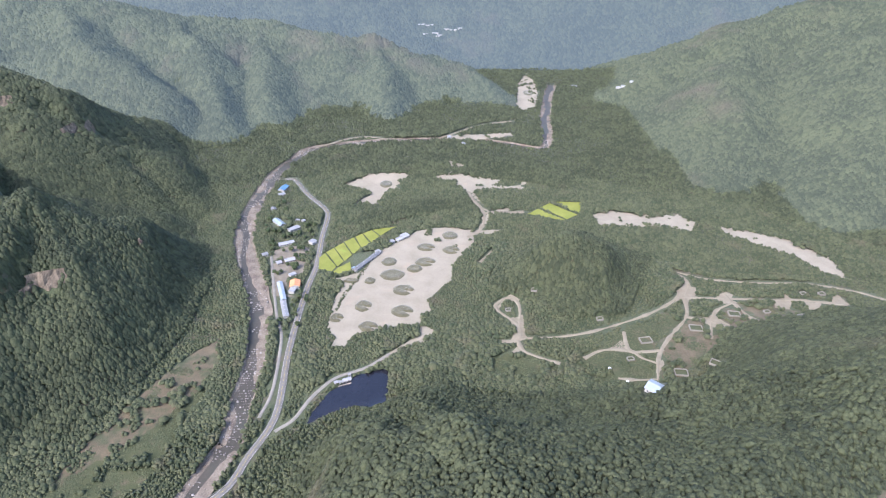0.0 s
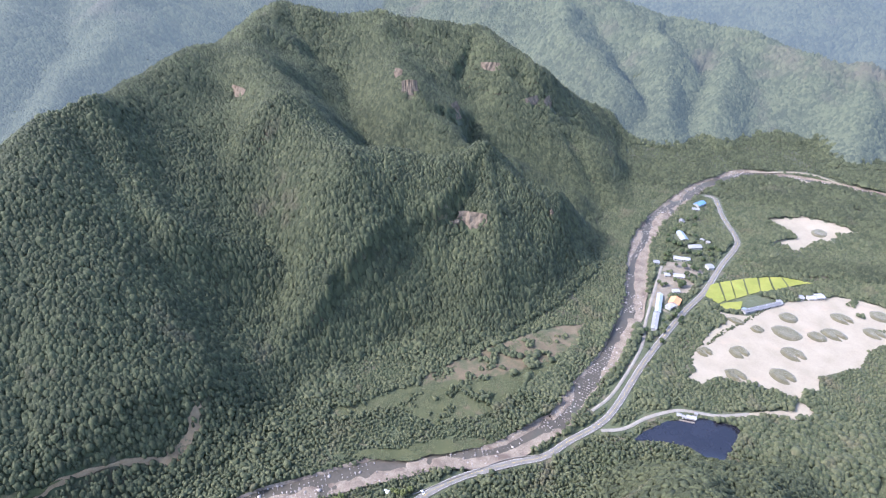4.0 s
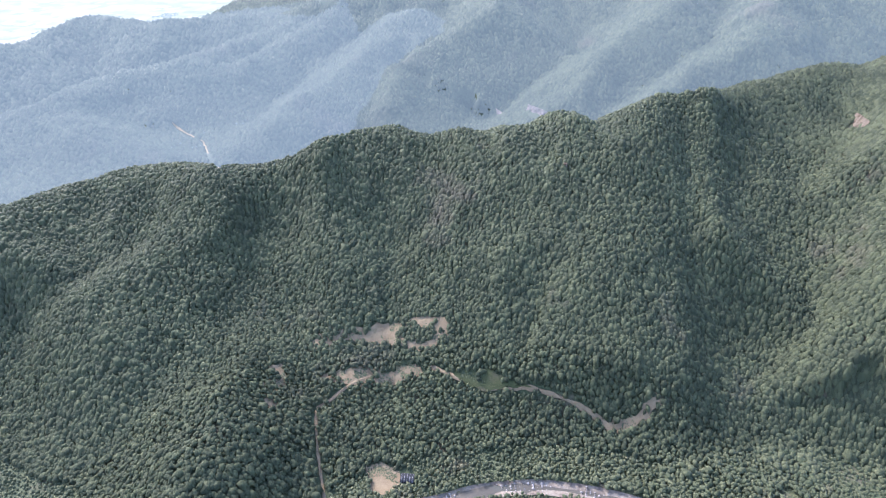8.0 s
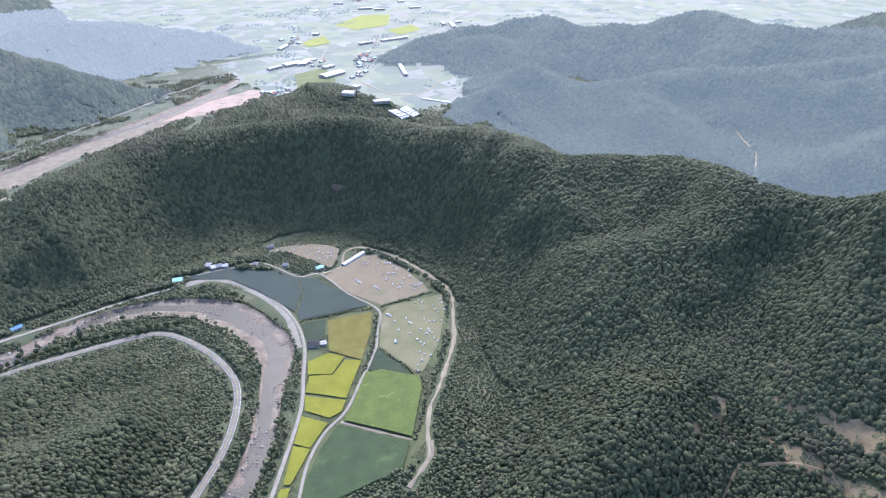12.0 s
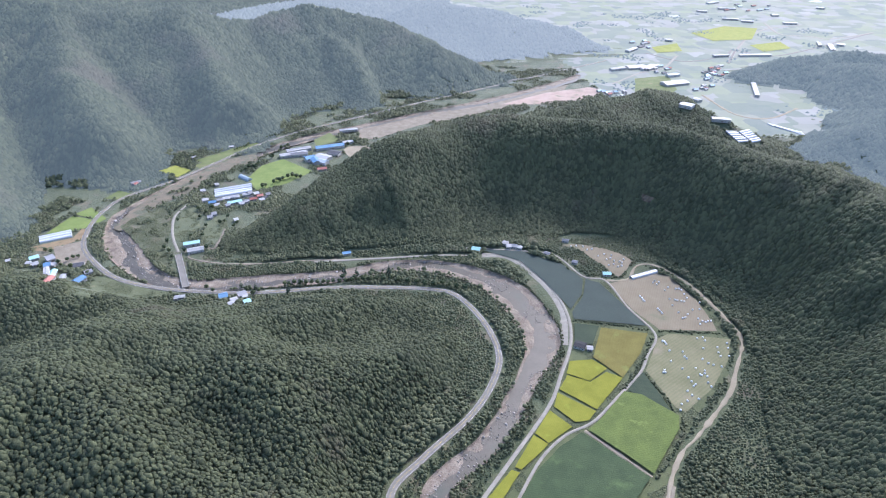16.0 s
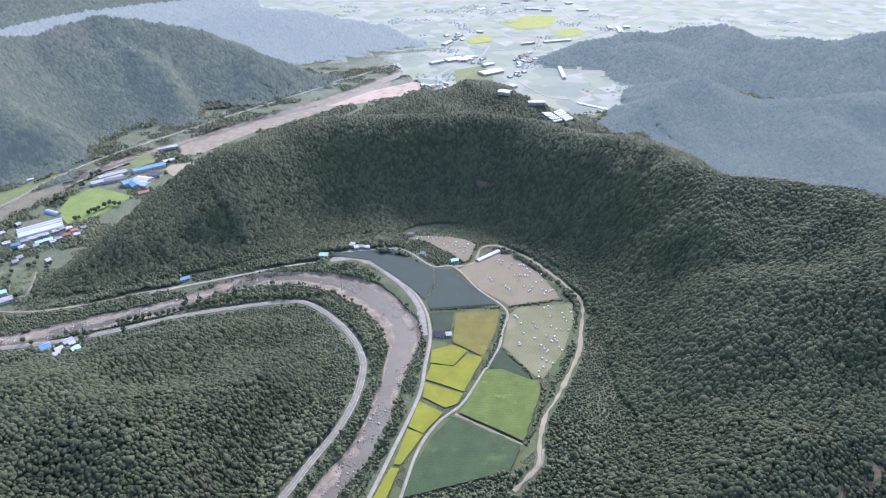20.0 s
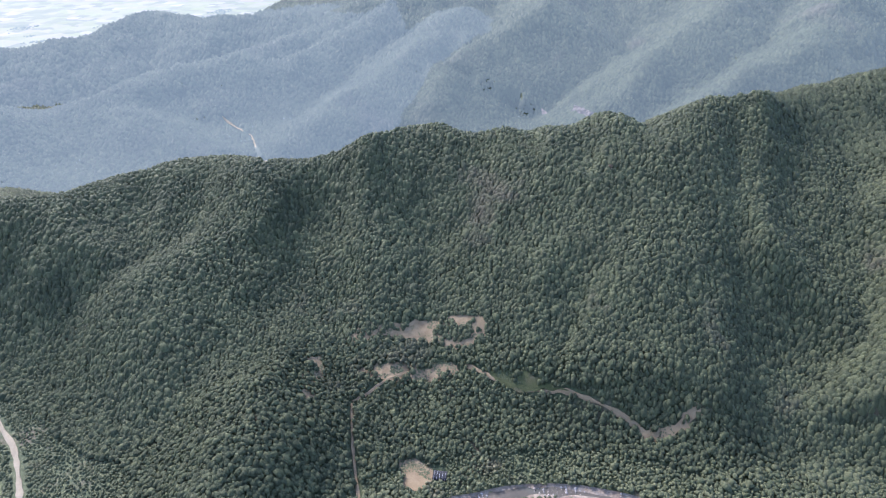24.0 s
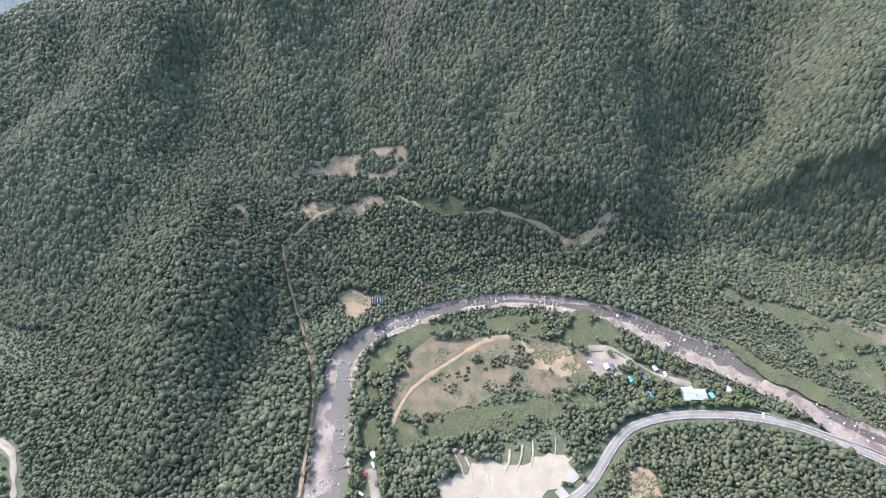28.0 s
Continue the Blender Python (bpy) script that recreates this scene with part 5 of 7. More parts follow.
def berm(x, y, a, b, notch):
    """A low oval earth bank overgrown with dry grass; some are open on one side."""
    n, rings = 40, 9
    verts, faces = [(0.0, 0.0, 0.0)], []
    gap = -0.45
    for r in range(1, rings + 1):
        for i in range(n):
            t = 2 * math.pi * i / n
            f = r / rings
            s = 1 + 0.12 * noise.noise(Vector((math.cos(t) * 1.5 + x, math.sin(t) * 1.5 + y, 0)))
            px, py = a * f * s * math.cos(t), b * f * s * math.sin(t)
            z = 2.3 * min(1, (1 - f) * 3.2) * (0.55 + 0.45 * f) + 0.35 * noise.noise(Vector((px * 0.5 + x, py * 0.5 + y, 3)))
            if notch:
                k = max(0.0, 1 - abs((t - gap + math.pi) % (2 * math.pi) - math.pi) / 0.42)
                z = z * (1 - k * min(1, f * 2)) - 1.2 * k * min(1, f * 2)
            verts.append((px, py, z if r < rings else -0.4))
    verts[0] = (0, 0, 1.2)
    for i in range(n):
        faces.append((0, 1 + i, 1 + (i + 1) % n))
    quads = [(1 + r * n + i, 1 + (r + 1) * n + i, 1 + (r + 1) * n + (i + 1) % n, 1 + r * n + (i + 1) % n) for r in range(rings - 1) for i in range(n)]
    tri = faces + [(q[0], q[1], q[2]) for q in quads] + [(q[0], q[2], q[3]) for q in quads]
    e = hub("earth_berm", x, y, 0, "low oval earth berm grown over with dry grass" if not notch else "horseshoe earth berm with a sandy opening", "berm", "berms on the sand", lift=0.45)
    ob = mesh_object("bank", verts, tri, ["tuft"])
    ob.parent = e
    rng = np.random.default_rng(int(abs(x * 7 + y)))
    V, F = [], []
    form = crown(1, int(abs(x)), 0.5)
    for _ in range(34):
        t, f = rng.uniform(0, 6.283), math.sqrt(rng.uniform(0.02, 0.8))
        if notch and abs((t - gap + math.pi) % (2 * math.pi) - math.pi) < 0.5:
            continue
        s = rng.uniform(0.4, 1.0)
        F.append(form[1] + sum(len(v) for v in V))
        V.append(form[0] * (s, s, s * 0.7) + (a * f * math.cos(t), b * f * math.sin(t), 1.5 * min(1, (1 - f) * 3)))
    ob = mesh_object("tufts", np.vstack(V), np.vstack(F), ["tuft"])
    ob.parent = e
    tagged(ob, "dry grass and low bushes", kind="stuff")


def bridge(x, y, yaw, length, width):
    e = hub("bridge", x, y, yaw, "flat concrete road bridge on piers over the river", "bridge", z=0.0)
    part("deck", boxed((0, 0, 0.25, length, width, 0.75)), "concrete", e)
    part("carriageway", boxed((0, 0, 1.0, length, width - 2.2, 0.05)), "asphalt", e)
    for s in (-1, 1):
        part("kerb", boxed((0, s * (width / 2 - 0.35), 1.0, length, 0.6, 0.3)), "concrete", e)
        rail = part("railing", boxed((0, s * (width / 2 - 0.25), 1.95, length, 0.12, 0.12), (0, s * (width / 2 - 0.25), 1.6, length, 0.08, 0.08)), "steel", e)
        many = int(length / 4)
        for i in range(many + 1):
            part("post", boxed((-length / 2 + length * i / many, s * (width / 2 - 0.25), 1.3, 0.16, 0.16, 0.7)), "steel", rail)
    many = max(2, int(length / 16))
    for i in range(many):
        part("pier", boxed((-length / 2 + length * (i + 0.5) / many, 0, -3.4, 1.3, width - 2, 3.7)), "concrete", e)


def weir(x, y, yaw, length):
    e = hub("weir", x, y, yaw, "low concrete weir with a gate house across the river", "weir", z=-2.4)
    part("sill", boxed((0, 0, 0, length, 3.0, 1.6)), "concrete", e)
    part("gate_house", boxed((length * 0.3, -6, 0, 22, 9, 2.6)), "concrete", e)
    for i in range(4):
        part("pillar", boxed((-length / 2 + length * (i + 0.5) / 4, 0, 1.5, 0.8, 3.4, 1.2)), "concrete", e)


def cliff(x, y, width, tall):
    """A bare rock face in a steep slope: cracked buttresses."""
    h0 = float(height(x, y))
    gxx, gyy = float(height(x + 8, y) - height(x - 8, y)), float(height(x, y + 8) - height(x, y - 8))
    if math.hypot(gxx, gyy) < 1:
        gxx, gyy = x, y
    yaw = math.degrees(math.atan2(-gyy, -gxx)) + 90
    nx_, nz_ = 15, 9
    v = []
    for j in range(nz_):
        for i in range(nx_):
            u, w = i / (nx_ - 1) - 0.5, j / (nz_ - 1)
            edge = 1 - 0.5 * abs(2 * u) ** 2
            r = noise.noise(Vector((u * 7 + x, w * 2.0, 0.3))) * 3.0 + noise.noise(Vector((u * 16 + y, w * 5.0, 0.8))) * 1.4
            v.append((u * width * (1 + 0.15 * noise.noise(Vector((w * 3, x, 0)))), -1.5 - r * 0.8 - 3.0 * edge + w * tall * 0.42, (w * 1.05 - 0.45) * tall * (0.7 + 0.3 * edge) + 0.8 * r * 0.3))
    # past 1100 m the face takes the rock copy with haze painted in
    e = mesh_object("rock_face", v, grid_faces(nx_, nz_), ["hazed_rock" if math.hypot(x, y) > 1100 else "rock"], smooth=False)
    e.matrix_basis = pose(x, y, h0 + 2, 0, 0, yaw)
    tagged(e, "bare pinkish rock face in the wooded slope", "rock face", "rock faces")
    CLEAR_THINGS.append((x, y, width * 0.3))


TREES = {}


def tree(x, y, size, kind):
    """A tree with trunk, limbs and a crown of many clumps; built once a kind, then copied."""
    rng = random.Random(int(x * 13 + y * 7))
    turn_, grow = rng.uniform(0, 360), size / 3.8 * rng.uniform(0.8, 1.2)
    CLEAR_THINGS.append((x, y, 2.0))
    key = kind + str(rng.randint(0, 1))
    m = pose(x, y, float(height(x, y)) + 0.1, 0, 0, turn_)
    if key not in TREES:
        words = {"round": "round green broadleaf tree on the valley floor", "bright": "yellow-green willow tree with a ragged crown", "conifer": "dark pointed conifer tree"}[kind]
        e = tagged(new("tree"), words, "tree", {"round": "broadleaf trees", "bright": "willow trees", "conifer": "conifer trees"}[kind])
        bm = bmesh.new()
        bmesh.ops.create_cone(bm, segments=7, radius1=0.35, radius2=0.14, depth=5.0, cap_ends=True, matrix=Matrix.Translation((0, 0, 2.3)))
        for i in range(4):
            a = i * 1.6 + 0.4
            bmesh.ops.create_cone(bm, segments=5, radius1=0.14, radius2=0.05, depth=2.6, cap_ends=True,
                                  matrix=Matrix.Translation((math.cos(a) * 0.9, math.sin(a) * 0.9, 3.6)) @ Matrix.Rotation(a, 4, "Z") @ Matrix.Rotation(0.8, 4, "Y"))
        part("trunk", bm, "bark", e)
        V, F = [], []
        r2 = np.random.default_rng(len(TREES) + 5)
        many = 46
        for i in range(many):
            form = crown(1, i + 40 * len(TREES), 0.5)
            if kind == "conifer":
                h_ = i / many
                a, f = r2.uniform(0, 6.283), (1 - h_) * 1.9
                p, s = (f * math.cos(a), f * math.sin(a), 1.6 + 8.5 * h_), 0.75 * (1.15 - h_)
            else:
                q = r2.normal(size=3)
                q /= np.linalg.norm(q)
                f = r2.uniform(0.55, 1.0)
                p, s = (q[0] * 2.5 * f, q[1] * 2.5 * f, 4.6 + q[2] * 2.1 * f), r2.uniform(0.6, 1.15)
            F.append(form[1] + sum(len(v) for v in V))
            V.append(form[0] * s + p)
        ob = mesh_object("crown", np.vstack(V), np.vstack(F), [{"round": "village_leaves", "bright": "bright_leaves", "conifer": "conifer_leaves"}[kind]])
        ob.parent = e
        e.matrix_basis = m @ Matrix.Scale(grow, 4)
        TREES[key] = e
    else:
        copy_thing(TREES[key], m).scale = (grow, grow, grow * rng.uniform(0.9, 1.15))




# ---- what stands where ----
# village by the upper bridge
house(-270, 945, 76, 18, 10, 4, "blue_roof", "small house with faded blue metal roof")
house(-268, 924, 28, 10, 7, 3, "white_roof", "low white farm shed by the trees")
house(-250, 827, -48, 23, 9, 3.5, "pale_blue_roof", "long house with pale blue metal roof")
house(-224, 809, 44, 17, 8, 3.5, "white_roof", "white roofed guest house under trees")
house(-230, 764, 21, 11, 7, 3, "white_roof", "white roofed hut beside the gravel yard")
house(-220, 769, 23, 9, 7, 3, "white_roof", "white roofed hut beside the gravel yard")
house(-189, 770, 51, 8, 9, 4, "white_roof", "white walled roadside shop")
house(-211, 722, 28, 13, 7, 3, "white_roof", "long white roofed shed in the yard")
house(-248, 736, 37, 7, 6, 3, "white_roof", "small white hut at the river bank")
house(-224, 715, 34, 6, 6, 3, "white_roof", "small white hut in the gravel yard")
house(-200, 686, 41, 8, 6, 3, "white_roof", "white roofed hut by dark bushes")
house(-191, 661, -81, 14, 12, 5, "orange_roof", "house with bright orange tiled roof")
house(-192, 650, 79, 10, 7, 3.5, "white_roof", "white wing beside the orange roofed house")
house(-269, 872, -55, 8, 6, 3, "grey_roof", "grey hut hidden among trees")
house(-224, 835, 75, 4, 5, 3, "white_roof", "tiny white hut beside the meadow")
house(-215, 834, 58, 4, 5, 3, "white_roof", "tiny white hut beside the meadow")
house(-205, 647, 110, 40, 6, 3.5, "pale_blue_roof", "long river-bank shed with white and blue roof")
house(-193, 610, 109, 33, 6, 3.5, "white_roof", "long white roofed shed on the river bank")
house(-77, 774, 48, 5, 7, 3, "white_roof", "white site hut at the sand's edge")
house(-67, 781, 41, 9, 7, 3, "white_roof", "white site hut at the sand's edge")
house(-60, 789, 44, 10, 9, 4, "white_roof", "larger white site hut at the sand's edge")
house(-107, 720, 59, 53, 6, 3, "grey_roof", "long grey roofed firing shelter along the sand")
house(-94, 745, 43, 5, 7, 3.5, "white_roof", "white square hut at the shelter's end")
house(-122, 702, 65, 4, 4, 3, "pale_blue_roof", "tiny pale blue hut by the paddy")
# huts on the training ground
bunker(225, 558, 9, 13)
bunker(289, 581, -5, 14)
bunker(344, 609, -5, 13)
bunker(248, 505, -5, 13)
bunker(287, 514, -36, 12)
bunker(200, 526, 11, 7)
bunker(109, 645, -10, 7)
bunker(181, 596, 10, 7)
bunker(385, 614, 11, 7)
bunker(75, 614, 11, 6)
bunker(447, 653, 11, 7)
bunker(470, 653, 11, 8)
house(180, 407, -41, 11, 13, 4, "pale_blue_roof", "single house with pale blue and white roof")
tank(174, 510)
tank(188, 490)
tank(185, 395)
excavator(191, 389, 40)
# sheds by the pond
float_hut(-112, 485, 4)
float_hut(-107, 486, 4)
float_hut(-104, 488, 5)
float_hut(-100, 490, 5)
float_hut(-100, 497, 3)
jetty(-105, 482, 24, 18)
# camp inside the river bend
house(-260, 204, 94, 8, 11, 4, "pale_blue_roof", "camp house with pale turquoise roof")
house(-259, 213, 88, 9, 9, 3.5, "white_roof", "white roofed wing of the camp house")
canopy_tent(-259, 223, "turquoise_tarp", "turquoise tarpaulin canopy under trees", 20)
canopy_tent(-261, 173, "blue_tarp", "blue tarpaulin canopy under trees", 20)
canopy_tent(-276, 161, "turquoise_tarp", "small turquoise tarpaulin canopy", 20)
canopy_tent(-277, 174, "dark_tarp", "dark blue tarpaulin canopy among trees", 20)
canopy_tent(-286, 184, "white_tarp", "small white canopy on the lane", 20)
canopy_tent(-289, 144, "white_tarp", "white party tent on the camp yard", 20)
canopy_tent(-288, 149, "dark_tarp", "dark grey tent on the camp yard", 20)
canopy_tent(-264, 238, "white_tarp", "small white canopy by the river", 20)
car(-241, 258, -20, "white_paint", "white car parked by the roadside")
car(-293, 131, 70, "white_paint", "white camper van on the camp yard")
car(-280, 191, 10, "white_paint", "small white van on the camp lane")
car(-202, -53, 80, "red_paint", "red car beside the willow trees")
car(-195, -44, 10, "dark_paint", "dark car on the gravel lane")
car(-209, -47, 20, "white_paint", "white van on the gravel lane")
car(-188, -55, 60, "white_paint", "white car under the trees")
car(-203, -52, 20, "red_paint", "red car beside the willow trees")
canopy_tent(-217, -47, "white_tarp", "white canopy beside the willow trees", 30)
slab(-197, 99, 10, 9)
slab(-184, 90, 8, 7)
boulder_heap(-219, 14)
boulder_heap(-218, 20)
shed(-366, -50, 89, 12, 10, 3, "black_net", "black net covered shed on the clearing")
# farm by the fields
greenhouse(-343, -657, -163, 41, 8, 3.5, "plastic", "long silver plastic greenhouse by the farm track")
house(-216, -525, 147, 12, 10, 3.5, "black_net", "low black roofed barn between fields")
house(-225, -519, 164, 6, 6, 3, "white_roof", "small white annex beside the black barn")
house(-179, -756, 143, 7, 8, 4, "white_roof", "white house at the wood's edge")
house(-182, -747, 174, 6, 8, 4, "white_roof", "bright white house at the wood's edge")
house(-190, -747, 161, 8, 7, 3.5, "grey_roof", "grey house at the wood's edge")
house(-197, -742, 158, 6, 7, 3.5, "white_roof", "white hut at the wood's edge")
house(-295, -663, 174, 10, 6, 3, "turquoise_roof", "small turquoise roofed hut by the stubble")
house(-135, -744, 157, 11, 8, 4, "turquoise_roof", "turquoise roofed hut beside the levee")
house(-266, -754, 165, 9, 5, 3, "grey_roof", "small grey hut at the field's edge")
house(-262, -696, 148, 7, 6, 3, "grey_roof", "grey hut among weeds by the fields")
house(-231, -722, 133, 8, 6, 3, "grey_roof", "grey hut among weeds by the fields")
# hamlet at the river bend
greenhouse(465, -859, -157, 41, 7, 3.5, "plastic", "long silver plastic greenhouse in a row of three")
greenhouse(462, -853, -158, 41, 7, 3.5, "plastic", "long silver plastic greenhouse in a row of three")
greenhouse(459, -846, -159, 41, 7, 3.5, "plastic", "long silver plastic greenhouse in a row of three")
house(466, -792, -152, 11, 9, 3.5, "turquoise_roof", "shed with pale turquoise metal roof")
house(443, -786, -142, 10, 14, 5, "grey_roof", "large house with grey-violet roof")
house(440, -770, -165, 8, 10, 4, "blue_roof", "house with bright blue roof")
house(433, -770, -103, 7, 7, 3.5, "white_roof", "white walled house beside the blue roof")
house(457, -774, -151, 7, 9, 4, "white_roof", "white farmhouse in the hamlet")
house(398, -764, -168, 13, 11, 4, "dark_roof", "dark roofed house by the bend")
house(418, -721, -68, 46, 6, 3, "white_roof", "white shed in the hamlet")
house(423, -744, -85, 15, 8, 3.5, "turquoise_roof", "green roofed barn in the hamlet")
house(375, -646, -100, 16, 8, 2.5, "rust_roof", "low shed with rusty red roof")
house(383, -724, -118, 14, 11, 4, "blue_roof", "long house with vivid blue roof")
house(380, -746, -149, 9, 8, 3.5, "grey_roof", "grey shed beside the lane")
house(400, -719, -79, 19, 6, 3, "white_roof", "white hut beside the lane")
house(468, -779, -177, 6, 6, 3, "white_roof", "small white shed by the orchard")
house(498, -788, -159, 5, 6, 3, "white_roof", "small white hut at the wood's edge")
house(251, -671, -179, 4, 5, 3, "white_roof", "tiny white hut by the road")
# village across the bridge
greenhouse(235, -994, -163, 60, 8, 3.5, "plastic", "white plastic greenhouse in a row of four")
greenhouse(234, -986, -163, 60, 8, 3.5, "plastic", "white plastic greenhouse in a row of four")
greenhouse(232, -978, -164, 59, 8, 3.5, "plastic", "white plastic greenhouse in a row of four")
greenhouse(231, -971, -164, 59, 8, 3.5, "plastic", "white plastic greenhouse in a row of four")
house(271, -948, -165, 9, 8, 3.5, "white_roof", "village house with white flat roof")
house(258, -938, -169, 11, 8, 3.5, "blue_roof", "village house with blue metal roof")
house(248, -946, -163, 9, 8, 3.5, "grey_roof", "village house with grey tiled roof")
house(249, -927, -160, 8, 8, 3.5, "white_roof", "village house with white flat roof")
house(239, -950, -167, 11, 8, 3.5, "white_roof", "village house with white flat roof")
house(230, -955, -160, 8, 8, 3.5, "grey_roof", "village house with grey tiled roof")
house(229, -933, -163, 9, 8, 3.5, "turquoise_roof", "village house with turquoise metal roof")
house(218, -937, -167, 11, 8, 3.5, "turquoise_roof", "village house with turquoise metal roof")
house(223, -955, -160, 8, 8, 3.5, "white_roof", "village house with white flat roof")
house(210, -961, -163, 9, 8, 3.5, "white_roof", "village house with white flat roof")
house(205, -936, -160, 8, 8, 3.5, "grey_roof", "village house with grey tiled roof")
house(195, -943, -167, 11, 8, 3.5, "rust_roof", "village house with rusty red roof")
house(186, -954, -163, 9, 8, 3.5, "rust_roof", "village house with rusty red roof")
house(181, -939, -161, 8, 8, 3.5, "white_roof", "village house with white flat roof")
house(174, -958, -157, 7, 8, 3.5, "grey_roof", "village house with grey tiled roof")
house(193, -963, -160, 8, 8, 3.5, "white_roof", "village house with white flat roof")
house(282, -984, -155, 7, 8, 3.5, "white_roof", "village house with white flat roof")
house(264, -1006, -150, 6, 8, 3.5, "white_roof", "village house with white flat roof")
house(200, -949, -160, 8, 8, 3.5, "dark_roof", "village house with dark tiled roof")
house(232, -925, -157, 7, 8, 3.5, "grey_roof", "village house with grey tiled roof")
house(252, -887, -161, 7, 8, 3.5, "grey_roof", "village house with grey tiled roof")
house(248, -897, -157, 7, 8, 3.5, "grey_roof", "village house with grey tiled roof")
house(211, -873, -158, 6, 8, 3.5, "white_roof", "village house with white flat roof")
house(211, -928, -157, 7, 8, 3.5, "white_roof", "village house with white flat roof")
house(178, -946, -157, 7, 8, 3.5, "dark_roof", "village house with dark tiled roof")
house(261, -805, -167, 21, 8, 5, "turquoise_roof", "long white building with green roof edge")
house(252, -787, -165, 21, 10, 4, "white_roof", "white building at the bridge")
shed(221, -1030, 133, 27, 10, 5, "pale_blue_roof", "arched pale blue barn by the pasture")
house(194, -668, -161, 10, 11, 4, "blue_roof", "house with vivid blue roof by the road")
house(179, -657, -156, 8, 9, 4, "white_roof", "white house by the road")
house(172, -670, -153, 10, 9, 4, "grey_roof", "grey roofed house by the road")
house(163, -652, -152, 8, 8, 4, "turquoise_roof", "house with pale turquoise roof")
house(181, -650, -155, 7, 7, 3.5, "white_roof", "white hut by the road")
house(168, -666, -161, 6, 8, 3.5, "white_roof", "white hut by the road")
house(247, -673, -175, 11, 5, 3, "white_roof", "low white shed by the road")
house(44, -755, -169, 11, 6, 3, "blue_roof", "tiny blue roofed hut at the wood's edge")
house(401, -1029, -145, 15, 8, 4, "grey_roof", "grey farmhouse beside the river road")
house(400, -1023, -119, 8, 6, 4, "rust_roof", "red roofed hut beside the river road")
house(328, -1135, -140, 10, 6, 3, "white_roof", "white shed beside the field")
house(269, -1182, -164, 9, 6, 3, "white_roof", "white hut at the wood's edge")
# works by the pasture
house(147, -1127, -162, 51, 12, 5, "white_roof", "long white works hall")
house(139, -1148, -161, 46, 12, 5, "white_roof", "long white works hall")
house(136, -1124, -175, 30, 10, 5, "grey_roof", "long grey works hall")
house(115, -1101, -156, 18, 16, 6, "blue_roof", "works hall with bright blue roof")
house(104, -1087, 110, 23, 14, 6, "blue_roof", "works hall with bright blue roof")
house(91, -1081, 147, 19, 14, 6, "pale_blue_roof", "works hall with pale blue roof")
house(92, -1104, 144, 29, 22, 5, "white_roof", "broad white works hall")
house(81, -1157, -166, 54, 14, 5, "blue_roof", "very long shed with blue roof")
house(46, -1179, -166, 21, 9, 4, "white_roof", "white shed beside the playing field")
house(91, -1052, -168, 16, 9, 4, "rust_roof", "brown roofed house below the works")
house(56, -1246, -165, 16, 9, 4, "white_roof", "white shed by the gravel bank")
house(38, -1249, -171, 18, 9, 4, "white_roof", "white shed by the gravel bank")
house(112, -1087, -175, 9, 7, 4, "dark_roof", "dark open lean-to at the works")
house(71, -1125, 152, 24, 18, 4, "dark_roof", "dark roofed hall beside the playing field")
house(204, -965, -136, 7, 9, 4, "grey_roof", "grey barn below the pasture")
# town at the valley mouth
house(-669, -1641, -164, 45, 14, 6, "white_roof", "long white hall in the hazy town")
house(-724, -1651, -170, 53, 26, 6, "white_roof", "long white hall in the hazy town")
house(-752, -1646, -139, 59, 8, 6, "white_roof", "long white hall in the hazy town")
house(-761, -1645, -138, 59, 8, 6, "white_roof", "long white hall in the hazy town")
house(-769, -1643, -138, 62, 8, 6, "white_roof", "long white hall in the hazy town")
house(-762, -1491, -168, 66, 30, 6, "white_roof", "long white hall in the hazy town")
house(-952, -1953, 138, 22, 16, 6, "white_roof", "long white hall in the hazy town")
house(-786, -1843, -139, 54, 14, 6, "white_roof", "long white hall in the hazy town")
house(-627, -1159, 132, 25, 20, 6, "white_roof", "long white hall in the hazy town")
house(-754, -1354, 107, 19, 14, 6, "white_roof", "long white hall in the hazy town")
house(-669, -1098, 159, 34, 12, 6, "white_roof", "long white hall in the hazy town")
house(-1118, -1740, 176, 93, 12, 6, "white_roof", "long white hall in the hazy town")
house(-1017, -1746, -179, 47, 10, 6, "white_roof", "long white hall in the hazy town")
house(-790, -1564, -168, 36, 14, 6, "white_roof", "long white hall in the hazy town")
house(-1422, -2593, -155, 65, 16, 6, "white_roof", "long white hall in the hazy town")
house(-1411, -2455, 162, 67, 14, 6, "white_roof", "long white hall in the hazy town")
house(-1522, -2308, 174, 26, 18, 6, "white_roof", "long white hall in the hazy town")
house(-1490, -2160, 164, 46, 16, 6, "white_roof", "long white hall in the hazy town")
house(-1320, -2257, 156, 55, 16, 6, "white_roof", "long white hall in the hazy town")
house(-1359, -2210, 151, 42, 16, 6, "white_roof", "long white hall in the hazy town")
house(-1289, -2415, 145, 39, 14, 6, "white_roof", "long white hall in the hazy town")
house(-1786, -2426, 131, 29, 14, 6, "white_roof", "long white hall in the hazy town")
house(-1391, -1848, 64, 50, 10, 6, "white_roof", "long white hall in the hazy town")
house(-1400, -1802, 62, 80, 14, 6, "white_roof", "long white hall in the hazy town")
house(-1453, -1834, 141, 22, 18, 6, "white_roof", "long white hall in the hazy town")
house(-933, -1416, 65, 111, 10, 6, "white_roof", "long white hall in the hazy town")
house(-909, -1588, -157, 10, 9, 4, "dark_roof", "town house with dark tiled roof")
house(-890, -1585, -165, 13, 9, 4, "dark_roof", "town house with dark tiled roof")
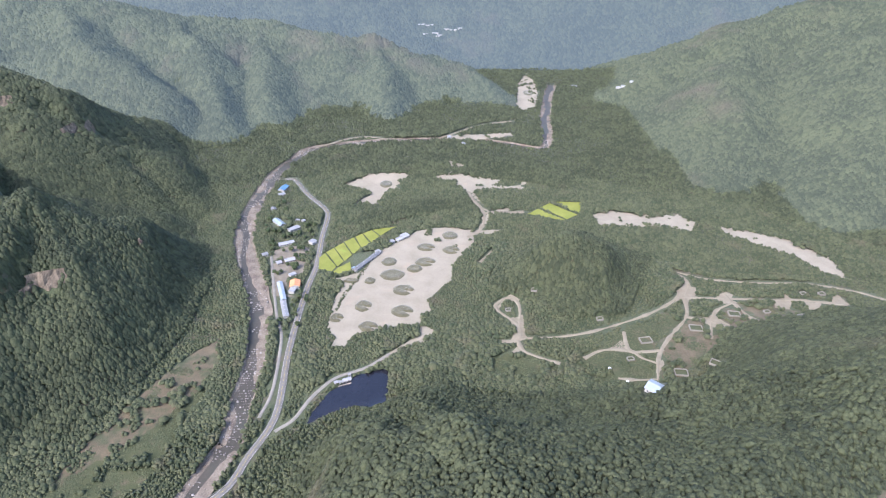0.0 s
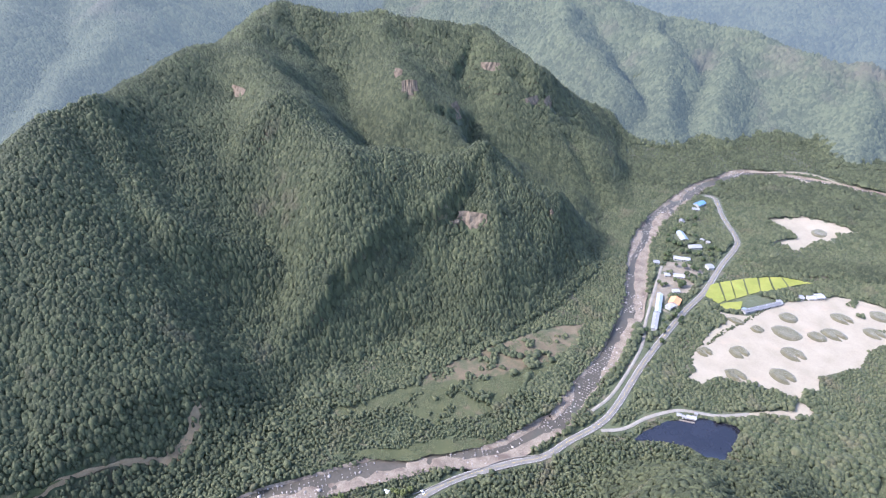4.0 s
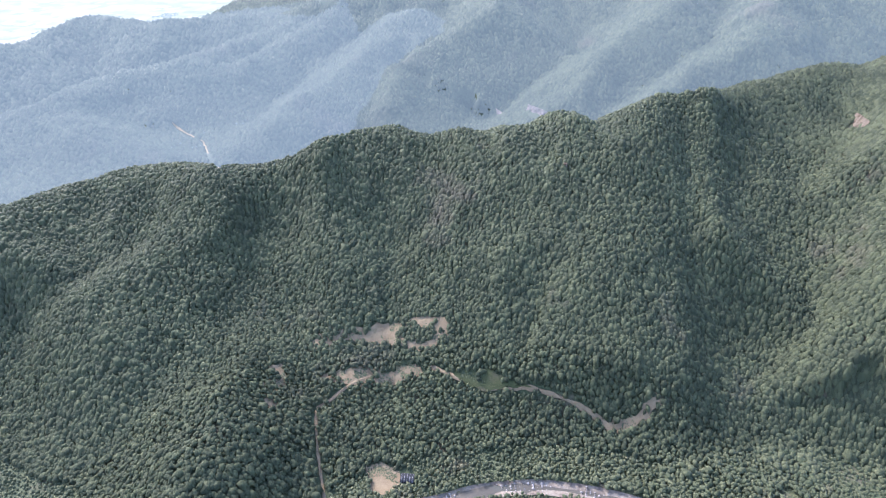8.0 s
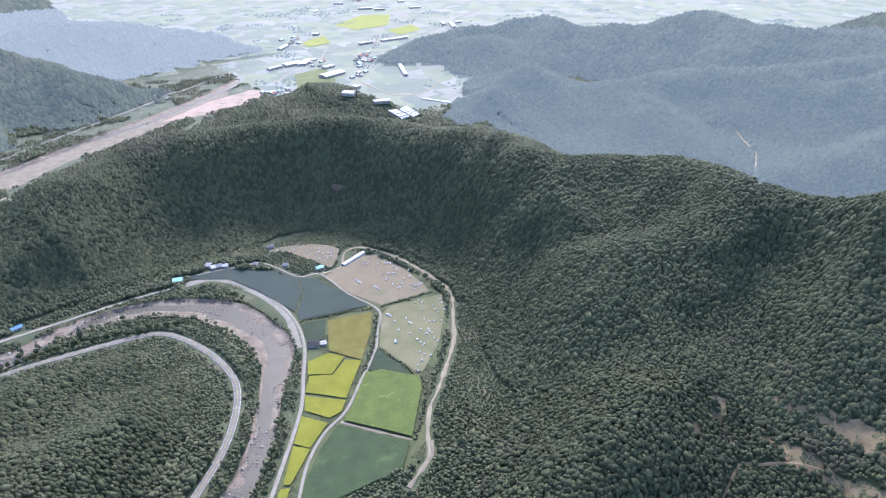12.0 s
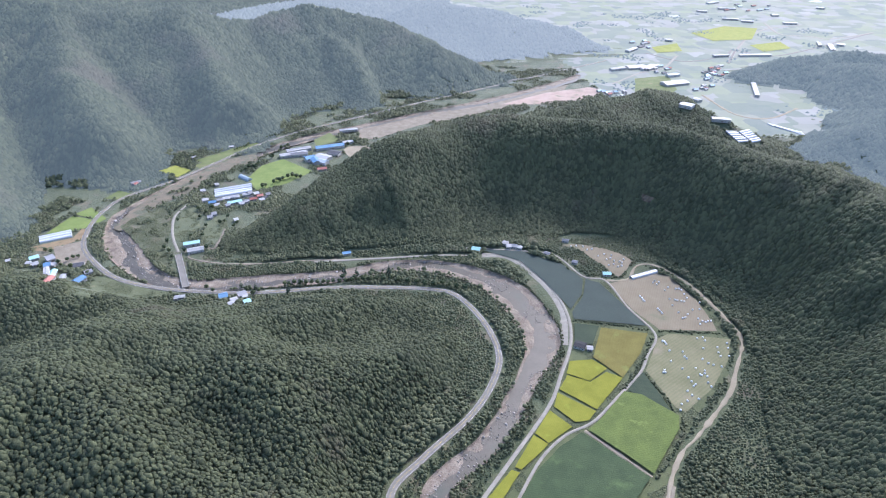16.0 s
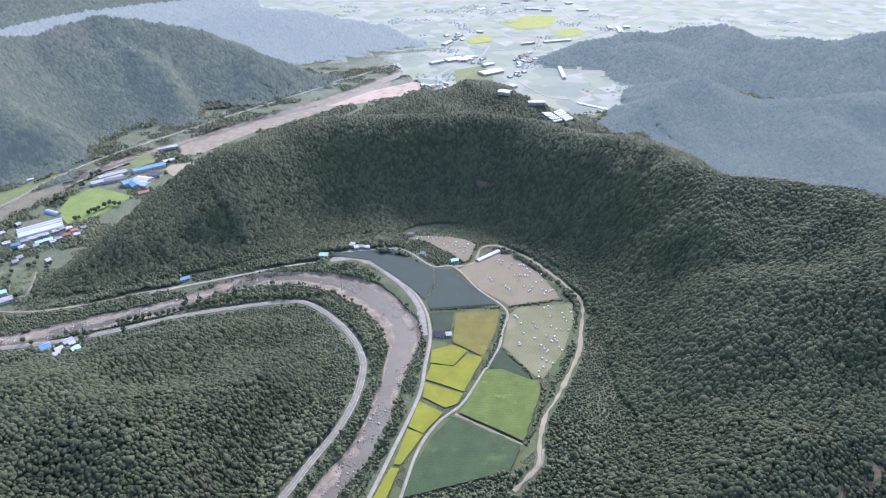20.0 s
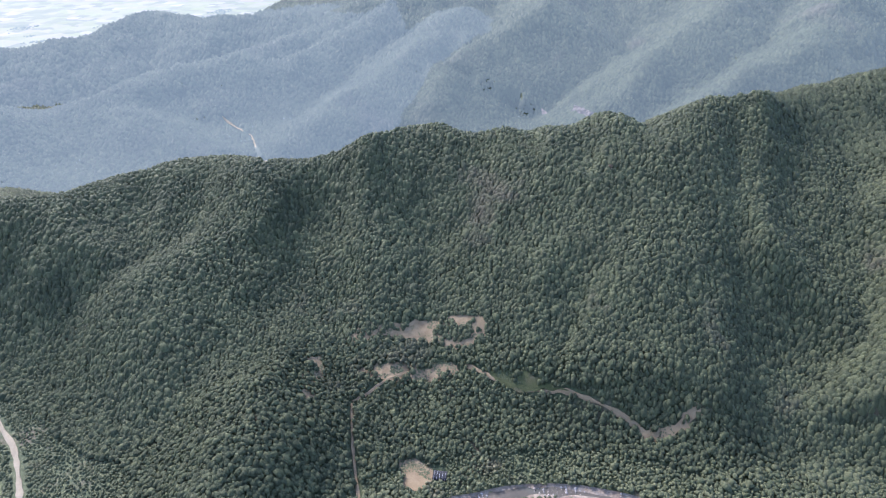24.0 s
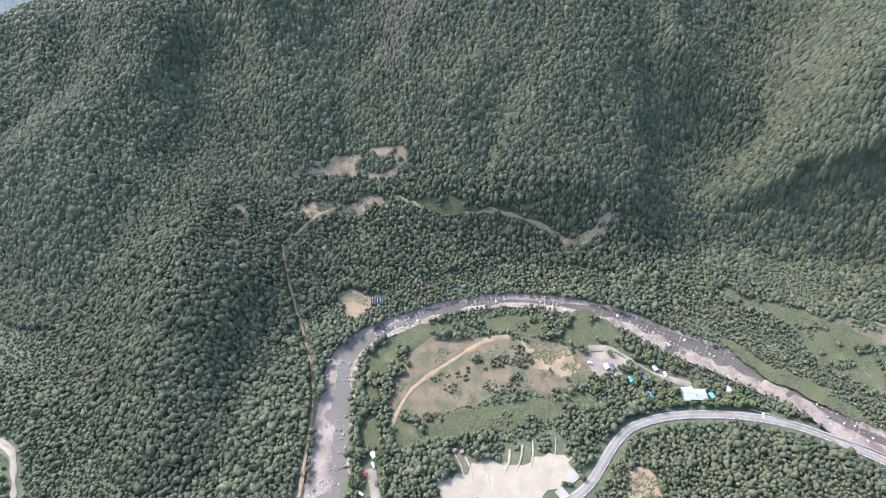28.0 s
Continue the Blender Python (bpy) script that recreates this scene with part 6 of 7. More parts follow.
house(-945, -1630, -165, 14, 9, 4, "grey_roof", "town house with grey tiled roof")
house(-936, -1566, -175, 11, 9, 4, "turquoise_roof", "town house with turquoise metal roof")
house(-861, -1521, -166, 13, 9, 4, "blue_roof", "town house with blue metal roof")
house(-925, -1609, -164, 13, 9, 4, "dark_roof", "town house with dark tiled roof")
house(-901, -1572, -162, 11, 9, 4, "white_roof", "town house with white flat roof")
house(-887, -1585, -166, 14, 9, 4, "white_roof", "town house with white flat roof")
house(-964, -1644, -163, 13, 9, 4, "white_roof", "town house with white flat roof")
house(-879, -1556, -160, 10, 9, 4, "turquoise_roof", "town house with turquoise metal roof")
house(-917, -1548, -180, 9, 9, 4, "rust_roof", "town house with rusty red roof")
house(-903, -1561, -164, 11, 9, 4, "blue_roof", "town house with blue metal roof")
house(-915, -1601, -166, 14, 9, 4, "dark_roof", "town house with dark tiled roof")
house(-915, -1586, -164, 13, 9, 4, "grey_roof", "town house with grey tiled roof")
house(-913, -1591, -165, 13, 9, 4, "grey_roof", "town house with grey tiled roof")
house(-911, -1582, -161, 11, 9, 4, "turquoise_roof", "town house with turquoise metal roof")
house(-876, -1545, -166, 13, 9, 4, "turquoise_roof", "town house with turquoise metal roof")
house(-909, -1578, -160, 11, 9, 4, "rust_roof", "town house with rusty red roof")
house(-911, -1548, -180, 11, 9, 4, "grey_roof", "town house with grey tiled roof")
house(-938, -1611, -157, 10, 9, 4, "rust_roof", "town house with rusty red roof")
house(-923, -1621, -162, 12, 9, 4, "rust_roof", "town house with rusty red roof")
house(-872, -1532, -163, 11, 9, 4, "grey_roof", "town house with grey tiled roof")
house(-613, -1444, -161, 9, 9, 4, "white_roof", "town house with white flat roof")
house(-553, -1451, -164, 10, 9, 4, "turquoise_roof", "town house with turquoise metal roof")
house(-595, -1409, -160, 8, 9, 4, "white_roof", "town house with white flat roof")
house(-577, -1440, -162, 10, 9, 4, "white_roof", "town house with white flat roof")
house(-561, -1448, -162, 10, 9, 4, "blue_roof", "town house with blue metal roof")
house(-569, -1424, -164, 10, 9, 4, "rust_roof", "town house with rusty red roof")
house(-567, -1437, -160, 9, 9, 4, "turquoise_roof", "town house with turquoise metal roof")
house(-588, -1438, -161, 9, 9, 4, "blue_roof", "town house with blue metal roof")
house(-607, -1426, -160, 9, 9, 4, "dark_roof", "town house with dark tiled roof")
house(-575, -1432, -165, 11, 9, 4, "grey_roof", "town house with grey tiled roof")
house(-800, -1627, -159, 10, 9, 4, "blue_roof", "town house with blue metal roof")
house(-773, -1638, -159, 11, 9, 4, "white_roof", "town house with white flat roof")
house(-783, -1655, -163, 13, 9, 4, "white_roof", "town house with white flat roof")
house(-810, -1633, -162, 12, 9, 4, "rust_roof", "town house with rusty red roof")
house(-798, -1575, -166, 13, 9, 4, "turquoise_roof", "town house with turquoise metal roof")
house(-777, -1589, -163, 12, 9, 4, "dark_roof", "town house with dark tiled roof")
house(-761, -1602, -156, 9, 9, 4, "grey_roof", "town house with grey tiled roof")
house(-796, -1659, -165, 14, 9, 4, "blue_roof", "town house with blue metal roof")
house(-827, -1945, -162, 16, 9, 4, "blue_roof", "town house with blue metal roof")
house(-851, -1872, -157, 13, 9, 4, "blue_roof", "town house with blue metal roof")
house(-855, -1923, -161, 15, 9, 4, "grey_roof", "town house with grey tiled roof")
house(-842, -1894, -152, 11, 9, 4, "dark_roof", "town house with dark tiled roof")
house(-829, -1884, -160, 14, 9, 4, "dark_roof", "town house with dark tiled roof")
house(-862, -1928, -162, 16, 9, 4, "grey_roof", "town house with grey tiled roof")
house(-873, -1958, -155, 13, 9, 4, "turquoise_roof", "town house with turquoise metal roof")
house(-871, -1932, -162, 16, 9, 4, "rust_roof", "town house with rusty red roof")
house(-1493, -2505, -157, 22, 9, 4, "turquoise_roof", "town house with turquoise metal roof")
house(-1619, -2509, -150, 18, 9, 4, "dark_roof", "town house with dark tiled roof")
house(-1396, -2430, -159, 22, 9, 4, "rust_roof", "town house with rusty red roof")
house(-1476, -2413, -152, 18, 9, 4, "rust_roof", "town house with rusty red roof")
house(-1393, -2472, -150, 18, 9, 4, "white_roof", "town house with white flat roof")
house(-1556, -2513, -158, 22, 9, 4, "rust_roof", "town house with rusty red roof")
house(-1567, -2435, -160, 23, 9, 4, "blue_roof", "town house with blue metal roof")
house(-1577, -2619, -158, 24, 9, 4, "grey_roof", "town house with grey tiled roof")
house(-1505, -2549, -157, 22, 9, 4, "grey_roof", "town house with grey tiled roof")
house(-1525, -2417, -160, 23, 9, 4, "blue_roof", "town house with blue metal roof")
house(-827, -1467, -165, 12, 9, 4, "white_roof", "town house with white flat roof")
house(-790, -1436, -166, 12, 9, 4, "blue_roof", "town house with blue metal roof")
house(-813, -1447, -163, 10, 9, 4, "white_roof", "town house with white flat roof")
house(-817, -1438, -161, 9, 9, 4, "grey_roof", "town house with grey tiled roof")
house(-846, -1463, -166, 12, 9, 4, "blue_roof", "town house with blue metal roof")
house(-819, -1442, -166, 11, 9, 4, "rust_roof", "town house with rusty red roof")
greenhouse(-834, -1180, 98, 18, 6, 3, "plastic", "white plastic greenhouse in a long row")
greenhouse(-839, -1173, 98, 18, 6, 3, "plastic", "white plastic greenhouse in a long row")
greenhouse(-843, -1165, 98, 17, 6, 3, "plastic", "white plastic greenhouse in a long row")
greenhouse(-847, -1158, 98, 17, 6, 3, "plastic", "white plastic greenhouse in a long row")
greenhouse(-851, -1150, 97, 17, 6, 3, "plastic", "white plastic greenhouse in a long row")
greenhouse(-855, -1143, 95, 18, 6, 3, "plastic", "white plastic greenhouse in a long row")
greenhouse(-858, -1134, 91, 19, 6, 3, "plastic", "white plastic greenhouse in a long row")
greenhouse(-860, -1124, 85, 22, 6, 3, "plastic", "white plastic greenhouse in a long row")
greenhouse(-860, -1113, 78, 26, 6, 3, "plastic", "white plastic greenhouse in a long row")
greenhouse(-676, -1067, 167, 19, 6, 3, "plastic", "white plastic greenhouse in a block")
greenhouse(-703, -1068, -160, 26, 6, 3, "plastic", "white plastic greenhouse in a block")
greenhouse(-678, -1062, 173, 19, 6, 3, "plastic", "white plastic greenhouse in a block")
greenhouse(-706, -1064, -160, 26, 6, 3, "plastic", "white plastic greenhouse in a block")
greenhouse(-680, -1057, 178, 20, 6, 3, "plastic", "white plastic greenhouse in a block")
greenhouse(-709, -1060, -160, 26, 6, 3, "plastic", "white plastic greenhouse in a block")
greenhouse(-683, -1052, -179, 21, 6, 3, "plastic", "white plastic greenhouse in a block")
greenhouse(-712, -1056, -161, 25, 6, 3, "plastic", "white plastic greenhouse in a block")
greenhouse(-686, -1048, -176, 22, 6, 3, "plastic", "white plastic greenhouse in a block")
greenhouse(-715, -1051, -162, 25, 6, 3, "plastic", "white plastic greenhouse in a block")
greenhouse(-688, -1043, -173, 22, 6, 3, "plastic", "white plastic greenhouse in a block")
greenhouse(-718, -1047, -164, 24, 6, 3, "plastic", "white plastic greenhouse in a block")
# hamlets up the valley
house(-85, 1931, 20, 11, 9, 4, "white_roof", "white house in the upper valley")
house(-74, 1937, 17, 9, 9, 4, "white_roof", "white house in the upper valley")
house(-61, 1935, 12, 11, 9, 4, "white_roof", "white house in the upper valley")
house(-47, 1937, 5, 9, 9, 4, "white_roof", "white house in the upper valley")
house(-67, 1892, 47, 13, 9, 4, "white_roof", "white house in the upper valley")
house(-37, 1905, 1, 17, 9, 4, "white_roof", "white house in the upper valley")
house(-22, 1904, 23, 13, 9, 4, "white_roof", "white house in the upper valley")
house(-4, 1923, -3, 14, 9, 4, "white_roof", "white house in the upper valley")
house(15, 1919, 6, 20, 9, 4, "white_roof", "white house in the upper valley")
house(34, 1931, 27, 12, 9, 4, "white_roof", "white house in the upper valley")
house(-30, 1896, 14, 11, 9, 4, "white_roof", "white house in the upper valley")
house(309, 1546, 12, 12, 9, 4, "white_roof", "white house in the upper valley")
house(315, 1542, 19, 7, 9, 4, "white_roof", "white house in the upper valley")
house(399, 1454, -49, 12, 9, 4, "white_roof", "white house in the upper valley")
house(410, 1453, -39, 12, 9, 4, "white_roof", "white house in the upper valley")
house(430, 1467, -41, 6, 9, 4, "white_roof", "white house in the upper valley")
house(4, 1188, 14, 6, 9, 4, "white_roof", "white house in the upper valley")
house(-38, 1164, 20, 4, 9, 4, "white_roof", "white house in the upper valley")
house(32, 1153, 20, 4, 9, 4, "white_roof", "white house in the upper valley")
# bridges, weir
bridge(260, -739, 109, 89, 9)
bridge(-1048, -1740, -125, 156, 9)
weir(90, -717, -98, 36)
# bales
for x, y in [(-319, -610), (-320, -607), (-320, -603), (-320, -600), (-331, -582), (-331, -579), (-332, -576), (-332, -572), (-312, -522), (-313, -520), (-313, -517), (-311, -523), (-293, -476), (-292, -473), (-290, -473), (-311, -506), (-325, -502), (-324, -495), (-324, -492), (-306, -490), (-312, -476), (-347, -637), (-351, -641), (-351, -633), (-355, -638), (-356, -619), (-363, -625), (-370, -621), (-374, -620), (-376, -617), (-375, -608), (-359, -598), (-362, -596), (-366, -595), (-353, -600), (-351, -587), (-369, -593), (-376, -599), (-387, -588), (-371, -575), (-379, -575), (-362, -568), (-352, -572), (-356, -561), (-352, -560)]:
    bale(x, y)
for x, y in [(-369, -558), (-372, -553), (-375, -551), (-379, -552), (-383, -552), (-367, -547), (-269, -739), (-278, -740), (-286, -736), (-290, -727), (-296, -728), (-300, -709), (-308, -700), (-313, -701), (-317, -695), (-323, -692), (-326, -688), (-331, -696), (-305, -684), (-313, -687), (-316, -679), (-322, -682), (-308, -712), (-318, -709)]:
    bale(x, y)
for x, y in [(-352, -523), (-359, -524), (-358, -518), (-381, -510), (-378, -502), (-367, -506), (-350, -505), (-340, -488), (-343, -481), (-348, -479), (-355, -475), (-363, -491), (-372, -490), (-326, -476), (-334, -471), (-328, -464), (-332, -461), (-312, -462), (-313, -456), (-316, -452), (-312, -450), (-329, -452), (-330, -447), (-327, -465), (-308, -431), (-303, -443), (-305, -438), (-289, -427), (-284, -419), (-296, -430), (-333, -466), (-364, -496)]:
    bale(x, y)
# earth berms on the sand
berm(5, 795, 11.5, 12.8, 0)
berm(-28, 761, 13.1, 11.5, 1)
berm(7, 754, 12.4, 11.3, 1)
berm(-77, 722, 11.2, 11.2, 0)
berm(-28, 722, 14.2, 12.2, 1)
berm(-42, 705, 10.5, 9.8, 0)
berm(-70, 690, 16.8, 13.8, 0)
berm(-98, 675, 7.7, 7.9, 0)
berm(-122, 675, 10.7, 6.0, 0)
berm(-54, 655, 13.7, 12.3, 1)
berm(-100, 620, 10.8, 11.9, 1)
berm(-52, 610, 13.5, 12.8, 1)
berm(-129, 596, 8.9, 8.6, 1)
berm(-90, 580, 11.5, 9.7, 1)
berm(-130, 558, 6.3, 7.9, 1)
berm(-102, 969, 11.0, 14, 0)
berm(193, 1494, 12.2, 22, 0)
# bare rock faces
cliff(-404, 528, 36, 21)
cliff(-418, 516, 15, 10)
cliff(-717, 434, 30, 18)
cliff(-623, 658, 24, 33)
cliff(-662, 670, 16, 20)
cliff(-536, 917, 33, 36)
cliff(-555, 881, 32, 14)
cliff(-637, 871, 33, 16)
cliff(-589, 726, 22, 24)
cliff(-1303, 45, 71, 20)
cliff(-1195, 117, 56, 14)
cliff(-359, 633, 6, 7)
cliff(-631, 97, 4, 6)
cliff(-391, -781, 19, 8)
# single trees
for x, y in [(121, -687), (116, -687), (109, -687), (101, -686), (94, -686), (87, -686), (80, -686), (72, -686), (66, -686), (60, -686), (52, -685), (44, -685), (36, -685), (28, -685), (21, -685), (12, -685), (5, -685), (-3, -684)]:
    tree(x, y, 3.6, "round")
for x, y in [(46, -701), (30, -696), (156, -680), (175, -687), (115, -669), (-12, -695)]:
    tree(x, y, 5, "conifer")
for x, y in [(48, -694), (33, -692), (22, -687), (13, -685), (4, -687), (-4, -683), (-14, -685), (-23, -680), (-35, -675), (-46, -673), (-56, -666), (-67, -663), (-78, -664), (-87, -660), (-95, -655), (-106, -652)]:
    tree(x, y, 4.2, "round")
for x, y in [(-246, 770), (-241, 759), (-241, 749), (-247, 762), (-214, 746), (-211, 709), (-204, 706), (-198, 704), (-200, 699), (-224, 690), (-219, 687), (-216, 692), (-191, 739), (-203, 749), (-198, 749), (-201, 822), (-194, 817), (-199, 799), (-202, 782), (-212, 793), (-217, 787), (-232, 781), (-225, 787), (-192, 788), (-257, 892), (-263, 879), (-248, 866), (-266, 852), (-265, 834), (-266, 815), (-235, 834), (-206, 816), (-242, 798), (-250, 798), (-259, 798), (-194, 674), (-224, 744), (-204, 729), (-198, 731)]:
    tree(x, y, 4.2, "round")
for x, y in [(-182, 601), (-180, 608), (-186, 617), (-183, 625), (-180, 635), (-180, 645), (-177, 598), (-185, 571), (-193, 586), (-171, 579), (-166, 534), (-164, 520), (-165, 544), (-170, 626), (-171, 634)]:
    tree(x, y, 3.4, "round")
for x, y in [(-302, 149), (-304, 174), (-297, 168), (-295, 173), (-296, 180), (-291, 164), (-267, 132), (-287, 154), (-286, 157), (-279, 166), (-271, 170), (-275, 178), (-274, 166), (-271, 187), (-283, 197), (-290, 204), (-287, 208), (-262, 186), (-259, 190), (-254, 175), (-263, 190), (-251, 232), (-255, 242), (-250, 245), (-249, 251), (-251, 228), (-249, 223), (-252, 204), (-252, 196), (-250, 178), (-255, 171), (-265, 167), (-252, 189), (-251, 215), (-260, 242)]:
    tree(x, y, 3.6, "bright")
for x, y in [(-219, -55), (-215, -59), (-198, -61), (-196, -58), (-194, -62), (-204, -57), (-210, -41), (-195, -38), (-188, -39), (-217, -44), (-204, -37)]:
    tree(x, y, 3.8, "bright")
for x, y in [(428, -775), (422, -768), (419, -781), (413, -786), (408, -789), (449, -805), (459, -811), (407, -761), (380, -744), (377, -751), (425, -758), (447, -765)]:
    tree(x, y, 3.4, "round")
for x, y in [(269, -920), (261, -904), (275, -916), (227, -870), (225, -885), (233, -865), (252, -858), (268, -831), (251, -829), (267, -889), (255, -919), (244, -912), (198, -919), (189, -923), (238, -791), (288, -789), (297, -799), (280, -772), (297, -816), (298, -882), (211, -853), (208, -863), (267, -787), (209, -682), (168, -681), (158, -670), (218, -690), (152, -676)]:
    tree(x, y, 3.6, "round")
for x, y in [(186, -989), (182, -993), (169, -1003), (166, -1014), (160, -1010), (156, -1017), (147, -1020), (140, -1027), (133, -1023), (126, -1020), (208, -1084), (211, -1076), (225, -1065), (231, -1057), (187, -1118), (184, -1120), (172, -1159), (166, -1166), (161, -1172), (47, -1166), (33, -1179), (206, -1088), (220, -1073)]:
    tree(x, y, 4.2, "round")
for x, y in [(260, -1166), (256, -1169), (252, -1173), (248, -1176), (244, -1180), (241, -1185), (238, -1189), (221, -1206), (216, -1211), (211, -1215), (207, -1223), (202, -1228), (197, -1232), (192, -1236)]:
    tree(x, y, 2.8, "round")


# ---- backdrop: the far hills and the plain, their haze painted in as glow ----
NEAR = [i for i in range(len(RIDGES)) if i not in DISTANT]


def is_distant(x, y):
    far = hills(x, y, DISTANT)
    near = hills(x, y, NEAR)
    behind = (near < 400) & (x < -830) & (y < 430) & (y > -1000) | (near < 12) & ((x < -900) & (y > -1000) | (y > 1700) | (x < -560) & (y < -1120))
    return (far > np.maximum(near, np.where((y < -800) & (x > 0), 1.0, 7.0))) & (np.hypot(x, y) > 880) | behind | (np.hypot(x, y) > 2350)


turn = np.radians(np.arange(-47.0, 224.0, 0.42))
reach_ = [880.0]
while reach_[-1] < 4700:
    reach_.append(reach_[-1] * 1.0125)
A, R = np.meshgrid(turn, np.array(reach_))
bx_, by_ = -R * np.sin(A), R * np.cos(A)
bz_ = land(bx_, by_)
bz_ = bz_ + 0.15 + np.clip(bz_ / 12, 0, 1) * 1.5
sel = is_distant(bx_, by_)
q = grid_faces(len(turn), len(reach_))[:, ::-1]
keep = sel.ravel()[q].any(1)
q = q[keep]
used, q = np.unique(q, return_inverse=True)
pts = np.stack([bx_, by_, bz_], -1).reshape(-1, 3)[used]
q = q.reshape(-1, 4)
centre = pts[q].mean(1)
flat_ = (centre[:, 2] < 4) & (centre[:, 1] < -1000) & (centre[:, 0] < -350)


def range_at(x, y):
    """The distant range that a place belongs to, as a number."""
    return np.argmax(np.stack([hills(x, y, RANGES[k]) for k in RANGES]), 0)


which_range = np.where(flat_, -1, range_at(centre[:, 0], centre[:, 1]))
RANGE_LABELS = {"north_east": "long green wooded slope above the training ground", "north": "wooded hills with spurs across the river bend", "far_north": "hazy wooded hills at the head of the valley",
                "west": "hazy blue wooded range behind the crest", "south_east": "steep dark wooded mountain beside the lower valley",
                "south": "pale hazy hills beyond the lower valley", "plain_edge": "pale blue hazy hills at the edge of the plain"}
# one mesh a range, each in its own material with a haze glow
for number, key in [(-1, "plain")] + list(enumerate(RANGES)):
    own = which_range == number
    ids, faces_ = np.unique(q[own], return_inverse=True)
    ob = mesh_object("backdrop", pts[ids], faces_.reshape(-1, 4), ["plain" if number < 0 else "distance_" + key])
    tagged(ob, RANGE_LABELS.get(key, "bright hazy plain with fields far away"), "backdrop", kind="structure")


# ---- woods ----
CELL = 3.0
mx, my = np.arange(-1200, 900, CELL), np.arange(-1700, 1750, CELL)
MX, MY = np.meshgrid(mx, my)
OPEN = np.zeros(MX.shape, bool)


def clear_polygon(poly, grow=0.0):
    p = np.array(poly, float)
    a, b = np.searchsorted(mx, [p[:, 0].min(), p[:, 0].max()])
    c, d = np.searchsorted(my, [p[:, 1].min(), p[:, 1].max()])
    OPEN[c:d, a:b] |= inside(MX[c:d, a:b], MY[c:d, a:b], p)


def clear_line(line, half):
    half = np.broadcast_to(half, (len(line),))
    for p, h in zip(line, half):
        a, b = np.searchsorted(mx, [p[0] - h, p[0] + h])
        c, d = np.searchsorted(my, [p[1] - h, p[1] + h])
        OPEN[c:d, a:b] |= (MX[c:d, a:b] - p[0]) ** 2 + (MY[c:d, a:b] - p[1]) ** 2 < h * h


for _, stuff, _, outline in PATCHES:
    if stuff in ("meadow", "drygrass"):
        clear_polygon(outline)
speckle = wave(MX, MY, 13.0, 61) + 0.5 * wave(MX, MY, 5.0, 62)
OPEN &= speckle < 0.38
for _, stuff, _, outline in PATCHES:
    if stuff not in ("meadow", "drygrass"):
        clear_polygon(outline)
OPEN &= ~((MY > 760) & (MX > -40) & (speckle > 0.75))
OPEN &= ~((MX < -380) & (MX > -560) & (MY > -230) & (MY < 60) & (speckle > 0.1))
for _, _, outline in FIELDS:
    clear_polygon(outline)
for _, stuff, width, nodes in WAYS:
    clear_line(along(nodes, 3.0), width / 2 + (1.4 if stuff == "soil" else 3.4))
clear_line(fine, fine[:, 2] * 0.92)
clear_line(along([(275, -781), (245, -697)], 3.0), 9.0)
clear_line(np.stack([rx_[:, 2], ry_[:, 2]], 1), 8.0)


for cx, cy, cr in CLEAR_THINGS:
    clear_line([(cx, cy)], cr)


def is_open(x, y):
    i, j = ((x - mx[0]) / CELL + 0.5).astype(int), ((y - my[0]) / CELL + 0.5).astype(int)
    ok = (i >= 0) & (j >= 0) & (i < len(mx)) & (j < len(my))
    return np.where(ok, OPEN[np.clip(j, 0, len(my) - 1), np.clip(i, 0, len(mx) - 1)], False)


def cap(seed, rings=1):
    """A domed five-sided crown for woods farther off, of one or two rings."""
    rng = np.random.default_rng(seed)
    a = np.arange(5) * math.tau / 5 + rng.uniform(-0.3, 0.3, 5)
    r = rng.uniform(0.85, 1.3, 5)
    low = np.column_stack([r * np.cos(a), r * np.sin(a), rng.uniform(-1.0, -0.45, 5)])
    high = np.column_stack([0.6 * r * np.cos(a + 0.5), 0.6 * r * np.sin(a + 0.5), rng.uniform(0.3, 0.7, 5)])
    tip = [[rng.uniform(-0.25, 0.25), rng.uniform(-0.25, 0.25), 0.85]]
    top = [[0, 1 + i, 1 + (i + 1) % 5] for i in range(5)]
    if rings == 1:
        return np.vstack([tip, low]), np.array(top)
    skirt = [f for i in range(5) for f in ([1 + i, 6 + i, 6 + (i + 1) % 5], [1 + i, 6 + (i + 1) % 5, 1 + (i + 1) % 5])]
    return np.vstack([tip, high, low]), np.array(top + skirt)


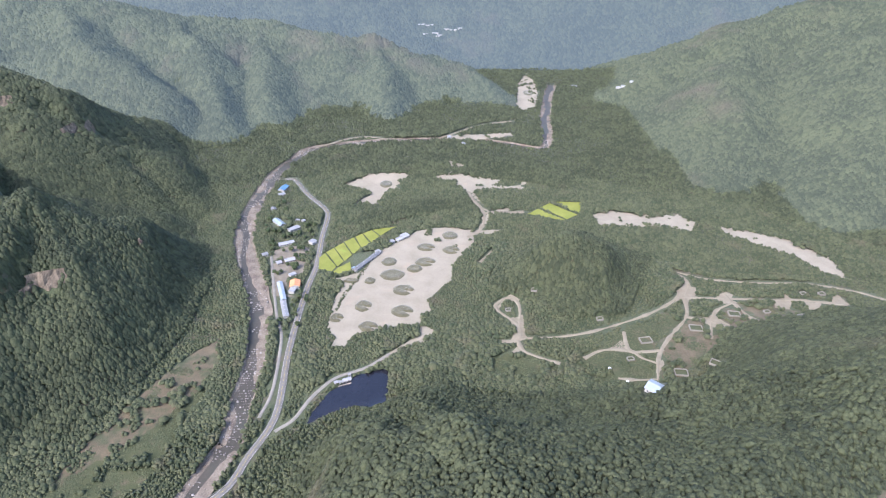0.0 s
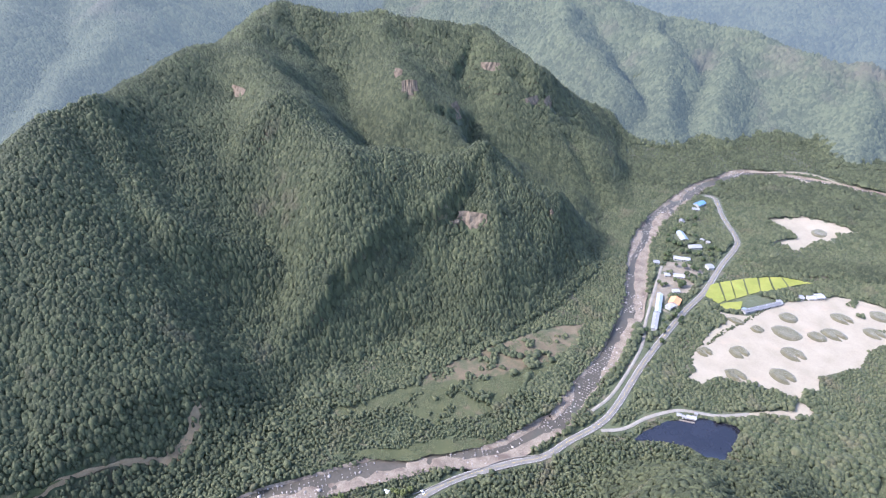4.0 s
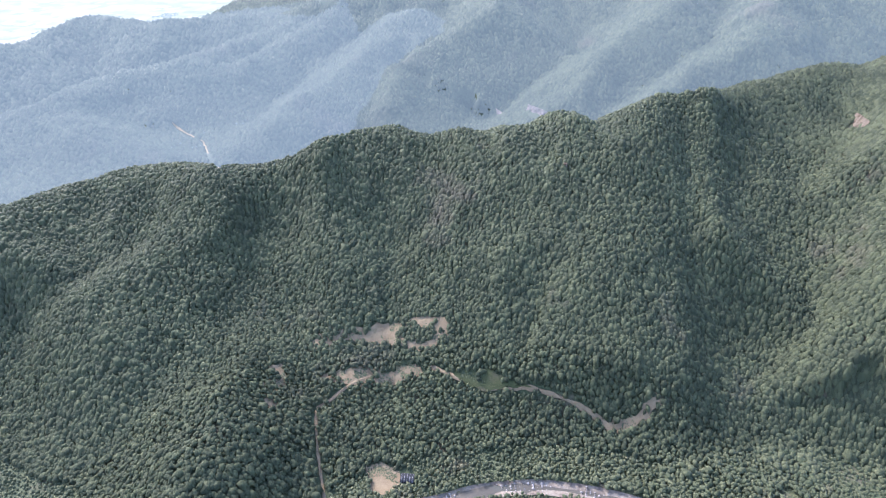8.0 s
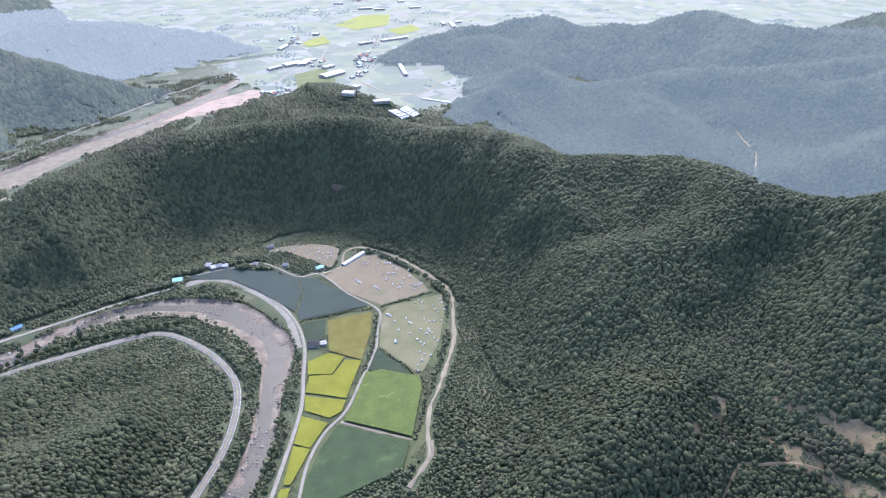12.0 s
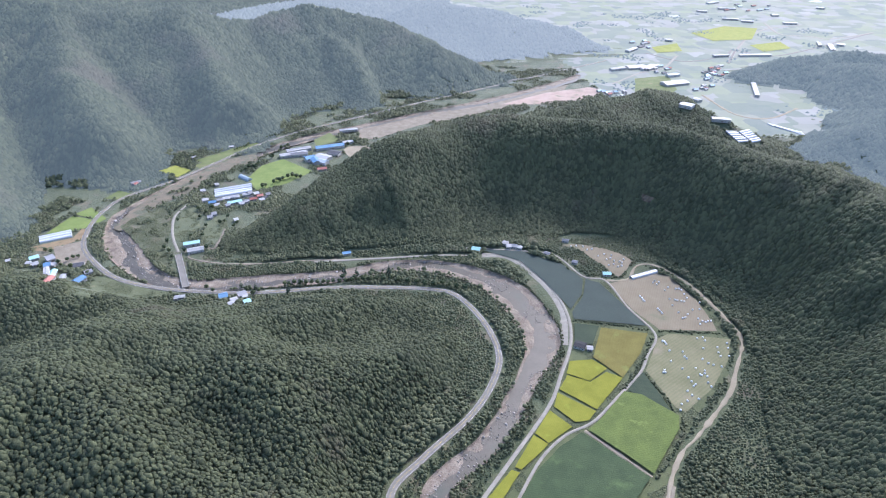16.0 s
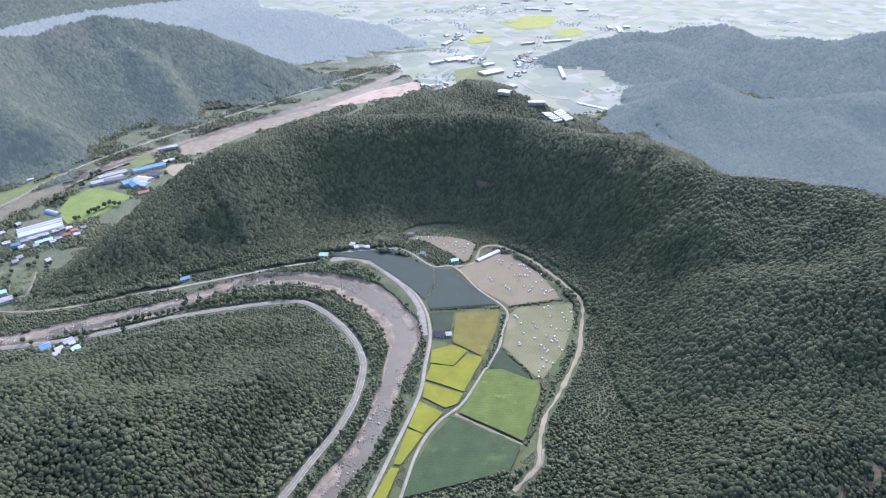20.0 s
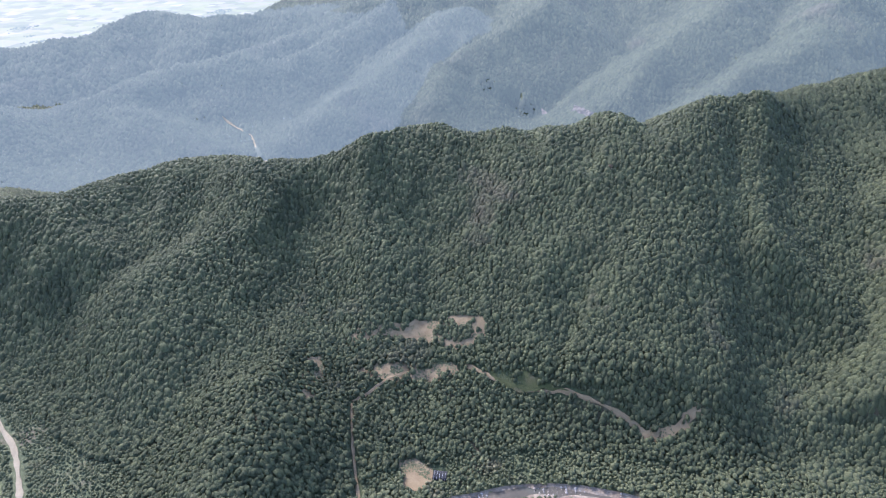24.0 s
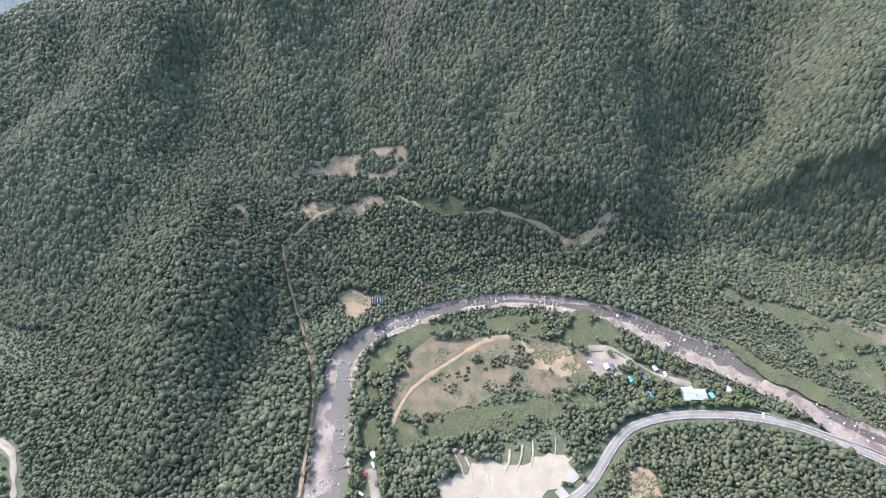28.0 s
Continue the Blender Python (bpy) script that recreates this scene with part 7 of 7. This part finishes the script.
def wood(name, x, y, radius, tall, stuff, level, seed, label, category="forest", kind="stuff"):
    """Many crowns in one mesh."""
    rng = np.random.default_rng(seed)
    forms = [crown(1, seed * 10 + k, 0.60) if level == 1 else cap(seed * 10 + k, 2 if level else 1) for k in range(6)]
    pick = rng.integers(0, 6, len(x))
    V, F, base = [], [], 0
    z = height(x, y)
    slope_x, slope_y = (height(x + 6, y) - height(x - 6, y)) / 12, (height(x, y + 6) - height(x, y - 6)) / 12
    for k, (v, f) in enumerate(forms):
        m = pick == k
        c = int(m.sum())
        if not c:
            continue
        a = rng.uniform(0, 6.283, c)
        r = radius[m]
        ca, sa = np.cos(a)[:, None], np.sin(a)[:, None]
        sx = (r * rng.uniform(0.85, 1.15, c))[:, None]
        vx = (v[:, 0] * ca - v[:, 1] * sa) * sx + x[m][:, None]
        vy = (v[:, 0] * sa + v[:, 1] * ca) * sx + y[m][:, None]
        vz = v[:, 2] * (r * (0.9 if level == 1 else 0.65))[:, None] + (z[m] + tall[m])[:, None]
        lean = 0.7
        vz = vz + lean * (slope_x[m][:, None] * (vx - x[m][:, None]) + slope_y[m][:, None] * (vy - y[m][:, None]))
        V.append(np.stack([vx, vy, vz], -1).reshape(-1, 3))
        F.append((f[None] + (np.arange(c) * len(v))[:, None, None] + base).reshape(-1, 3))
        base += c * len(v)
    return tagged(mesh_object(name, np.vstack(V), np.vstack(F), [stuff], smooth=True), label, category, kind=kind)


ox, oy = np.arange(-3000, 1800, 14.0), np.arange(-3000, 3010, 14.0)
OFF = is_distant(*np.meshgrid(ox, oy))


def far_off(x, y):
    """Whether a place belongs to the distant hills, by a coarse map."""
    i, j = np.rint((x - ox[0]) / 14).astype(int), np.rint((y - oy[0]) / 14).astype(int)
    return OFF[np.clip(j, 0, len(oy) - 1), np.clip(i, 0, len(ox) - 1)]


def sown(lo, hi, step, seed, distant=False):
    """Jittered places between two distances from the middle of the valley, in the sector with woods in sight."""
    rng = np.random.default_rng(seed)
    g = np.arange(-hi, hi, step)
    x, y = np.meshgrid(g, g)
    x[::2] += step / 2
    x, y = (x + rng.uniform(-0.42, 0.42, x.shape) * step).ravel(), (y + rng.uniform(-0.42, 0.42, y.shape) * step).ravel()
    r, a = np.hypot(x, y), np.degrees(np.arctan2(-x, y))
    a = np.where(a < -100, a + 360, a)
    k = (r >= lo) & (r < hi) & (a > -46) & (a < 222)
    x, y = x[k], y[k]
    k = ~is_open(x, y)
    x, y = x[k], y[k]
    r = np.hypot(x, y) + 1e-6
    e = 14.0
    here = height(x, y)
    away = (height(x + x / r * e, y + y / r * e) - here) / e
    k = away > -(450 - here) / r - 0.06
    k &= ~far_off(x, y) if distant is False else far_off(x, y) & ((here > 5) | (y > -1000) | (x > -350) if distant else True)
    return x[k], y[k], rng


def plant(lo, hi, step, seed, level, stuff, size):
    x, y, rng = sown(lo, hi, step, seed)
    z = height(x, y)
    low = z < 2.0
    open_ = wave(x, y, 55.0, 51) + 0.6 * wave(x, y, 18.0, 52)
    hill = ~low
    r = size * np.exp(rng.normal(0, 0.2, len(x))) * (1 + 0.12 * wave(x, y, 80.0, 53))
    wood("forest", x[hill], y[hill], r[hill], r[hill] * 0.4 + 2.6 + rng.uniform(-0.6, 0.6, hill.sum()), stuff, level, seed, "dense green broadleaf forest covering the hill slopes")
    k = low
    s = r * np.clip(0.8 + 0.3 * open_, 0.45, 1.1)
    bend = (x > -260) & (x < 60) & (y < -320) & (y > -760)
    bend[bend] = apart(x[bend], y[bend], river_line)[0] < 36
    k &= open_ > np.where(y < -760, -0.25, np.where(bend, -0.5, -2.0))
    s = np.where((y < -760) | bend, s * rng.uniform(0.35, 1.0, len(x)), s)
    wood("thicket", x[k], y[k], s[k], s[k] * 0.8 + np.clip(1.2 + 2.2 * open_[k], 0, 3.2) * rng.uniform(0.6, 1.2, k.sum()), "shrub_leaves" if hi < 1100 else stuff, level, seed + 1, "green thicket of shrubs and young trees on the valley floor", "thicket")


plant(0, 480, 3.0, 101, 1, "leaves", 2.25)
plant(480, 780, 3.0, 103, 2, "leaves", 2.55)
plant(780, 1020, 3.2, 107, 0, "leaves", 2.85)
plant(1020, 1750, 4.6, 105, 0, "leaves", 3.9)
# far crowns share their range's dimmed leaf colour and haze glow
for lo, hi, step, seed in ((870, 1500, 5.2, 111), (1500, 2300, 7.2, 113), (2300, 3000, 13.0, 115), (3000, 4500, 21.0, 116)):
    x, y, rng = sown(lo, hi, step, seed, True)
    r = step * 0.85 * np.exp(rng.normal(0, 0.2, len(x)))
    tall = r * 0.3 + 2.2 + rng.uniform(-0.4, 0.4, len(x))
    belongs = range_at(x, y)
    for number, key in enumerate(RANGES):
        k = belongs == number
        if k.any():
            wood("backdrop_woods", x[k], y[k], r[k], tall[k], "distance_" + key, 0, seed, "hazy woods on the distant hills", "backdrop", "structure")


# clumps of trees on the plain, leaves dimmed and glowing to imitate haze
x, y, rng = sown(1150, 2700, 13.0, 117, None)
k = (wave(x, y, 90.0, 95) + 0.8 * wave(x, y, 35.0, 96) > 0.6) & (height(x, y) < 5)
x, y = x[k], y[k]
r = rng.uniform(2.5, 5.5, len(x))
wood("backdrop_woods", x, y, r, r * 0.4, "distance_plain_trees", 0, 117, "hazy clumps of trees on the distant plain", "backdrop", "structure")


# low bushes and tall weeds in the rough meadows
def weeds(seed, share):
    rng = np.random.default_rng(seed)
    for name, stuff, _, outline in PATCHES:
        if stuff not in ("meadow", "drygrass", "soil", "grass"):
            continue
        p = np.array(outline, float)
        lo, hi = p.min(0), p.max(0)
        if np.hypot(*p.mean(0)) > 1000:
            continue
        many = int((hi - lo).prod() * share)
        x, y = rng.uniform(lo[0], hi[0], many), rng.uniform(lo[1], hi[1], many)
        k = inside(x, y, p) & (wave(x, y, 16.0, 81) + 0.7 * wave(x, y, 6.0, 82) > {"meadow": -0.35, "drygrass": 0.42, "soil": 0.12, "grass": 0.1}[stuff])
        yield x[k], y[k]


found = list(weeds(301, 0.75))
wx_, wy_ = np.concatenate([a for a, _ in found]), np.concatenate([b for _, b in found])
open_road = np.zeros(len(wx_), bool)
for _, _, width, nodes in WAYS:
    d_, _ = apart(wx_, wy_, along(nodes, 4.0))
    open_road |= d_ < width / 2 + 1
for _, _, outline in FIELDS:
    open_road |= inside(wx_, wy_, np.array(outline, float))
for cx, cy, cr in CLEAR_THINGS:
    open_road |= (wx_ - cx) ** 2 + (wy_ - cy) ** 2 < cr * cr
wx_, wy_ = wx_[~open_road], wy_[~open_road]
wr_ = np.random.default_rng(7).uniform(0.4, 1.3, len(wx_))
wood("bushes", wx_, wy_, wr_, wr_ * 0.2 + 0.3 + 2.0 * steep(wx_, wy_), "shrub_leaves", 0, 302, "low green bushes and tall weeds in the meadow", "bushes")

# stones in the riverbed
rng = np.random.default_rng(11)
si = rng.integers(0, len(fine), 12000)
sc = rng.uniform(-0.82, 0.82, len(si))
sx_, sy_ = fine[si, 0] + side[si, 0] * sc * fine[si, 2], fine[si, 1] + side[si, 1] * sc * fine[si, 2]
k = (wave(sx_, sy_, 22.0, 91) > -0.2) & (np.hypot(sx_, sy_) < 1200)
sx_, sy_ = sx_[k], sy_[k]
sr_ = np.exp(rng.normal(-0.75, 0.5, len(sx_)))
wood("river_stones", sx_, sy_, sr_, np.full(len(sx_), -1.45), "stone", 1, 303, "pale boulders and cobbles scattered in the riverbed", "stones")

# hedges between the fields
hx, hy = [], []
for row in (
    [(-315, -541), (-340, -537), (-360, -533), (-381, -530)],
    [(-223, -571), (-251, -564), (-275, -556), (-303, -545)],
    [(-301, -530), (-279, -499), (-259, -474), (-238, -454)],
    [(-282, -411), (-273, -391), (-249, -364), (-228, -345)],
    [(-271, -475), (-275, -446), (-278, -419)],
    [(-129, -710), (-157, -699), (-182, -658), (-198, -600), (-202, -557), (-194, -519), (-177, -484)],
    [(-131, 613), (-125, 646), (-111, 692), (-96, 750), (-74, 793)],
):
    p = along(row, 1.3)
    hx.append(p[:, 0])
    hy.append(p[:, 1])
hx, hy = np.concatenate(hx), np.concatenate(hy)
rng = np.random.default_rng(21)
hx, hy = hx + rng.normal(0, 1.1, len(hx)), hy + rng.normal(0, 1.1, len(hy))
hr = rng.uniform(0.7, 1.7, len(hx))
wood("hedge", hx, hy, hr, hr * 0.6, "shrub_leaves", 1, 305, "dark green hedges and weeds along the field edges", "hedge")
